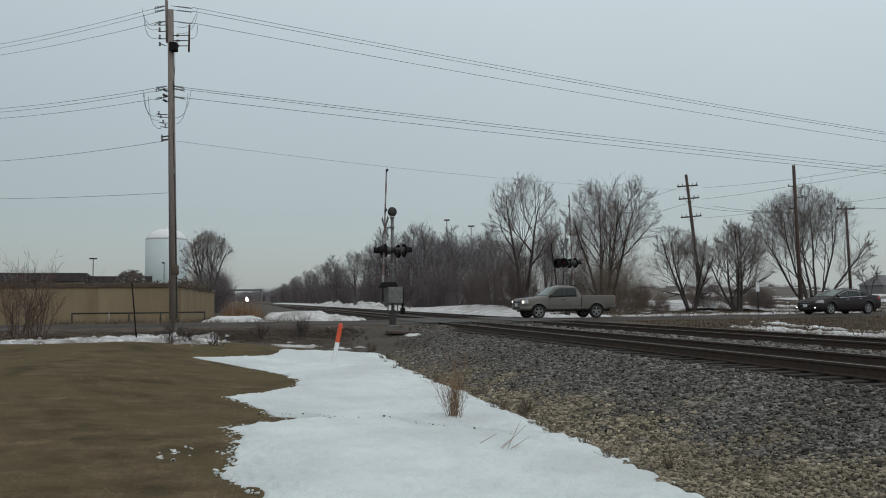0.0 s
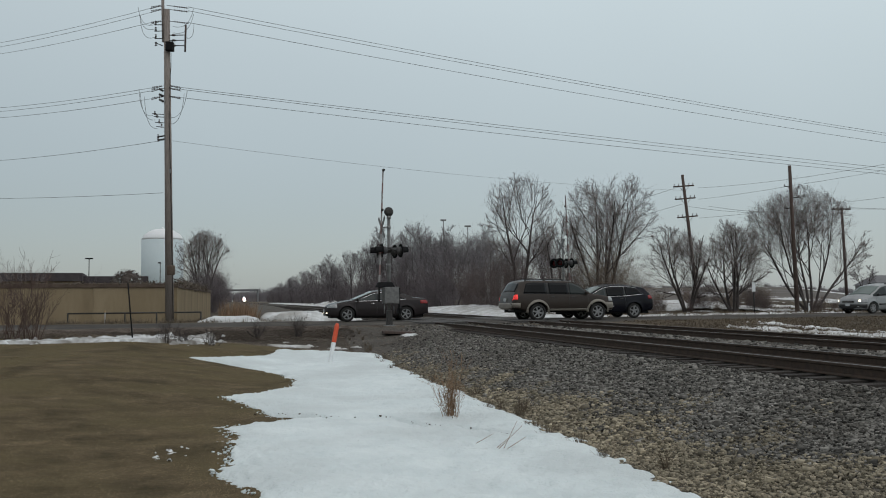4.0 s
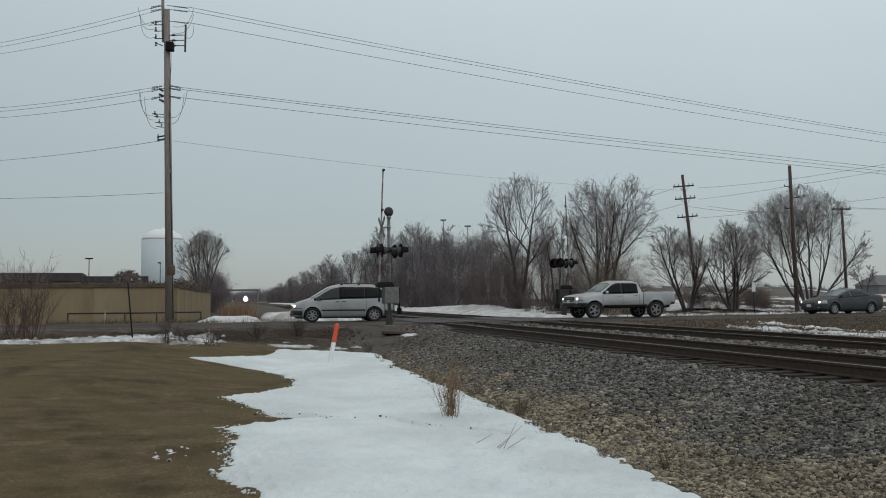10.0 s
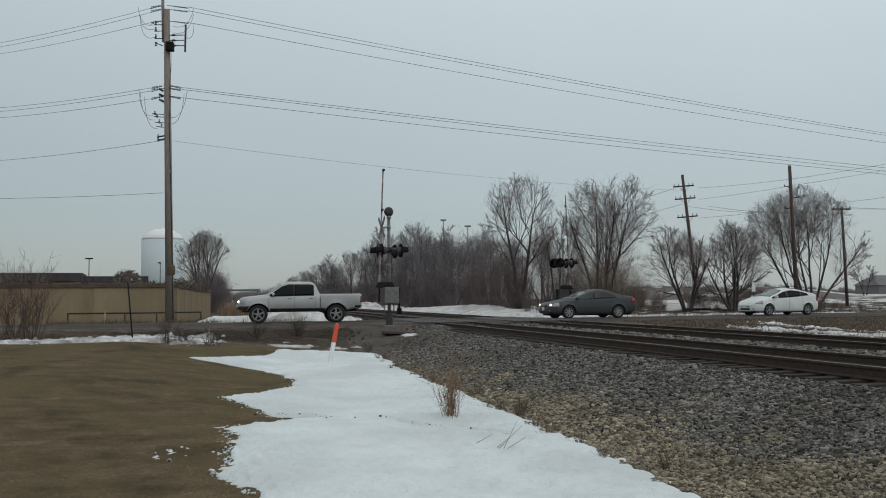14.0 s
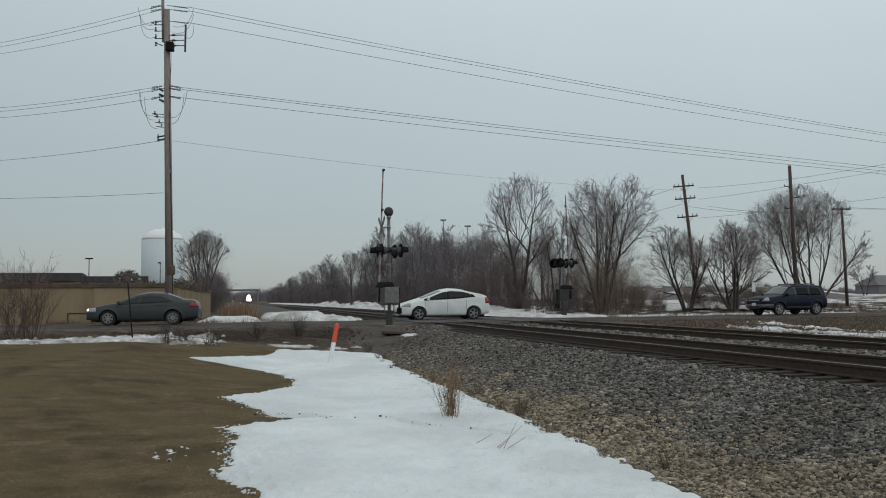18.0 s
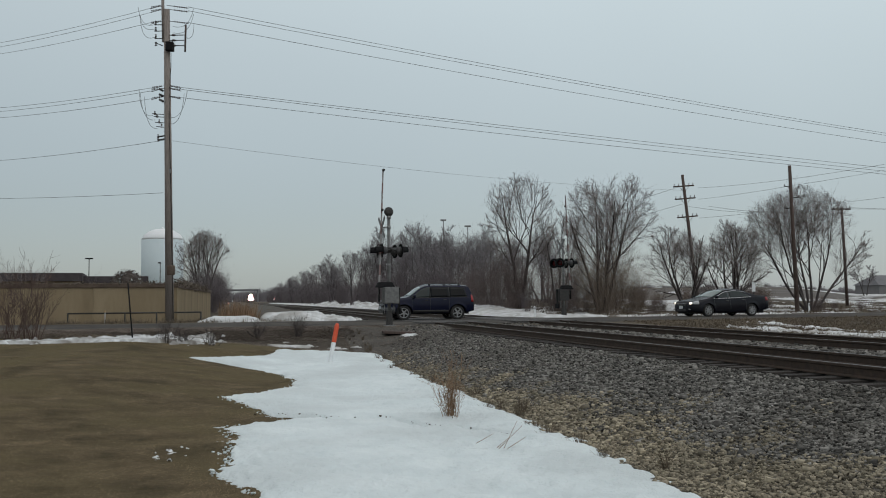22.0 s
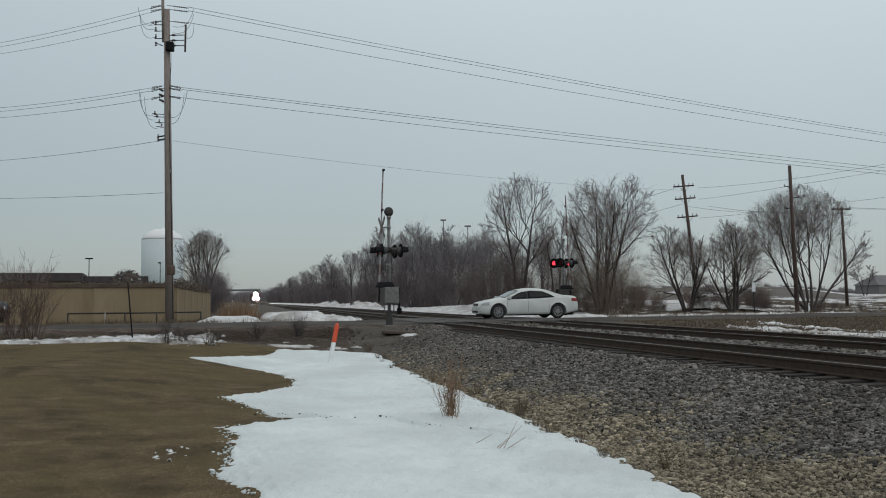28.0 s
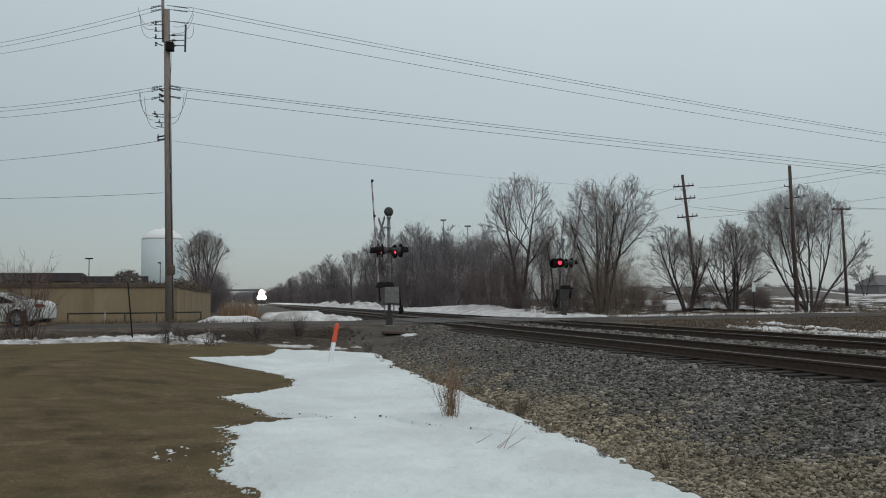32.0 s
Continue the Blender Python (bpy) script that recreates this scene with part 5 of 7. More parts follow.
def small_pole(name, x, y, h, r, lean, arms, label, wood="wood_dark", arm_dir=0.0, arm_len=2.2):
    t = thing(name, pose(x, y, float(ground_z(x, y)) - 0.02), label, "utility pole", "utility poles by the road")
    part("pole", tube((0, 0, -0.3), (lean * h, 0, h), r, r * 0.7, 10), M[wood], t)
    for z in arms:
        c = Vector((lean * z, 0, z))
        v = Vector((math.cos(arm_dir), math.sin(arm_dir), 0)) * arm_len / 2
        tilt = Vector((0, 0, arm_len * -lean * 0.5))
        part("crossarm", tube(c - v - tilt, c + v + tilt, 0.065, n=6), M[wood], t)
        for k in (-0.92, -0.5, 0.5, 0.92):
            bm = bmesh.new()
            insulator(bm, c + v * k + tilt * k + Vector((0, 0, 0.05)), 0.07, 0.22)
            part("insulator", bm, M["insulator"], t)
        for k in (-0.5, 0.5):
            part("brace", tube(c + v * k, c + Vector((-lean * 0.5, 0, -0.6)), 0.02, n=5), M["galv"], t)
    return t


small_pole("utility_pole", 22.2, 75.0, 11.4, 0.17, -0.10, (10.4, 9.3, 7.7), "leaning wooden utility pole with three crossarms", arm_dir=0.35, arm_len=2.1)
rp = small_pole("utility_pole", 23.6, 57.5, 9.95, 0.15, -0.022, (), "plain slim wooden utility pole beside the road")
for z, s in ((8.5, -1), (7.75, 1), (7.0, -1)):
    part("standoff", tube((-0.022 * z, 0, z), (-0.022 * z + s * 0.45, -0.1, z + 0.05), 0.03), M["dark_metal"], rp)
    bm = bmesh.new()
    insulator(bm, (-0.022 * z + s * 0.45, -0.1, z), 0.06, 0.2)
    part("standoff_insulator", bm, M["insulator"], rp)
small_pole("utility_pole", 34.9, 74.5, 8.6, 0.14, -0.022, (8.4,), "wooden utility pole with a single crossarm", arm_dir=0.3, arm_len=1.9)


def span(name, a, b, sag, r, label="thin dark overhead wire", group="overhead wires"):
    a, b = Vector(a), Vector(b)
    pts = []
    for j in range(25):
        f = j / 24
        p = a.lerp(b, f)
        p.z -= sag * 4 * f * (1 - f)
        pts.append(p)
    ob = part(name, polyline_tube(pts, r, 4), M["wire"])
    return tagged(ob, label, "overhead wire", group)


PX, PY = -14.22, 44.24


def at_pole(dx, z):
    """A fixing on the big pole."""
    return PX + dx * 1.12, PY, z * 1.12 - 0.12


def wires():
    # upper and lower circuits to the right
    for dx, z, ze, xe, ye in ((0.86, 14.79, 12.02, 40.6, 64), (0.86, 14.61, 11.98, 40.8, 64.5), (0.86, 14.05, 11.35, 40.6, 64)):
        span("overhead_wire", at_pole(dx, z), (xe, ye, ze), 0.32, 0.012)
    for dx, z, ze, xe, ye in ((0.52, 10.98, 9.75, 40.6, 64), (0.52, 10.89, 9.55, 40.8, 64.5), (0.52, 10.50, 9.30, 40.6, 64)):
        span("overhead_wire", at_pole(dx, z), (xe, ye, ze), 0.12, 0.012)
    span("overhead_wire", at_pole(0.2, 8.47), (21.2, 75, 10.4), 0.42, 0.007)
    # to the left
    for dx, z, ze in ((0.84, 14.75, 19.3), (0.84, 14.55, 19.0), (0.84, 14.06, 18.6), (0.76, 10.97, 15.05), (0.76, 10.83, 14.75), (0.76, 10.46, 14.35), (0.2, 8.5, 11.2)):
        span("overhead_wire", at_pole(-dx, z), (-38.0, 62.0, ze), 0.30, 0.011)
    span("overhead_wire", at_pole(-0.2, 6.05), (-38.0, 62.0, 8.7), 0.15, 0.010)
    # between the small poles and away
    for z0, z1, z2 in ((10.6, 8.9, 12.6), (9.6, 8.45, 12.2), (7.95, 6.95, 9.7)):
        span("overhead_wire", (21.4 + 1.0, 75, z0), (23.4, 57.5, z1), 0.06, 0.010)
        span("overhead_wire", (23.4, 57.5, z1), (42, 66, z2), 0.12, 0.010)
    for z0 in (10.8, 9.2):
        span("overhead_wire", (21.0, 75, z0), (4.0, 140, z0 + 1.0), 1.0, 0.012)
    for o in (-0.9, 0.9):
        span("overhead_wire", (34.7 + o, 74.5, 8.7), (58, 84, 10.5), 0.5, 0.012)
        span("overhead_wire", (34.7 + o, 74.5, 8.7), (22.4 + o, 75, 9.0), 0.5, 0.012)


wires()


# ---- crossing signals ----
def lamp_unit(parent, x, y, z, az, lit_list, offset, peep):
    """A flashing light: round black background, housing, hood and lens; az: the way it faces."""
    c, s = math.cos(az), math.sin(az)
    m = pose(x, y, z, 0, 0, math.degrees(az))
    body = part("lamp", lathe([(0.02, -0.20), (0.12, -0.18), (0.155, -0.08), (0.16, 0.0)], 18, "X"), M["lamp_case"], parent, "dark grey lamp housing")
    body.matrix_basis = m
    disc = part("background", lathe([(0.15, 0.0), (0.27, 0.0), (0.275, 0.012), (0.27, 0.025), (0.15, 0.025)], 26, "X", loop=True), M["black"], body, "round black background plate")
    bm = bmesh.new()
    n = 14
    for i in range(n):
        a0, a1 = math.pi * (-0.15 + 1.3 * i / n), math.pi * (-0.15 + 1.3 * (i + 1) / n)
        L = 0.30
        v = [bm.verts.new((xx, 0.16 * math.cos(a), 0.16 * math.sin(a))) for xx, a in ((0.02, a0), (0.02, a1), (L, a1), (L, a0))]
        bm.faces.new(v)
    bmesh.ops.remove_doubles(bm, verts=bm.verts[:], dist=0.0005)
    bmesh.ops.solidify(bm, geom=bm.faces[:], thickness=0.006)
    part("hood", bm, M["black"], body, "black hood")
    part("lens", lathe([(0.02, 0.005), (0.145, 0.01), (0.145, 0.03), (0.10, 0.045), (0.02, 0.05)], 20, "X"), M["red_lens"], body, "dark red lens")
    bulb = part("bulb", lathe([(0.01, -0.012), (0.11, -0.010), (0.11, 0.0), (0.07, 0.012), (0.01, 0.014)], 18, "X"), M["red_glow"], body, "glowing red bulb")
    bulb.location = (-0.03, 0, 0)
    lit_list.append((bulb, offset, (-0.03, 0, 0), (0.056, 0, 0)))
    if peep:
        back = part("side_light", lathe([(0.01, -0.03), (0.04, -0.02), (0.05, 0.0), (0.04, 0.02), (0.01, 0.03)], 12, "X"), M["red_glow"], body, "small red side light")
        back.location = (-0.09, 0, 0)
        lit_list.append((back, offset, (-0.09, 0, 0), (-0.215, 0, -0.08)))
    return body


def crossing_signal(x, y, z, rz, lit, aims, label, case="silver_paint", reach=4.95, buck=-0.30, bell=True):
    """The signal's own x runs along the road towards the traffic it faces, y across the road."""
    t = thing("crossing_signal", pose(x, y, z, 0, 0, rz), label, "crossing signal", "crossing signals")
    part("foundation", box(0, 0, -0.34, 0.46, 0.46, 0.60, 0.03, taper=0.9), M["concrete"], t, "concrete foundation block")
    part("base_plate", box(0, 0, -0.02, 0.38, 0.38, 0.05, 0.008), M["galv"], t)
    part("base_casting", box(0, 0, 0.29, 0.24, 0.24, 0.60, 0.03, taper=0.8), M["dark_metal"], t)
    part("mast", tube((0, 0, 0.5), (0, 0, 4.35), 0.068, 0.064, 14), M["silver_paint"], t, "dull silver mast")
    for zz in (4.25, 3.85, 2.35):
        part("clamp", lathe([(0.078, zz), (0.09, zz + 0.01), (0.09, zz + 0.08), (0.078, zz + 0.09)], 12), M["galv"], t)
    # blades are narrowed and greyed to fit the camera's view
    for k in (-1, 1):
        part("crossbuck_blade", box(0, 0, 0, 0.025, 0.15, 1.15, 0.004, Matrix.Translation((buck, 0, 3.88)) @ Matrix.Rotation(k * radians(45), 4, "X")), M["galv"], t, "weathered grey crossbuck blade")
    part("crossbuck_bracket", tube((0, 0, 3.88), (buck, 0, 3.88), 0.025), M["galv"], t)
    if bell:
        part("bell", lathe([(0.03, -0.10), (0.16, -0.06), (0.195, 0.0), (0.17, 0.05), (0.05, 0.07)], 22, "Y", Matrix.Translation((0, 0, 4.52))), M["dark_metal"], t, "round dark warning bell")
        part("bell_bracket", box(0, 0, 4.36, 0.10, 0.10, 0.10, 0.01), M["galv"], t)
    part("light_arm", tube((0.0, -0.5, 2.98), (0.0, 0.5, 2.98), 0.045), M["dark_metal"], t)
    part("junction_box", box(0, 0, 2.98, 0.18, 0.18, 0.22, 0.02), M["dark_metal"], t)
    for (lx, ly, az, off) in aims:
        part("lamp_bracket", tube((0, ly, 2.98), (lx, ly, 2.95), 0.03), M["dark_metal"], t)
        lamp_unit(t, lx, ly, 2.95, az, lit, off, abs(math.sin(math.radians(rz) + az)) < 0.6 and math.cos(math.radians(rz) + az) > 0)
    # gate mechanism, counterweights and arm
    part("mechanism", box(0.02, -0.10, 1.18, 0.60, 0.46, 0.66, 0.03), M[case], t, "weathered silver gate mechanism case")
    part("mechanism_door", box(0.02, -0.335, 1.18, 0.50, 0.02, 0.54, 0.006), M[case], t)
    part("mechanism_cover", box(-0.16, 0.02, 1.60, 0.80, 0.34, 0.22, 0.06, taper=0.7), M["black"], t, "black cover over the gate mechanism")
    for sx in (-0.14, 0.14):
        part("support_leg", tube((sx * 1.4, 0, 0.45), (sx * 1.4, 0, 0.90), 0.025), M["galv"], t)
    arm = new("gate_arm")
    arm.parent = t
    arm.location = (0, 0, 1.28)
    tagged(arm, "red and white striped gate arm with its counterweight")
    for sx in (-0.42, 0.42):
        b = bmesh.new()
        long = sx > 0
        add_box(b, sx, 0, -0.33 if long else -0.10, 0.035, 0.16, 1.05 if long else 0.5, 0.01)
        part("counterweight_arm", b, M["black"], arm, "black counterweight arm")
        if long:
            part("counterweight", box(sx, 0.0, -0.72, 0.10, 0.34, 0.26, 0.02), M["black"], arm, "black iron counterweight")
    part("arm_support", box(-0.42, 0, 0.18, 0.05, 0.10, 0.5, 0.01), M["dark_metal"], arm)
    k = 0
    zz = 0.3
    while zz < reach - 0.05:
        L = min(0.41, reach - zz)
        w = 0.115 - 0.055 * zz / 4.9
        part("stripe", box(0, 0, 0, 0.045, w, L, 0.004, Matrix.Translation((-0.42 + 0.038 * (zz + L / 2), 0, zz + L / 2)) @ Matrix.Rotation(math.atan(0.038), 4, "Y")), M["arm_red"] if k % 2 else M["arm_white"], arm)
        zz += L
        k += 1
    for zz in (1.9, 3.3, 4.9):
        part("arm_lamp", lathe([(0.03, -0.05), (0.055, -0.03), (0.055, 0.03), (0.03, 0.05)], 12, "X", Matrix.Translation((-0.42 + 0.19 * zz / 5, -0.08, zz))), M["dark_metal"], arm, "small gate lamp")
    return t, arm


LIT = []
SIGNAL_A = 21.7
near_signal, near_arm = crossing_signal(-2.16, 34.3, 0.02, SIGNAL_A,
    LIT, ((-0.36, -0.30, radians(172), 0), (-0.36, 0.34, radians(164), 1), (0.36, -0.34, radians(4), 0), (0.34, 0.32, radians(8), 1)),
    "silver crossing signal mast with flashing lights, bell and upright gate arm")
# dark metal on this case stands in for the shade that hides it
far_signal, far_arm = crossing_signal(6.75, 48.3, 0.05, SIGNAL_A + 180,
    LIT, ((0.40, 0.34, radians(55), 0), (0.40, -0.30, radians(42), 1), (-0.36, 0.30, radians(184), 1), (-0.36, -0.34, radians(180), 0)),
    "silver crossing signal mast with flashing lights beyond the road", "dark_metal", 5.5, 0.12, False)


# ---- small things near the camera ----
mk = thing("marker_post", pose(-3.22, 24.4, float(ground_z(-3.22, 24.4)) + 0.05, 0, 11), "leaning white marker post with an orange top in the snow", "marker post")
part("post", lathe([(0.060, -0.2), (0.062, 0.0), (0.062, 0.60), (0.058, 0.62)], 14), M["white"], mk)
part("sleeve", lathe([(0.064, 0.60), (0.066, 0.62), (0.066, 1.06), (0.055, 1.12), (0.03, 1.14)], 14), M["orange"], mk, "orange plastic sleeve")

wd = bush(501, 0.95, 0.42, 46, 5, 0.0035, M["weed"], "clump of dry reddish weed stalks standing in the snow", name="weed_clump", category="weeds", spray=3)
put(wd, 0.11, 12.7, 0, scale=1.0)
w2 = bush(502, 0.34, 0.32, 34, 2, 0.0035, M["hay"], "low tuft of pale dry grass by the ballast", name="grass_tuft", category="weeds", spray=1)
put(w2, 1.2, 13.6, 0)
EDGE_RS = random.Random(77)
for i in range(46):
    x, y = track_xy(4.05 + EDGE_RS.uniform(-0.10, 0.45), 8.5 + i * 0.55 + EDGE_RS.uniform(-0.5, 0.5))
    put(copy_thing(w2, Matrix()), x, y, EDGE_RS.uniform(0, 360), scale=EDGE_RS.uniform(0.3, 0.85))


# fallen stalks and mud crumbs on the snow
fs = thing("fallen_stalks", pose(0.62, 10.1, float(ground_z(0.62, 10.1)) + 0.10), "thin dry broken weed stalks lying on the snow", "weeds")
for i, (a, b) in enumerate((((-0.25, 0.1, 0.02), (-0.05, 0.15, 0.12)), ((0.0, -0.15, 0.0), (0.30, 0.15, 0.22)), ((0.06, -0.12, 0.0), (0.24, 0.22, 0.26)), ((-0.02, -0.1, 0.0), (0.12, -0.02, 0.10)), ((0.10, -0.15, 0.0), (0.33, 0.05, 0.10)))):
    part("stalk", tube(a, b, 0.004, 0.002, 5), M["weed"], fs)


def crumb_pick(rs, n):
    X = rs.uniform(-2.9, 0.9, n)
    Y = 13.1 - 0.28 * (X + 2.1) - 0.55 * np.clip(X + 0.9, 0, 3) ** 1.3 + 0.10 * np.sin(X * 5.0) + rs.normal(0, 0.03, n)
    return X, Y, np.full(n, 9.0)


# crumbs are mud, and also darken the step where its shade is slight
def crumbs():
    ob = scatter_stones("mud_crumbs", 34, crumb_pick, 0.009, 47, "dark mud crumbs along a melting step in the snow")
    ob["category"] = "mud"
    ob.location.z = 0.068
    ob.data.materials.clear()
    ob.data.materials.append(M["soil"])


crumbs()


# ---- vehicles ----
def paint(name, c, metal=0.0, rough=0.40):
    d = tuple(v * 0.9 for v in c)
    deep = max(c) < 0.05
    return mat(name, c, d, rough=0.27 if deep else rough, metal=metal, scale=2.5, coat=0.06 if deep else 0.14, spec=0.15 if deep else 0.25, c3=tuple(v * 0.85 + 0.003 for v in c), scale3=1.1)


# Opaque panes: see-through light and the screen's mirrored sky are put into colour.
GLASS = glass_mat("tinted_window", (0.007, 0.008, 0.009))
GLASS_CLEAR = glass_mat("clear_window", (0.030, 0.037, 0.037))
SCREEN = glass_mat("windscreen_sky_tone", (0.13, 0.165, 0.155))
for g, level in ((GLASS, 0.14), (GLASS_CLEAR, 0.22), (SCREEN, 0.42)):
    g.node_tree.nodes["Principled BSDF"].inputs["Specular IOR Level"].default_value = level
M["tyre"] = mat("tyre_rubber", (0.012, 0.012, 0.012), (0.025, 0.024, 0.023), scale=12, rough=0.85)
M["alloy"] = mat("alloy_rim", (0.21, 0.215, 0.22), (0.30, 0.305, 0.31), scale=6, rough=0.4, metal=0.15)
M["well"] = mat("wheel_well", (0.006, 0.006, 0.006), (0.012, 0.012, 0.012), scale=6, rough=0.9)
M["trim"] = mat("black_trim", (0.015, 0.015, 0.015), (0.025, 0.025, 0.025), scale=9, rough=0.6)
M["chrome"] = mat("chrome_trim", (0.55, 0.55, 0.56), (0.65, 0.65, 0.66), scale=5, rough=0.2, metal=0.9)
M["lamp_on"] = mat("lit_headlamp", (1.0, 0.90, 0.72), (1.0, 0.86, 0.66), scale=9, rough=0.3, emit=2.4)
M["lamp_off"] = mat("headlamp_glass", (0.26, 0.275, 0.28), (0.40, 0.41, 0.42), scale=9, rough=0.15)
M["tail"] = mat("tail_lamp", (0.22, 0.012, 0.012), (0.30, 0.02, 0.02), scale=9, rough=0.2)
M["brake"] = mat("lit_brake_lamp", (1.0, 0.05, 0.04), (0.5, 0.03, 0.03), scale=9, rough=0.3, emit=0.7)
M["plate"] = mat("plate_white", (0.62, 0.64, 0.66), (0.70, 0.71, 0.72), scale=9, rough=0.5)
M["cream"] = mat("beige_cladding", (0.19, 0.172, 0.146), (0.24, 0.22, 0.19), scale=4, rough=0.55)


def make_wheel(r, width, spokes, parent):
    hub = part("wheel", lathe([(0.03, -0.02), (0.06, -0.01), (0.065, 0.01), (0.03, 0.02)], 12, "Y"), M["trim"], parent)
    w = width / 2
    part("tyre", lathe([(r * 0.66, -w * 0.9), (r * 0.80, -w), (r * 0.94, -w), (r * 0.99, -w * 0.75), (r, -w * 0.3), (r, w * 0.3), (r * 0.99, w * 0.75), (r * 0.94, w), (r * 0.80, w), (r * 0.66, w * 0.9)], 30, "Y", loop=True), M["tyre"], hub)
    bm = lathe([(r * 0.61, -w * 0.85), (r * 0.675, -w * 0.92), (r * 0.685, 0), (r * 0.675, w * 0.92), (r * 0.61, w * 0.85), (r * 0.595, w * 0.3), (r * 0.595, -w * 0.3)], 28, "Y", loop=True)
    for side in (-1, 1):
        for k in range(spokes):
            a = k * math.tau / spokes
            add_box(bm, 0, side * w * 0.70, r * 0.33, r * (0.19 if spokes < 8 else 0.085), 0.04, r * 0.62, 0.0, Matrix.Rotation(a, 4, "Y"), taper=0.8)
        add_tube(bm, (0, side * w * 0.55, 0), (0, side * w * 0.84, 0), r * 0.19, r * 0.13, 12)
    part("rim", bm, M["alloy"], hub, "silver alloy rim")
    bm = bmesh.new()
    add_tube(bm, (0, -w * 0.30, 0), (0, w * 0.30, 0), r * 0.58, r * 0.58, 16)
    part("brake_drum", bm, M["well"], hub)
    return hub


def rounded(points, width):
    """A profile through (x, z) pairs with its corners eased over the width; returns a function of x."""
    px, pz = [p[0] for p in points][::-1], [p[1] for p in points][::-1]
    gx = np.arange(px[0] - 0.6, px[-1] + 0.6, 0.01)
    gz = np.interp(gx, px, pz)
    n = max(1, int(width / 0.01)) | 1
    for _ in range(2):
        gz = np.convolve(np.pad(gz, n // 2, mode="edge"), np.ones(n) / n, "valid")
    return lambda x: float(np.interp(x, gx, gz))


def cut_corners(pts, times=2):
    """Eases a polyline's corners, keeping its ends."""
    for _ in range(times):
        out = [pts[0]]
        for a, b in zip(pts, pts[1:]):
            out += [(0.75 * a[0] + 0.25 * b[0], 0.75 * a[1] + 0.25 * b[1]), (0.25 * a[0] + 0.75 * b[0], 0.25 * a[1] + 0.75 * b[1])]
        pts = out + [pts[-1]]
    return pts


def vehicle(P):
    """One shell from bumper to bumper, lofted from side profiles; glass, lamps, bands and trim lie on it."""
    wb, W, r, sill = P["wb"], P["W"], P["r"], P["sill"]
    front, rear, hw = wb / 2 + P["fo"], -wb / 2 - P["ro"], P["W"] / 2
    col = P["paint"]
    car = thing(P["name"], Matrix(), P["label"], P["category"], P.get("group", "passing traffic"))
    top_f, belt_f = rounded(P["top"], P.get("ease", 0.11)), rounded(P["belt"], 0.2)
    tall = max(z for _, z in P["top"])
    full = tall - belt_f(0.0)
    R = r * P.get("arch", 1.19)
    bed = P.get("bed")
    na, nb = P.get("nose", (0.75, 0.52))
    ta, tb = P.get("tail", (0.55, 0.74))

    def plan_w(x):
        t = min(1.0, max(0.0, (x - front + na) / na))
        k = nb + (1 - nb) * (1 - t ** 2.3) ** (1 / 2.3)
        t = min(1.0, max(0.0, (rear + ta - x) / ta))
        k = min(k, tb + (1 - tb) * (1 - t ** 2.6) ** (1 / 2.6))
        return hw * k

    def bottom(x):
        z = sill
        if x > wb / 2 + R * 0.9:
            z = sill + 0.10 * (x - wb / 2 - R * 0.9)
        if x < -wb / 2 - R * 0.9:
            z = sill + 0.20 * (-wb / 2 - R * 0.9 - x)
        return z

    def arch(x):
        z = 0.0
        for ax in (-wb / 2, wb / 2):
            if abs(x - ax) < R:
                z = max(z, r * 0.98 + math.sqrt(R * R - (x - ax) ** 2))
        return z

    def lip(x, z):
        q = 0.0
        for ax in (-wb / 2, wb / 2):
            q = max(q, math.exp(-((math.hypot(x - ax, z - r) - R * 1.02) / 0.055) ** 2))
        return 0.022 * q

    def section(x):
        w, zt, zb = plan_w(x), top_f(x), bottom(x)
        bl = min(belt_f(x), zt - 0.045)
        zb = min(zb, bl - 0.1)
        if bed and bed[1] <= x <= bed[0]:
            fl = P["bed_floor"]
            pts = [(0, zb), (0.80 * w, zb), (0.955 * w, zb + 0.03), (w, zb + 0.42 * (zt - zb)), (0.992 * w, zt - 0.15), (0.97 * w, zt - 0.02), (0.945 * w, zt), (0.90 * w, zt), (0.885 * w, fl), (0, fl)]
        else:
            k = min(1.0, max(0.0, (zt - bl - 0.05) / (full - 0.05)))
            ye = w * (0.90 - (0.90 - P.get("roofw", 0.73)) * k)
            h = zt - bl
            pts = [(0, zb), (0.80 * w, zb), (0.955 * w, zb + 0.03), (w, zb + 0.42 * (bl - zb)), (0.988 * w, bl - 0.24 * (bl - zb)), (0.955 * w, bl - 0.02), (0.938 * w, bl + 0.01 * k),
                   (ye + 0.012, zt - min(0.10, 0.35 * h)), (ye - 0.03, zt - 0.004 - 0.02 * k), (0, zt + 0.035)]
        pts = cut_corners(pts)
        za = arch(x)
        return [(y + (lip(x, max(z, za)) if y > 0.93 * w and z < bl else 0.0), max(z, za)) for y, z in pts]

    cache = {}

    def sec(x):
        x = round(x, 4)
        if x not in cache:
            cache[x] = section(x)
        return cache[x]

    def side_y(x, z):
        """Half width of the shell at height z, on its outer side."""
        s = [p for p in sec(x) if p[0] > 0.3 * hw]
        zs, ys = [p[1] for p in s], [p[0] for p in s]
        return float(np.interp(z, zs, ys))

    def over_z(x, y):
        s = [p for p in sec(x)][-14:]
        return float(np.interp(abs(y), [p[0] for p in s][::-1], [p[1] for p in s][::-1]))

    xs = set(np.round(np.arange(rear + ta, front - na, 0.09), 3))
    xs |= {round(front - na + na * math.sin(a), 4) for a in np.linspace(0, math.pi / 2, 16)}
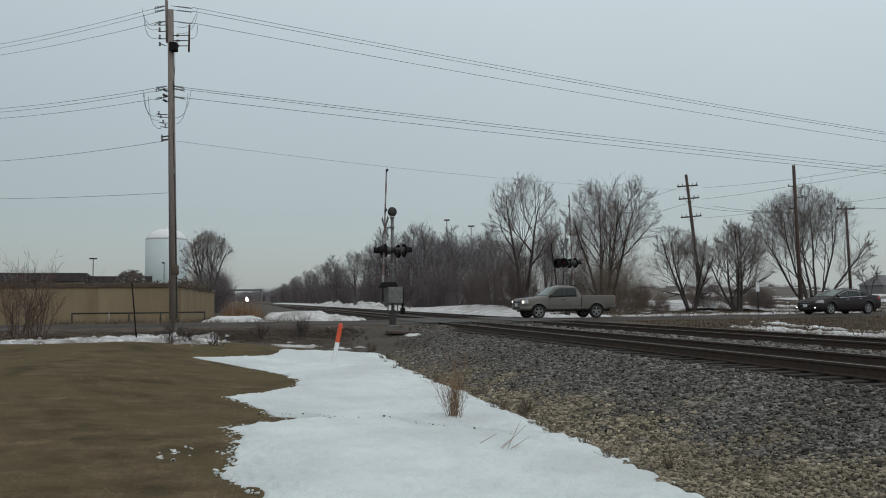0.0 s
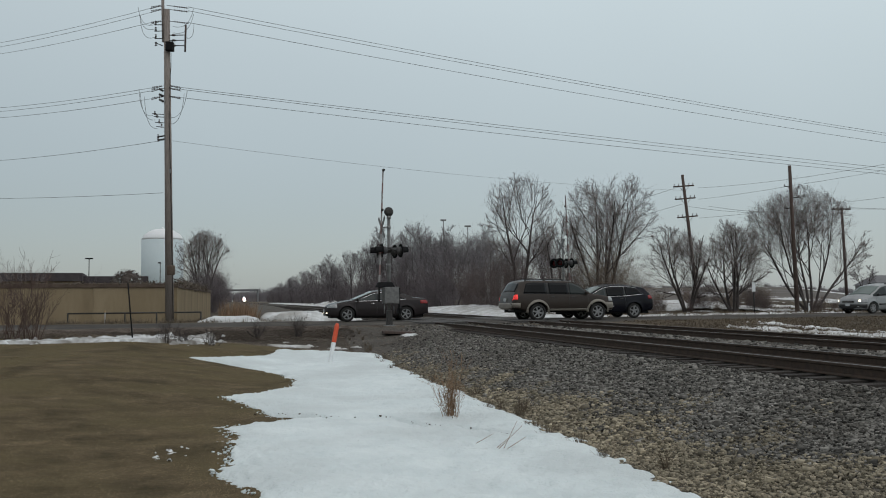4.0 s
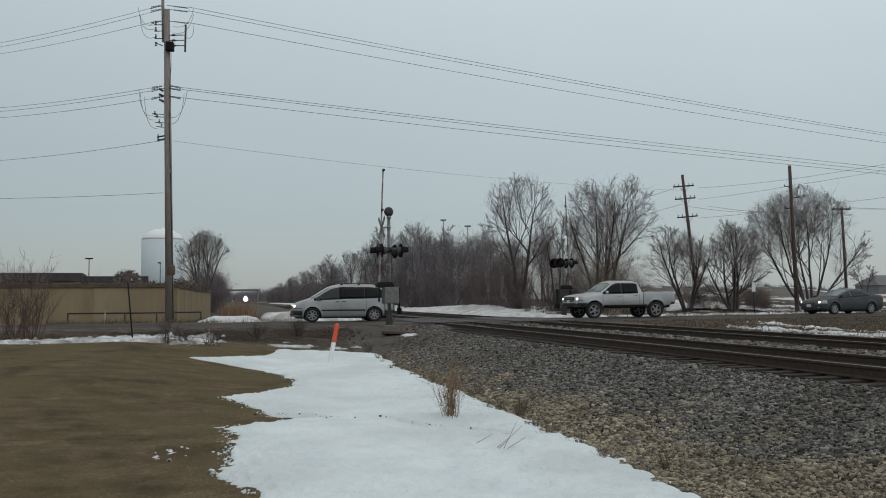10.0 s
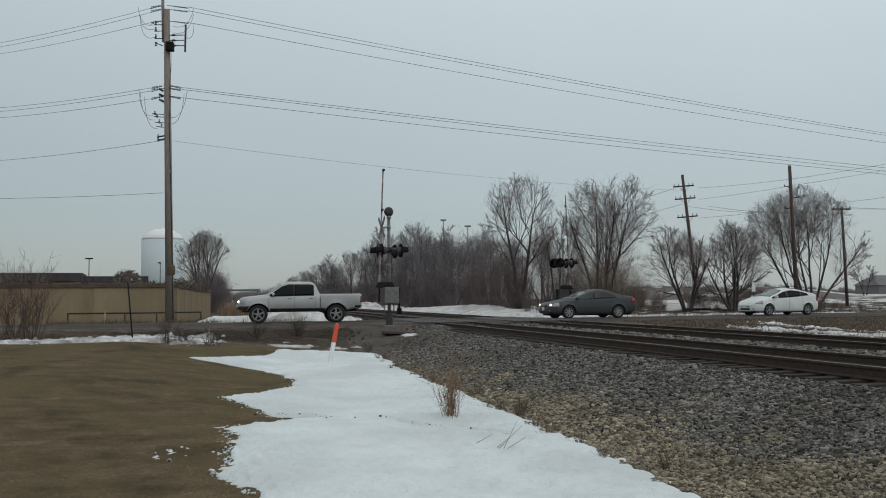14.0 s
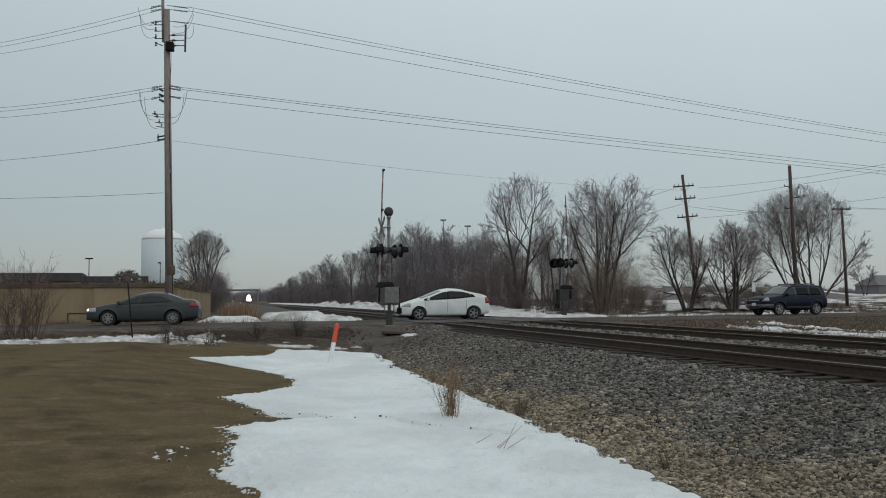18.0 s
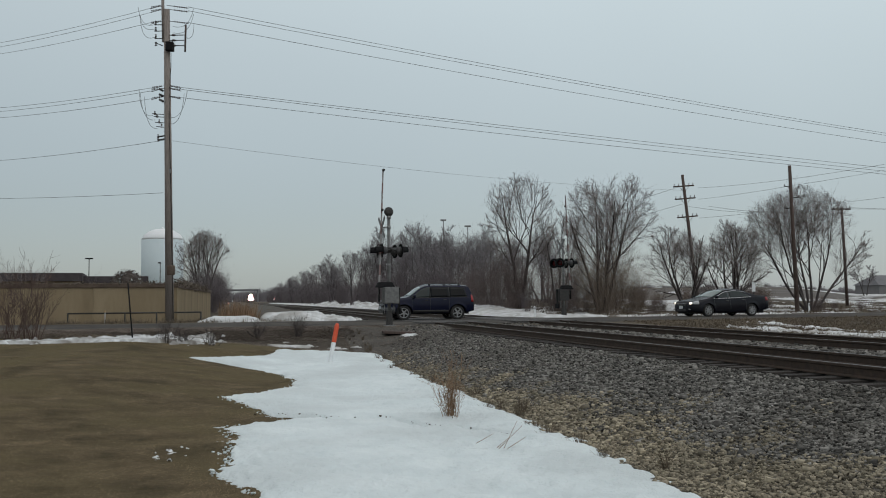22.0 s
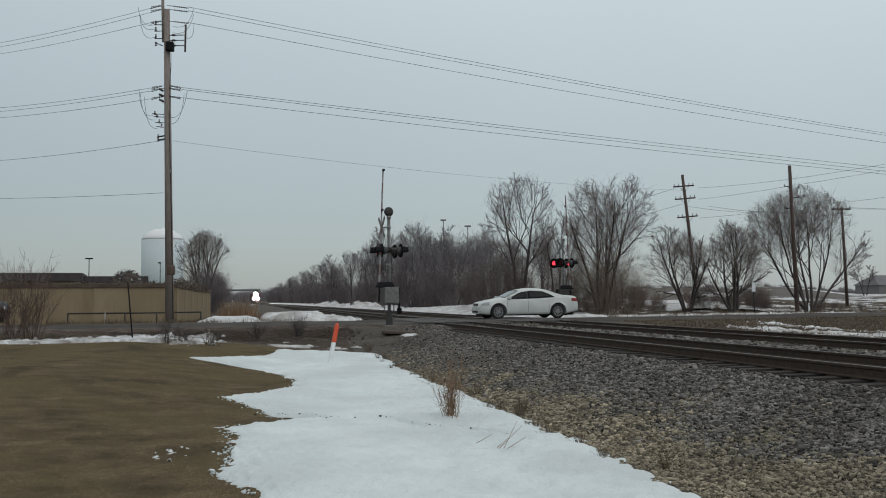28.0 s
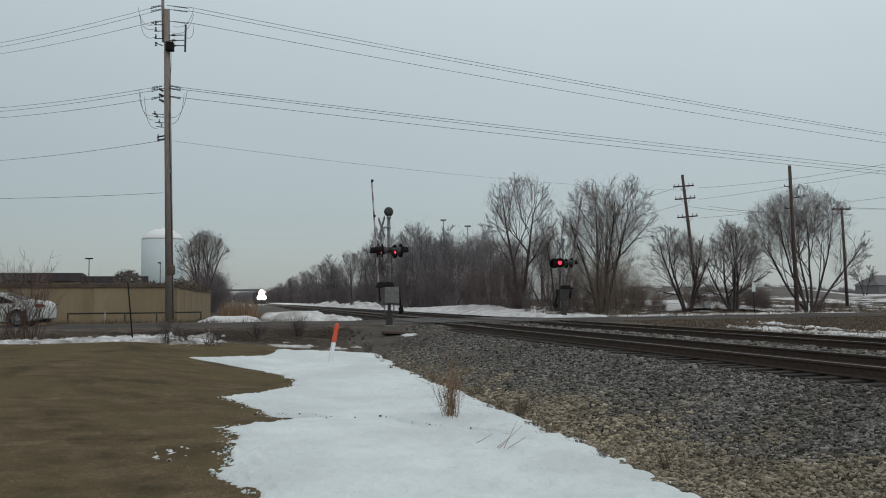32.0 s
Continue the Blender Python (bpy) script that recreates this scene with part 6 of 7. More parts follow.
    xs |= {round(rear + ta - ta * math.sin(a), 4) for a in np.linspace(0, math.pi / 2, 13)}
    for ax in (-wb / 2, wb / 2):
        xs |= {round(ax + q, 4) for q in (R * np.cos(np.linspace(0, math.pi, 19))).tolist()} | {round(ax + R + 0.03, 4), round(ax - R - 0.03, 4), round(ax + R + 0.001, 4), round(ax - R - 0.001, 4)}
    if bed:
        xs |= {bed[0] + 0.012, bed[0], bed[1], bed[1] - 0.012}
    xs = sorted(x for x in xs if rear <= x <= front)
    bm = bmesh.new()
    grid = []
    for x in xs:
        half = sec(x)
        if bed:    # the same number of points in every ring
            n = 38
            t = np.linspace(0, 1, len(half))
            half = list(zip(np.interp(np.linspace(0, 1, n), t, [p[0] for p in half]).tolist(), np.interp(np.linspace(0, 1, n), t, [p[1] for p in half]).tolist()))
        grid.append([bm.verts.new((x, y, z)) for y, z in half] + [bm.verts.new((x, -y, z)) for y, z in half[-2:0:-1]])
    m = len(grid[0])
    for a, b in zip(grid, grid[1:]):
        for j in range(m):
            f = bm.faces.new((a[j], b[j], b[(j + 1) % m], a[(j + 1) % m]))
            f.smooth = True
    bm.faces.new(grid[0])
    bm.faces.new(grid[-1][::-1])
    bmesh.ops.recalc_face_normals(bm, faces=bm.faces[:])
    part("body", bm, col, car).data.set_sharp_from_angle(angle=0.75)
    part("underbody", box((front + rear) / 2, 0, (sill - 0.04 + r * 2.15) / 2, front - rear - 0.45, W - 0.58, r * 2.15 - sill + 0.04, 0.02), M["well"], car, "dark underbody")

    def skin(name, fn, nu, nv, material, lab="", thick=0.004):
        b = bmesh.new()
        g = [[b.verts.new(fn(i / nu, j / nv)) for j in range(nv + 1)] for i in range(nu + 1)]
        for i in range(nu):
            for j in range(nv):
                q = b.faces.new((g[i][j], g[i + 1][j], g[i + 1][j + 1], g[i][j + 1]))
                q.smooth = True
        bmesh.ops.recalc_face_normals(b, faces=b.faces[:])
        bmesh.ops.solidify(b, geom=b.faces[:], thickness=thick)
        return part(name, b, material, car, lab)

    def edge_z(x):
        """Where the side glass ends below the roof."""
        zt, bl = top_f(x), min(belt_f(x), top_f(x) - 0.045)
        return zt - min(0.10, 0.35 * (zt - bl))

    def strip(name, x0, x1, z0, z1, s, material, lab="", out=0.006, nu=6, nv=4, lean=0.0):
        """A patch on one side; z0 and z1 are heights or functions of x."""
        def fn(u, v):
            x = x0 + (x1 - x0) * u
            a, b = (z0(x) if callable(z0) else z0), (z1(x) if callable(z1) else z1)
            x += lean * v
            z = a + (b - a) * v
            return (x, s * (side_y(x, z) + out), z)
        return skin(name, fn, nu, nv, material, lab)

    def wrap(name, end, length, z0, z1, material, lab="", out=0.010):
        """A band round the front (end = 1) or rear (end = -1) of the shell."""
        tip = front if end > 0 else rear
        span_a = na if end > 0 else ta

        def fn(u, v):
            q = 2 * u - 1
            z = z0 + (z1 - z0) * v
            a = min(1.0, (1 - abs(q)) / 0.72)
            reach = length * (1 - math.sin(a * math.pi / 2)) if length <= span_a else length * (1 - a) ** 1.5
            x = tip - end * reach
            y = side_y(x, z)
            if a >= 1.0:
                y *= abs(q) / 0.28
            return (x + end * out * (0.3 + 0.7 * a), math.copysign(1, q) * (y + out * (1 - 0.5 * a)) if abs(q) > 1e-6 else 0.0, z)
        return skin(name, fn, 28, 3, material, lab)

    # glass
    xc, xh, rh, rc = P["screens"]

    def screen(x0, x1, inset):
        def fn(u, v):
            x = x0 + (x1 - x0) * v
            zt, w = top_f(x), plan_w(x)
            bl = min(belt_f(x), zt - 0.045)
            k = min(1.0, max(0.0, (zt - bl - 0.05) / (full - 0.05)))
            y = (w * (0.90 - (0.90 - P.get("roofw", 0.73)) * k) - inset) * (2 * u - 1)
            return (x + (0.006 if x0 > 0 else -0.006), y, over_z(x, y) + 0.008)
        return fn

    skin("windscreen", screen(xc, xh, 0.06), 10, 8, SCREEN)
    if P.get("rear_glass", True):
        skin("rear_window", screen(rc, rh, 0.09), 10, 8, GLASS)
    glass = P.get("glass", (GLASS, GLASS, GLASS))
    belt_line = lambda x: min(belt_f(x), top_f(x) - 0.045) + 0.035
    for s in (1, -1):
        for i, (x0, x1) in enumerate(P["windows"]):
            lean = P.get("slant", 0.0) if i == len(P["windows"]) - 1 else 0.0

            def side(u, v, s=s, x0=x0, x1=x1, lean=lean):
                x = x0 + (x1 - x0) * u
                z = belt_line(x) + (edge_z(x) - 0.01 - belt_line(x)) * v
                x += lean * v * (1 - u)
                z = min(z, edge_z(x) - 0.01)
                return (x, s * (side_y(x, z) + 0.007), z)
            skin("side_window", side, 10, 5, glass[min(i, 2)])
        for (x0, _), (_, x3) in zip(P["windows"], P["windows"][1:]):
            strip("pillar", x3, x0, belt_line, lambda x: edge_z(x) - 0.012, s, M["trim"], out=0.005, nu=1, nv=5)
        bx0, bx1 = P["windows"][-1][0], P["windows"][0][1]
        strip("belt_strip", bx0, bx1, lambda x: belt_line(x) - 0.022, lambda x: belt_line(x) + 0.002, s, M[P.get("strip", "trim")], out=0.009, nu=12, nv=1)
        if P.get("strip") == "chrome":
            strip("window_trim", bx0 + P.get("slant", 0.0), bx1 - 0.25, lambda x: edge_z(x) - 0.016, lambda x: edge_z(x) + 0.006, s, M["chrome"], "bright window trim", out=0.009, nu=14, nv=1)
        for dx in P["seams"]:
            strip("door_seam", dx - 0.006, dx + 0.006, max(sill + 0.06, arch(dx) + 0.02), lambda x: belt_line(x) - 0.03, s, M["trim"], out=0.003, nu=1, nv=7, lean=P.get("seam_lean", 0.0))
        for dx in P["handles"]:
            hz = belt_f(dx) - 0.10
            part("door_handle", box(dx, s * (side_y(dx, hz) + 0.012), hz, 0.17, 0.035, 0.035, 0.010), M[P.get("handle_mat", "trim")], car)
        mx = P["mirror_x"]
        mz = belt_f(mx) + 0.10
        part("mirror", box(mx, s * (side_y(mx, belt_f(mx)) + 0.10), mz, 0.12, 0.21, 0.15, 0.045), P.get("mirror_mat", col), car)
        # lamps on the corners
        z0, z1, reach = P["lamp"]

        def head(u, v, s=s):
            a = 0.20 + 0.72 * u
            x = front - reach * (1 - math.sin(a * math.pi / 2))
            z = z0 + (z1 - z0) * v + 0.10 * (1 - u) * (v - 0.25) * P.get("lamp_rise", 0.6)
            z = min(z, over_z(x, 0.8 * plan_w(x)) - 0.01)
            return (x + 0.004, s * (side_y(x, z) + 0.006), z)
        lens = skin("headlight", head, 8, 4, M["lamp_off"], "clear headlight", 0.008)
        if P.get("lights"):
            c = Vector(head(0.62, 0.5))
            part("headlight_bulb", lathe([(0.01, -0.02), (0.055, -0.015), (0.068, 0.0), (0.055, 0.018), (0.02, 0.028)], 14, "X", Matrix.Translation(c) @ Matrix.Rotation(s * radians(38), 4, "Z")), M["lamp_on"], lens, "lit headlight bulb")
        fxw = plan_w(front - 0.03)
        part("fog_lamp", box(front - 0.03, s * (fxw + 0.03), sill + 0.20, 0.06, 0.085, 0.055, 0.018), M["lamp_on"] if P.get("fogs") else M["lamp_off"], car)
        t0, t1, treach = P["taillamp"]

        def rear_lamp(u, v, s=s):
            a = 0.10 + 0.75 * u
            x = rear + treach * (1 - math.sin(a * math.pi / 2))
            z = t0 + (t1 - t0) * v
            z = min(z, over_z(x, 0.8 * plan_w(x)) - 0.012)
            return (x - 0.004, s * (side_y(x, z) + 0.006), z)
        skin("taillight", rear_lamp, 7, 4, M["brake"] if P.get("brakes") else M["tail"], "red tail light", 0.008)
        if P.get("flares"):
            for ax in (-wb / 2, wb / 2):
                def flare(u, v, s=s, ax=ax):
                    a = math.pi * (-0.02 + 1.04 * u)
                    rr = R * (0.99 + 0.24 * v)
                    x, z = ax + rr * math.cos(a), r + rr * math.sin(a)
                    x = min(max(x, rear + 0.02), front - 0.02)
                    return (x, s * (side_y(x, max(z, sill + 0.05)) + 0.034 * (1 - v) + 0.006), z)
                skin("wheel_flare", flare, 20, 3, P["flares"], "beige wheel-arch flare", 0.012)
        if P.get("cladding"):
            strip("rocker", -wb / 2 + R * 1.03, wb / 2 - R * 1.03, sill + 0.015, sill + P.get("clad_h", 0.16), s, P["cladding"], out=0.012, nu=8, nv=3)
        if P.get("moulding"):
            strip("side_moulding", -wb / 2 + R * 1.08, wb / 2 - R * 1.05, sill + 0.30, sill + 0.365, s, P["moulding"], out=0.014, nu=8, nv=2)
        if P.get("rack"):
            ry, x0, x1 = hw * 0.60, P["rack"][0], P["rack"][1]
            part("roof_rail", polyline_tube([(x, s * ry, over_z(x, ry) + 0.065) for x in np.linspace(x0, x1, 7).tolist()], 0.02, 7), M["trim"], car, "black roof rail")
            for x in (x0 - 0.04, (x0 + x1) / 2, x1 + 0.04):
                part("rail_foot", box(x, s * ry, over_z(x, ry) + 0.035, 0.10, 0.04, 0.08, 0.008), M["trim"], car)
    if P.get("rack"):
        for x in (P["rack"][0] - 0.35, P["rack"][1] + 0.35):
            ry = hw * 0.60
            part("roof_crossbar", tube((x, -ry, over_z(x, ry) + 0.075), (x, ry, over_z(x, ry) + 0.075), 0.018), M["trim"], car)
    # front and rear ends
    gz, gh, gw = P["grille"]
    fw = plan_w(front)
    part("grille", box(front - 0.02, 0, gz, 0.07, 2 * fw * gw, gh, 0.025), M["trim"], car, "dark grille")
    for k in (-0.25, 0.25):
        part("grille_bar", box(front + 0.016, 0, gz + k * gh, 0.012, 2 * fw * gw * 0.92, 0.018, 0.005), M["chrome"], car)
    if P.get("bumper"):
        wrap("front_bumper", 1, P.get("wrap", na * 0.9), sill + 0.05, sill + P.get("bump_h", 0.30), P["bumper"])
    part("air_intake", box(front - 0.01, 0, sill + 0.16, 0.06, 2 * fw * 0.8, 0.10, 0.015), M["trim"], car)
    part("number_plate", box(front + 0.028, 0, sill + 0.30, 0.012, 0.31, 0.15, 0.004), M["plate"], car, "plain pale number plate")
    if P.get("rbumper"):
        wrap("rear_bumper", -1, ta * 0.95, sill + 0.10, sill + P.get("bump_h", 0.30), P["rbumper"])
    part("number_plate", box(rear - 0.006, 0, P["taillamp"][0] - 0.02, 0.016, 0.31, 0.15, 0.004), M["plate"], car, "plain pale number plate")
    part("exhaust", tube((rear - 0.04, -hw * 0.55, sill + 0.08), (rear + 0.35, -hw * 0.55, sill + 0.08), 0.03), M["galv"], car)
    if bed:
        part("tailgate", box(rear + 0.045, 0, (P["bed_floor"] + top_f(rear + 0.3)) / 2, 0.07, W * 0.72, top_f(rear + 0.3) - P["bed_floor"] - 0.02, 0.015), col, car)
        for s in (1, -1):
            strip("bed_gap", bed[0] + 0.02, bed[0] + 0.05, sill + 0.10, lambda x: min(belt_f(x), top_f(x)) - 0.03, s, M["well"], "dark gap between cab and bed", out=0.004, nu=1, nv=6)
    wheels = []
    ty = hw - P.get("tw", 0.21) / 2 - 0.02
    for ax in (wb / 2, -wb / 2):
        for s in (1, -1):
            w = make_wheel(r, P.get("tw", 0.21), P.get("spokes", 6), car)
            w.location = (ax, s * ty, r)
            wheels.append(w)
    return car, wheels


SEDAN = dict(sill=0.20, r=0.33, seams=(1.02, 0.0, -1.0), handles=(0.18, -0.82), roofw=0.72, strip="trim", slant=0.25, name="sedan", category="car", ease=0.13, mirror_x=0.92)


def build_vehicles():
    out = {}
    beige = M["cream"]
    seen = (GLASS_CLEAR, GLASS_CLEAR, GLASS)
    half = (GLASS_CLEAR, GLASS, GLASS)
    out["v1"] = vehicle(dict(name="pickup_truck", category="pickup truck", label="tan extended-cab pickup truck with its headlights on",
        paint=paint("tan_metallic", (0.150, 0.142, 0.128)), wb=3.12, W=1.74, r=0.345, sill=0.38, fo=0.84, ro=1.10, nose=(0.5, 0.66), tail=(0.3, 0.88), ease=0.08,
        top=((2.40, 0.70), (2.37, 0.90), (2.25, 0.98), (1.3, 1.07), (1.12, 1.09), (0.56, 1.56), (0.30, 1.62), (-0.48, 1.61), (-0.62, 1.52), (-0.72, 1.13), (-2.60, 1.13), (-2.66, 1.08)),
        belt=((2.3, 0.88), (1.2, 1.02), (-0.6, 1.06), (-2.6, 1.08)), roofw=0.78, screens=(1.10, 0.56, -0.58, -0.66), windows=((0.12, 1.02), (-0.50, 0.05)), glass=seen,
        seams=(0.98, 0.08), handles=(0.25,), mirror_x=0.88, lamp=(0.74, 0.90, 0.42), taillamp=(0.72, 1.05, 0.16), grille=(0.80, 0.20, 0.85), bed=(-0.76, -2.60), bed_floor=0.72,
        bumper=M["cream"], rbumper=M["galv"], bump_h=0.22, lights=True, spokes=5, cladding=mat("grey_cladding", (0.09, 0.086, 0.08), (0.12, 0.115, 0.105), rough=0.6), mirror_mat=M["trim"]))
    out["v2"] = vehicle(dict(SEDAN, label="dark grey-brown sedan with lit fog lamps and alloy wheels",
        paint=paint("dark_bronze", (0.030, 0.025, 0.026)), wb=2.776, W=1.83, fo=0.97, ro=1.11, r=0.34, glass=seen,
        top=((2.36, 0.50), (2.33, 0.66), (2.20, 0.79), (1.5, 0.94), (1.12, 1.00), (0.18, 1.40), (-0.35, 1.465), (-0.90, 1.41), (-1.85, 1.09), (-2.35, 1.06), (-2.48, 0.95), (-2.50, 0.70)),
        belt=((2.3, 0.68), (1.2, 0.91), (-0.5, 0.96), (-1.8, 1.02), (-2.5, 0.98)), screens=(1.08, 0.20, -0.88, -1.72), windows=((0.03, 1.00), (-0.92, -0.03), (-1.38, -0.97)),
        lamp=(0.66, 0.78, 0.72), taillamp=(0.82, 0.98, 0.50), grille=(0.62, 0.16, 0.8), fogs=True, strip="chrome", handle_mat="chrome", spokes=5))
    out["v3"] = vehicle(dict(SEDAN, name="crossover_suv", label="dark blue-black crossover with chrome window trim",
        paint=paint("midnight_blue", (0.006, 0.0065, 0.011)), wb=2.875, W=1.93, r=0.375, sill=0.26, fo=0.99, ro=1.18,
        top=((2.43, 0.55), (2.40, 0.80), (2.25, 0.96), (1.5, 1.10), (1.2, 1.15), (0.30, 1.62), (-0.25, 1.72), (-1.30, 1.69), (-2.10, 1.58), (-2.42, 1.20), (-2.58, 1.05), (-2.62, 0.65)),
        belt=((2.3, 0.84), (1.2, 1.04), (-1.0, 1.10), (-2.1, 1.20), (-2.6, 1.05)), roofw=0.70, screens=(1.16, 0.32, -2.14, -2.40), windows=((0.15, 1.08), (-0.92, 0.09), (-1.98, -0.98)), slant=0.30, glass=half,
        seams=(1.05, 0.12, -0.95), handles=(0.32, -0.72), mirror_x=0.98, lamp=(0.78, 0.92, 0.70), taillamp=(0.98, 1.16, 0.45), grille=(0.70, 0.22, 0.85), strip="chrome", spokes=5))
    out["v4"] = vehicle(dict(name="minivan", category="minivan", label="silver minivan with dark lower bumpers and black handles",
        paint=paint("silver_metallic", (0.34, 0.352, 0.357), 0.3), wb=2.878, W=1.96, r=0.335, sill=0.22, fo=0.92, ro=1.00, ease=0.13,
        top=((2.36, 0.50), (2.33, 0.72), (2.22, 0.86), (1.75, 1.02), (1.52, 1.08), (0.60, 1.64), (0.15, 1.735), (-1.40, 1.725), (-2.00, 1.66), (-2.30, 1.18), (-2.40, 0.95), (-2.44, 0.55)),
        belt=((2.3, 0.76), (1.5, 0.98), (0.0, 1.05), (-2.2, 1.09)), roofw=0.73, screens=(1.48, 0.62, -2.04, -2.28), windows=((0.22, 1.36), (-0.98, 0.18), (-2.02, -1.02)), slant=0.22, glass=half,
        seams=(1.18, 0.12, -1.06), handles=(0.28, -0.02), mirror_x=1.08, lamp=(0.66, 0.82, 0.75), lamp_rise=1.2, taillamp=(0.88, 1.22, 0.26), grille=(0.70, 0.12, 0.8), bumper=M["trim"], rbumper=M["trim"], bump_h=0.33, spokes=7, moulding=M["trim"], mirror_mat=M["trim"], rack=(0.1, -1.6), lights=True))
    out["v5"] = vehicle(dict(name="pickup_truck", category="pickup truck", label="silver-white crew-cab pickup truck with dark windows",
        paint=paint("silver_white", (0.44, 0.45, 0.455), 0.3), wb=3.526, W=2.02, r=0.42, sill=0.56, fo=0.95, ro=1.20, nose=(0.6, 0.62), tail=(0.35, 0.86), arch=1.22, ease=0.09,
        top=((2.71, 0.70), (2.68, 1.02), (2.55, 1.16), (2.2, 1.22), (1.55, 1.28), (1.38, 1.31), (0.72, 1.80), (0.42, 1.90), (-0.62, 1.89), (-0.84, 1.80), (-1.00, 1.34), (-2.90, 1.34), (-2.98, 1.30)),
        belt=((2.6, 1.08), (1.4, 1.21), (-1.0, 1.25), (-2.9, 1.27)), roofw=0.78, screens=(1.34, 0.74, -0.82, -0.95), windows=((0.20, 1.26), (-0.74, 0.13)),
        seams=(1.30, 0.16, -0.80), handles=(0.36, -0.60), mirror_x=1.10, mirror_mat=M["chrome"], lamp=(0.90, 1.08, 0.50), taillamp=(0.92, 1.24, 0.20), grille=(0.98, 0.24, 0.85), bed=(-1.06, -2.88), bed_floor=0.86,
        bumper=M["trim"], rbumper=M["trim"], bump_h=0.24, lights=True, spokes=5, cladding=M["trim"], clad_h=0.13, handle_mat="silver_paint", tw=0.27))
    out["v6"] = vehicle(dict(SEDAN, label="dark grey-green sedan with smooth rounded sides and headlights on",
        paint=paint("dark_sage", (0.050, 0.055, 0.058)), wb=2.75, W=1.84, fo=0.98, ro=1.08, lights=True, glass=seen,
        top=((2.355, 0.50), (2.32, 0.66), (2.15, 0.79), (1.5, 0.92), (1.08, 0.99), (0.12, 1.39), (-0.42, 1.465), (-1.0, 1.42), (-1.80, 1.13), (-2.28, 1.10), (-2.43, 0.98), (-2.455, 0.70)),
        belt=((2.3, 0.68), (1.2, 0.90), (-0.5, 0.96), (-1.8, 1.04), (-2.4, 1.0)), screens=(1.04, 0.15, -0.98, -1.72), windows=((0.02, 0.96), (-1.42, -0.04)), lamp=(0.62, 0.76, 0.68), taillamp=(0.80, 1.00, 0.42), grille=(0.62, 0.12, 0.7), spokes=7))
    out["v7"] = vehicle(dict(SEDAN, name="hatchback", label="white wedge-shaped hatchback with dark windows",
        paint=paint("pearl_white", (0.74, 0.78, 0.765)), wb=2.70, W=1.745, r=0.315, fo=0.92, ro=0.84, ease=0.16,
        top=((2.27, 0.50), (2.23, 0.64), (2.02, 0.78), (1.5, 0.94), (1.22, 1.02), (0.20, 1.42), (-0.25, 1.49), (-0.80, 1.455), (-1.65, 1.26), (-2.00, 1.17), (-2.13, 1.06), (-2.19, 0.65)),
        belt=((2.2, 0.66), (1.2, 0.91), (-0.5, 0.99), (-1.6, 1.09), (-2.1, 1.05)), screens=(1.18, 0.24, -0.95, -1.90), windows=((0.0, 1.10), (-0.95, -0.06), (-1.45, -1.0)), slant=0.10,
        seams=(1.05, -0.03, -0.98), handles=(0.16, -0.78), lamp=(0.66, 0.80, 0.75), lamp_rise=1.4, taillamp=(0.78, 1.06, 0.30), grille=(0.52, 0.06, 0.7), handle_mat="white", spokes=5))
    out["v8"] = vehicle(dict(name="suv", category="car", label="dark navy boxy sport utility with grey front bumper",
        paint=paint("navy", (0.005, 0.007, 0.024)), wb=2.62, W=1.80, r=0.35, sill=0.32, fo=0.96, ro=0.86, nose=(0.6, 0.58), tail=(0.4, 0.80), ease=0.07,
        top=((2.27, 0.62), (2.24, 0.88), (2.10, 0.99), (1.2, 1.09), (1.04, 1.12), (0.44, 1.58), (0.15, 1.68), (-1.55, 1.68), (-1.92, 1.63), (-2.09, 1.18), (-2.14, 1.0), (-2.17, 0.65)),
        belt=((2.0, 0.90), (1.0, 1.04), (-2.0, 1.08)), roofw=0.76, screens=(1.00, 0.46, -1.94, -2.08), windows=((0.06, 0.94), (-0.88, 0.0), (-1.80, -0.94)), slant=0.12, glass=half,
        seams=(0.92, 0.03, -0.90), handles=(0.20, -0.70), mirror_x=0.82, lamp=(0.80, 0.95, 0.45), taillamp=(0.86, 1.20, 0.22), grille=(0.86, 0.15, 0.85), spokes=5, bumper=mat("grey_bumper", (0.060, 0.063, 0.066), (0.085, 0.088, 0.092), rough=0.5), cladding=M["trim"], rack=(0.05, -1.5)))
    out["v9"] = vehicle(dict(SEDAN, label="black sedan with bright window trim and headlights on",
        paint=paint("gloss_black", (0.009, 0.0095, 0.014)), wb=2.807, W=1.85, fo=1.06, ro=1.20, lights=True, glass=seen,
        top=((2.46, 0.50), (2.43, 0.68), (2.25, 0.82), (1.5, 0.95), (1.16, 1.01), (0.28, 1.41), (-0.28, 1.48), (-0.92, 1.44), (-1.72, 1.14), (-2.42, 1.10), (-2.57, 0.98), (-2.60, 0.70)),
        belt=((2.4, 0.70), (1.2, 0.92), (-0.5, 0.97), (-1.8, 1.04), (-2.5, 1.0)), screens=(1.12, 0.31, -0.90, -1.64), windows=((0.05, 1.05), (-1.36, -0.01)), lamp=(0.68, 0.82, 0.72), taillamp=(0.84, 1.02, 0.36), grille=(0.66, 0.14, 0.8), strip="chrome", spokes=7, handle_mat="trim"))
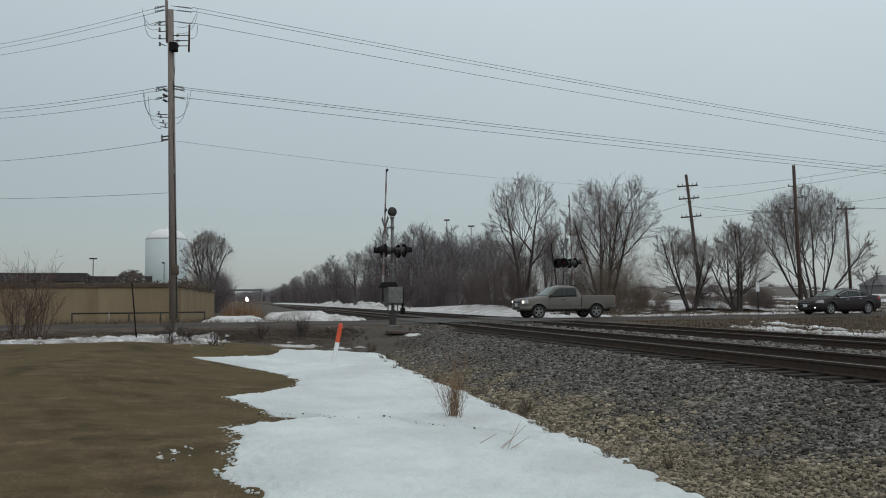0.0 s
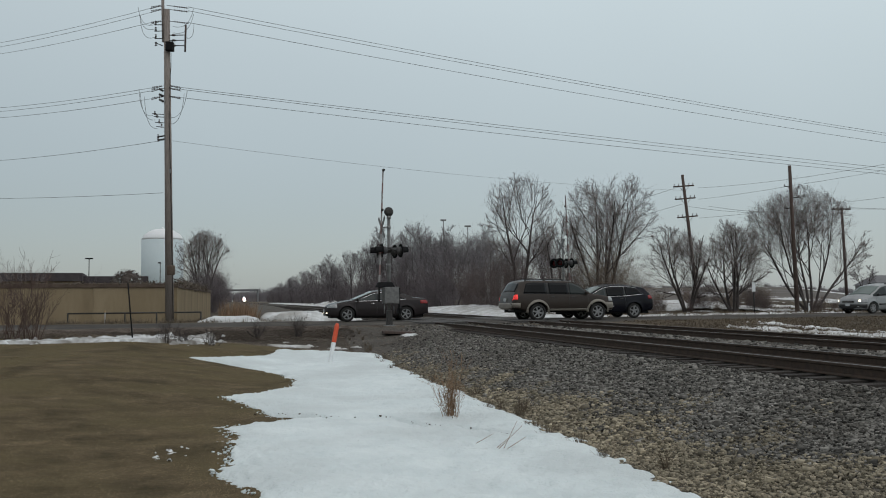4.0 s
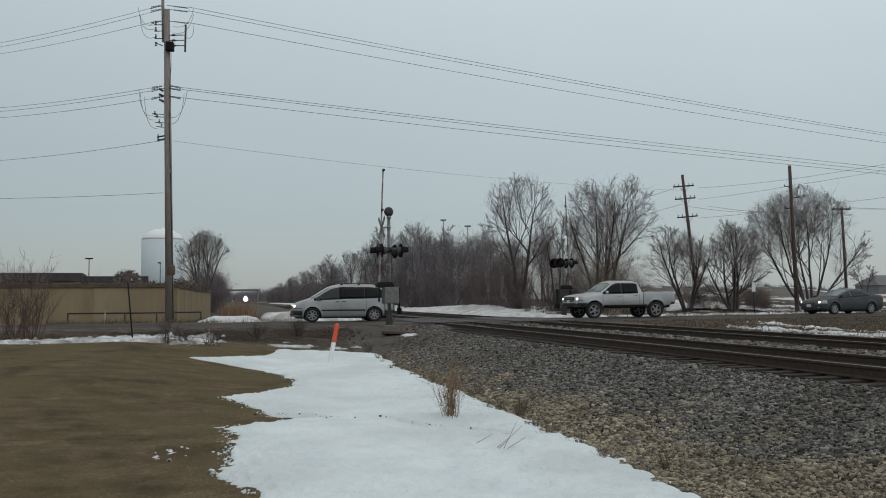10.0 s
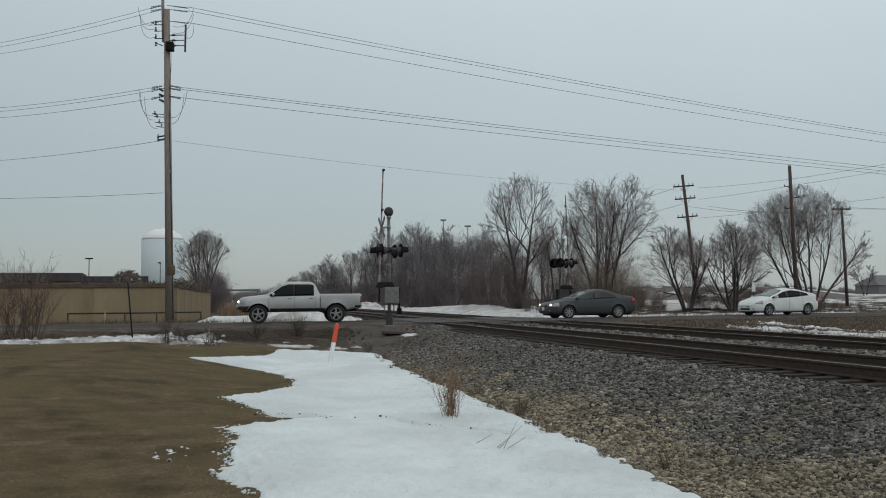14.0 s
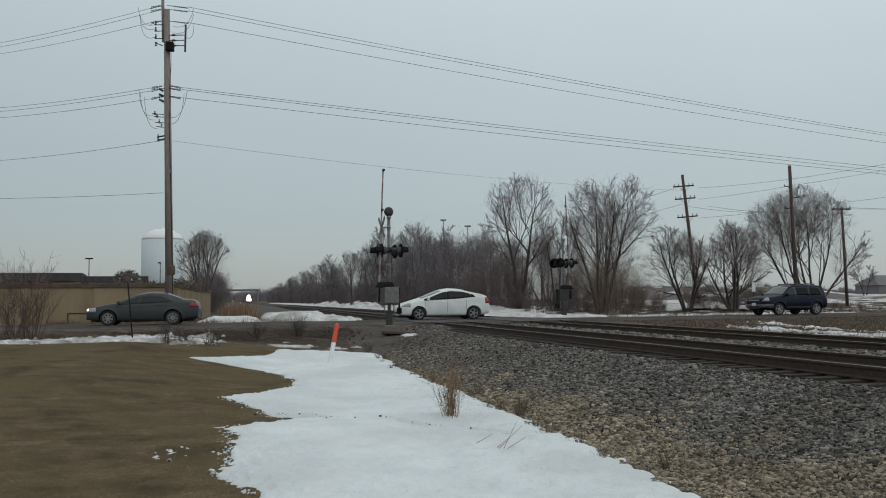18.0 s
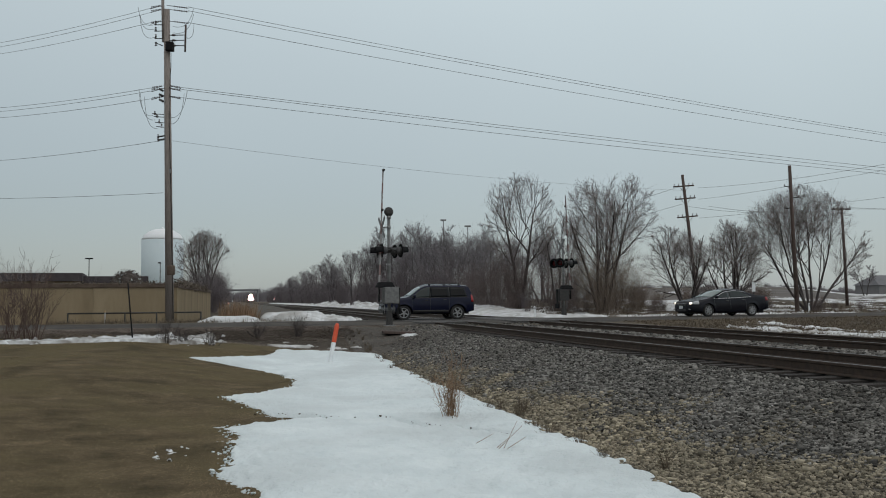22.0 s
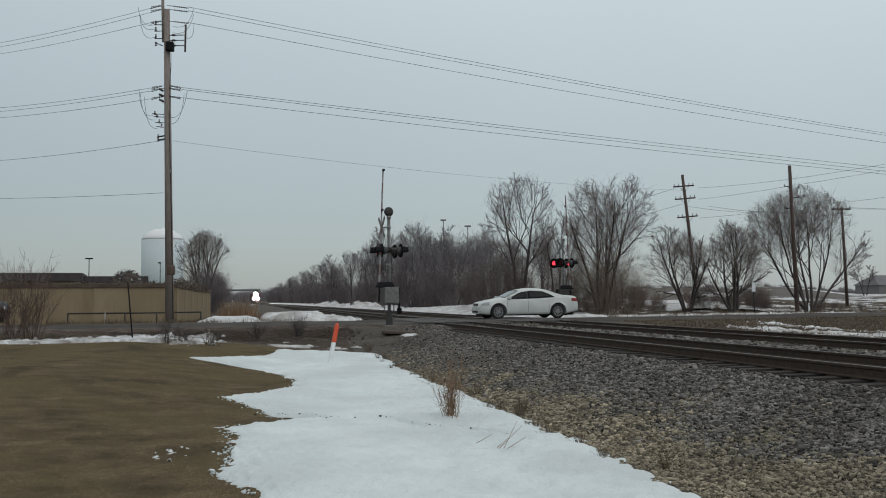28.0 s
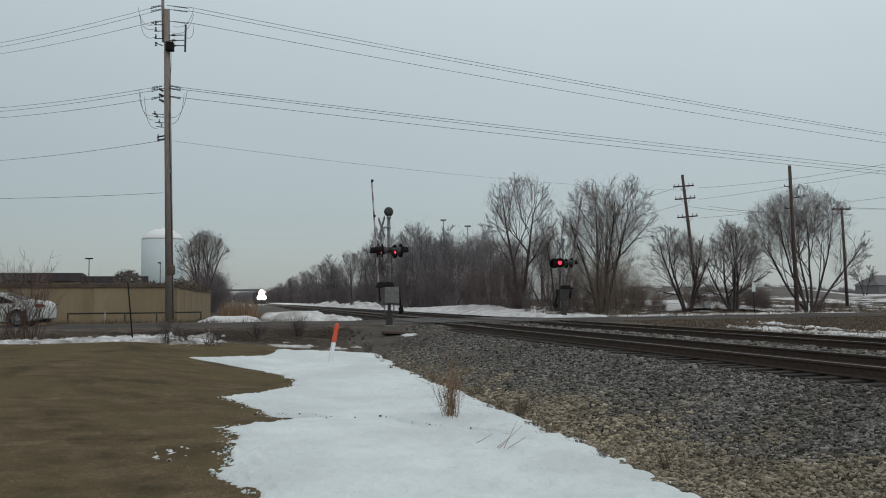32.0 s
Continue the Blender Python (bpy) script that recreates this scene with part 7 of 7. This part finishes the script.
    out["v10"] = vehicle(dict(SEDAN, label="long white sedan with dark windows and many-spoked wheels",
        paint=paint("alpine_white", (0.64, 0.67, 0.65)), wb=3.128, W=1.90, r=0.36, fo=0.89, ro=1.15,
        top=((2.45, 0.52), (2.42, 0.70), (2.28, 0.81), (1.6, 0.95), (1.22, 1.01), (0.38, 1.41), (-0.22, 1.49), (-1.00, 1.45), (-1.92, 1.14), (-2.52, 1.11), (-2.68, 0.98), (-2.714, 0.70)),
        belt=((2.4, 0.70), (1.3, 0.93), (-0.5, 0.98), (-1.9, 1.05), (-2.6, 1.0)), screens=(1.18, 0.41, -0.98, -1.82), windows=((0.05, 1.08), (-1.42, -0.01)), seams=(1.10, 0.02, -1.08), handles=(0.20, -0.88), mirror_x=1.0,
        lamp=(0.68, 0.79, 0.66), taillamp=(0.84, 1.00, 0.50), grille=(0.70, 0.13, 0.6), handle_mat="white", spokes=12))
    out["v11"] = vehicle(dict(name="suv", category="car", label="large brown sport utility with beige flares and roof rack",
        paint=paint("brown_metallic", (0.046, 0.037, 0.032)), wb=3.0, W=1.96, r=0.395, sill=0.42, fo=0.92, ro=1.24, nose=(0.6, 0.60), tail=(0.4, 0.82), ease=0.07,
        top=((2.42, 0.70), (2.39, 0.94), (2.25, 1.06), (1.8, 1.16), (1.3, 1.22), (1.18, 1.25), (0.58, 1.70), (0.22, 1.84), (-1.80, 1.86), (-2.30, 1.80), (-2.60, 1.25), (-2.70, 1.02), (-2.74, 0.70)),
        belt=((2.2, 1.02), (1.2, 1.16), (-2.5, 1.22)), roofw=0.74, screens=(1.12, 0.62, -2.34, -2.56), windows=((0.10, 1.04), (-0.92, 0.03), (-2.20, -1.06)), slant=0.18, glass=half,
        seams=(1.0, 0.06, -0.98), handles=(0.24, -0.76), mirror_x=0.90, lamp=(0.88, 1.06, 0.52), taillamp=(0.98, 1.20, 0.30), grille=(0.92, 0.18, 0.85), spokes=6, flares=beige, cladding=beige, bumper=beige, rbumper=beige, bump_h=0.40, clad_h=0.12, rack=(-0.1, -2.0), brakes=True, tw=0.25))
    return out


CARS = build_vehicles()


# ---- the train far down the near track ----
def build_train():
    t = thing("locomotive", Matrix(), "dark freight locomotive approaching with bright headlights", "locomotive")
    hood = mat("loco_dark_paint", (0.030, 0.028, 0.030), (0.05, 0.045, 0.045), scale=1.0, rough=0.5)
    nose = mat("loco_red_paint", (0.16, 0.020, 0.018), (0.20, 0.03, 0.025), scale=1.0, rough=0.5)
    lamp = mat("train_headlight", (1.0, 0.96, 0.93), (1.0, 0.98, 0.96), scale=1.0, emit=400.0)
    part("frame", box(0, 10, 1.15, 2.9, 20, 0.45, 0.04), hood, t)
    part("pilot", box(0, -0.15, 0.62, 2.8, 0.3, 0.9, 0.05), hood, t)
    part("nose", box(0, 1.0, 2.2, 1.9, 1.9, 1.7, 0.12), nose, t, "red short hood")
    part("cab", box(0, 3.1, 2.95, 2.95, 2.4, 3.2, 0.12, taper=0.94), nose, t)
    part("long_hood", box(0, 12, 2.75, 1.9, 15, 2.9, 0.10), hood, t)
    part("radiator", box(0, 17.6, 3.9, 2.9, 3.2, 0.7, 0.08), hood, t)
    for sx in (-0.75, 0.75):
        part("cab_window", box(sx, 1.88, 3.75, 0.95, 0.04, 0.55, 0.03), GLASS, t)
    # lamp discs are oversized and bunched to stand in for the headlights' glare
    part("headlight", lathe([(0.72, 0), (0.74, -0.05), (0.02, -0.07)], 18, "Y", Matrix.Translation((0, 0.02, 2.95))), lamp, t, "blazing white headlight")
    part("upper_headlight", lathe([(0.66, 0), (0.68, -0.05), (0.02, -0.07)], 18, "Y", Matrix.Translation((0, 1.84, 4.05))), lamp, t, "blazing white headlight")
    for sx in (-0.85, 0.85):
        part("ditch_light", lathe([(0.50, 0), (0.52, -0.05), (0.02, -0.07)], 16, "Y", Matrix.Translation((sx, -0.10, 2.25))), lamp, t, "white ditch light")
    for yy in (2.6, 5.0, 15.0, 17.4):
        for sx in (-0.75, 0.75):
            w = part("wheel", lathe([(0.2, -0.06), (0.5, -0.07), (0.53, 0.06), (0.2, 0.07)], 18, "X"), M["rail_side"], t)
            w.location = (sx, yy, 0.53)
    for yy in (3.8, 16.2):
        part("truck_frame", box(0, yy, 0.75, 2.3, 4.0, 0.35, 0.05), hood, t)
    cars = []
    body = mat("freight_car_brown", (0.065, 0.042, 0.035), (0.09, 0.06, 0.05), scale=0.6, rough=0.8)
    for i in range(3):
        c = thing("freight_car", Matrix(), "dark brown boxcar behind the locomotive", "freight car", "cars of the freight train")
        part("body", box(0, 8.5, 2.75, 2.95, 16.4, 3.3, 0.06), body, c)
        part("roof", box(0, 8.5, 4.46, 3.0, 16.4, 0.12, 0.04), hood, c)
        part("underframe", box(0, 8.5, 0.95, 2.6, 16.8, 0.25, 0.03), hood, c)
        for yy in (1.6, 3.3, 13.7, 15.4):
            for sx in (-0.75, 0.75):
                w = part("wheel", lathe([(0.15, -0.06), (0.42, -0.07), (0.45, 0.06), (0.15, 0.07)], 14, "X"), M["rail_side"], c)
                w.location = (sx, yy, 0.45)
        for yy in (2.45, 14.55):
            part("truck_frame", box(0, yy, 0.62, 2.2, 2.6, 0.28, 0.04), hood, c)
        cars.append((c, 20.8 + i * 17.6))
    return [(t, 0.0)] + cars


TRAIN = build_train()


# ---- what moves ----
# metres along the road, measured from its crossing with X = 0, at some seconds
RUNS = {
    "v1": ((0.00, 6.24), (0.50, 0.44), (1.60, -12.18), (32.00, -361.01)),
    "v2": ((0.00, 24.06), (0.50, 19.41), (1.00, 15.28), (1.50, 11.73), (2.00, 8.60), (2.50, 5.55), (3.00, 2.66), (5.50, -14.10), (6.00, -18.53), (32.00, -248.58)),
    "v3": ((0.00, 37.24), (1.10, 27.90), (2.00, 20.26), (2.50, 16.76), (3.00, 14.00), (3.50, 11.31), (5.50, 0.75), (6.00, -2.35), (7.00, -9.46), (8.00, -16.98), (32.00, -197.52)),
    "v4": ((0.00, 50.22), (4.50, 24.77), (5.50, 19.11), (6.00, 16.31), (6.50, 13.57), (7.00, 10.85), (7.50, 8.19), (8.00, 5.54), (8.50, 2.95), (9.00, 0.45), (9.50, -2.12), (10.50, -7.63), (11.00, -10.61), (11.50, -13.86), (12.00, -17.14), (32.00, -148.65)),
    "v5": ((0.00, 65.78), (6.30, 28.99), (6.90, 25.48), (7.50, 22.36), (8.00, 19.56), (8.50, 16.87), (9.00, 14.31), (9.50, 11.85), (10.00, 9.65), (10.50, 7.59), (11.00, 5.46), (11.50, 3.39), (12.00, 1.32), (12.50, -0.72), (13.00, -2.71), (13.50, -4.74), (14.00, -6.93), (14.50, -9.45), (15.50, -14.67), (32.00, -100.76)),
    "v6": ((0.00, 77.10), (8.30, 33.56), (9.30, 28.31), (10.00, 24.63), (10.50, 22.11), (11.00, 19.63), (11.50, 17.32), (12.00, 15.33), (12.50, 13.45), (13.00, 11.66), (13.50, 9.84), (14.00, 7.86), (14.50, 5.82), (16.50, -4.18), (17.50, -9.98), (18.00, -13.82), (19.00, -21.58), (32.00, -122.51)),
    "v7": ((0.00, 84.15), (11.50, 31.20), (12.50, 26.60), (13.00, 24.29), (13.50, 22.07), (14.00, 19.97), (14.50, 17.97), (16.50, 8.45), (17.00, 5.77), (17.50, 2.97), (18.00, 0.13), (18.50, -2.89), (19.00, -6.11), (19.50, -9.58), (20.00, -13.34), (20.90, -21.11), (32.00, -116.96)),
    "v8": ((0.00, 103.12), (15.50, 31.92), (16.50, 27.33), (17.00, 25.04), (17.50, 22.81), (18.00, 20.63), (18.50, 18.30), (19.00, 15.83), (19.50, 13.24), (20.00, 10.49), (20.50, 7.68), (21.00, 4.88), (21.50, 2.09), (22.00, -0.64), (22.50, -3.30), (23.00, -6.27), (23.50, -9.55), (24.00, -13.01), (24.60, -17.59), (32.00, -74.15)),
    "v9": ((0.00, 120.83), (18.30, 33.36), (19.30, 28.58), (20.00, 25.23), (20.50, 23.16), (21.00, 20.92), (21.50, 18.56), (22.00, 16.05), (22.50, 13.48), (23.00, 10.85), (23.50, 8.09), (24.00, 5.16), (24.50, 2.13), (25.00, -0.89), (25.50, -4.36), (26.50, -11.56), (32.00, -51.19)),
    "v10": ((0.00, 143.32), (23.00, 28.90), (24.00, 23.93), (25.00, 18.95), (27.50, 6.65), (28.00, 4.32), (28.50, 1.75), (29.00, -0.73), (29.50, -3.44), (31.00, -12.95), (32.00, -20.53)),
    "v11": ((0.00, -39.75), (2.40, -12.53), (3.20, -3.45), (5.50, 20.15), (6.50, 30.70), (32.00, 299.65)),
}


def run_at(rows, t):
    return float(np.interp(t, [r[0] for r in rows], [r[1] for r in rows]))


def drive(car, wheels, rows, right):
    hw = max(w.location.y for w in wheels)
    e = -2.51 + hw if right else 0.56 + hw
    r = wheels[0].location.z

    def place(s):
        x, y = road_xy(s, e)
        return pose(x, y, float(road_z(x * CP + y * SP)) - 0.012, 0, 0, math.degrees(road_turn(s)) + (0 if right else 180))

    walk(car, [(t, place(s)) for t, s in rows])
    # wheels roll while the vehicle is near the crossing
    step = 2 / FPS
    times = [k * step for k in range(int(32 / step) + 1)]
    near = [t for t in times if -22 < run_at(rows, t) < 33]
    s0 = run_at(rows, near[0])
    turns = [(t, abs(run_at(rows, t) - s0) / r) for t in near]
    if near[0] > 0:
        turns.insert(0, (0.0, 0.0))
    if near[-1] < 32:
        turns.append((32.0, turns[-1][1]))
    for w in wheels:
        l = w.location.copy()
        walk(w, [(t, Matrix.Translation(l) @ Matrix.Rotation(a, 4, "Y")) for t, a in turns])


# when each of the two sets of lamps is lit
LAMP_TIMES = ((26.8, 27.65), (28.55, 29.45), (30.35, 31.1), (31.65, 32.5)), ((27.65, 28.55), (29.45, 30.35), (31.1, 31.65))
ARM_TURN = ((0.0, 0.0), (30.0, 0.0), (30.2, 0.5), (30.5, 4.2), (31.0, 8.8), (31.5, 13.3), (32.0, 18.3))


def motions():
    for key, (car, wheels) in CARS.items():
        drive(car, wheels, RUNS[key], key == "v11")
    for ob, back in TRAIN:
        walk(ob, [(t, TRACK_M @ pose(TRACKS[0], 300 + 20.0 * (32 - t) + back, RAIL_Z)) for t in (0.0, 8.0, 16.0, 24.0, 32.0)])
    for bulb, which, off_at, on_at in LIT:
        dark, lit = pose(*off_at), pose(*on_at)
        rows = [(0.0, dark)]
        for a, b in LAMP_TIMES[which]:
            rows += [(a - 0.034, dark), (a, lit)]
            if b < 32:
                rows += [(b - 0.034, lit), (b, dark)]
        last = rows[-1]
        if last[0] < 32:
            rows.append((32.0, last[1]))
        walk(bulb, rows)
    for arm, sign in ((near_arm, -1), (far_arm, -1)):
        l = arm.location.copy()
        walk(arm, [(t, Matrix.Translation(l) @ Matrix.Rotation(radians(sign * a), 4, "X")) for t, a in ARM_TURN])


motions()
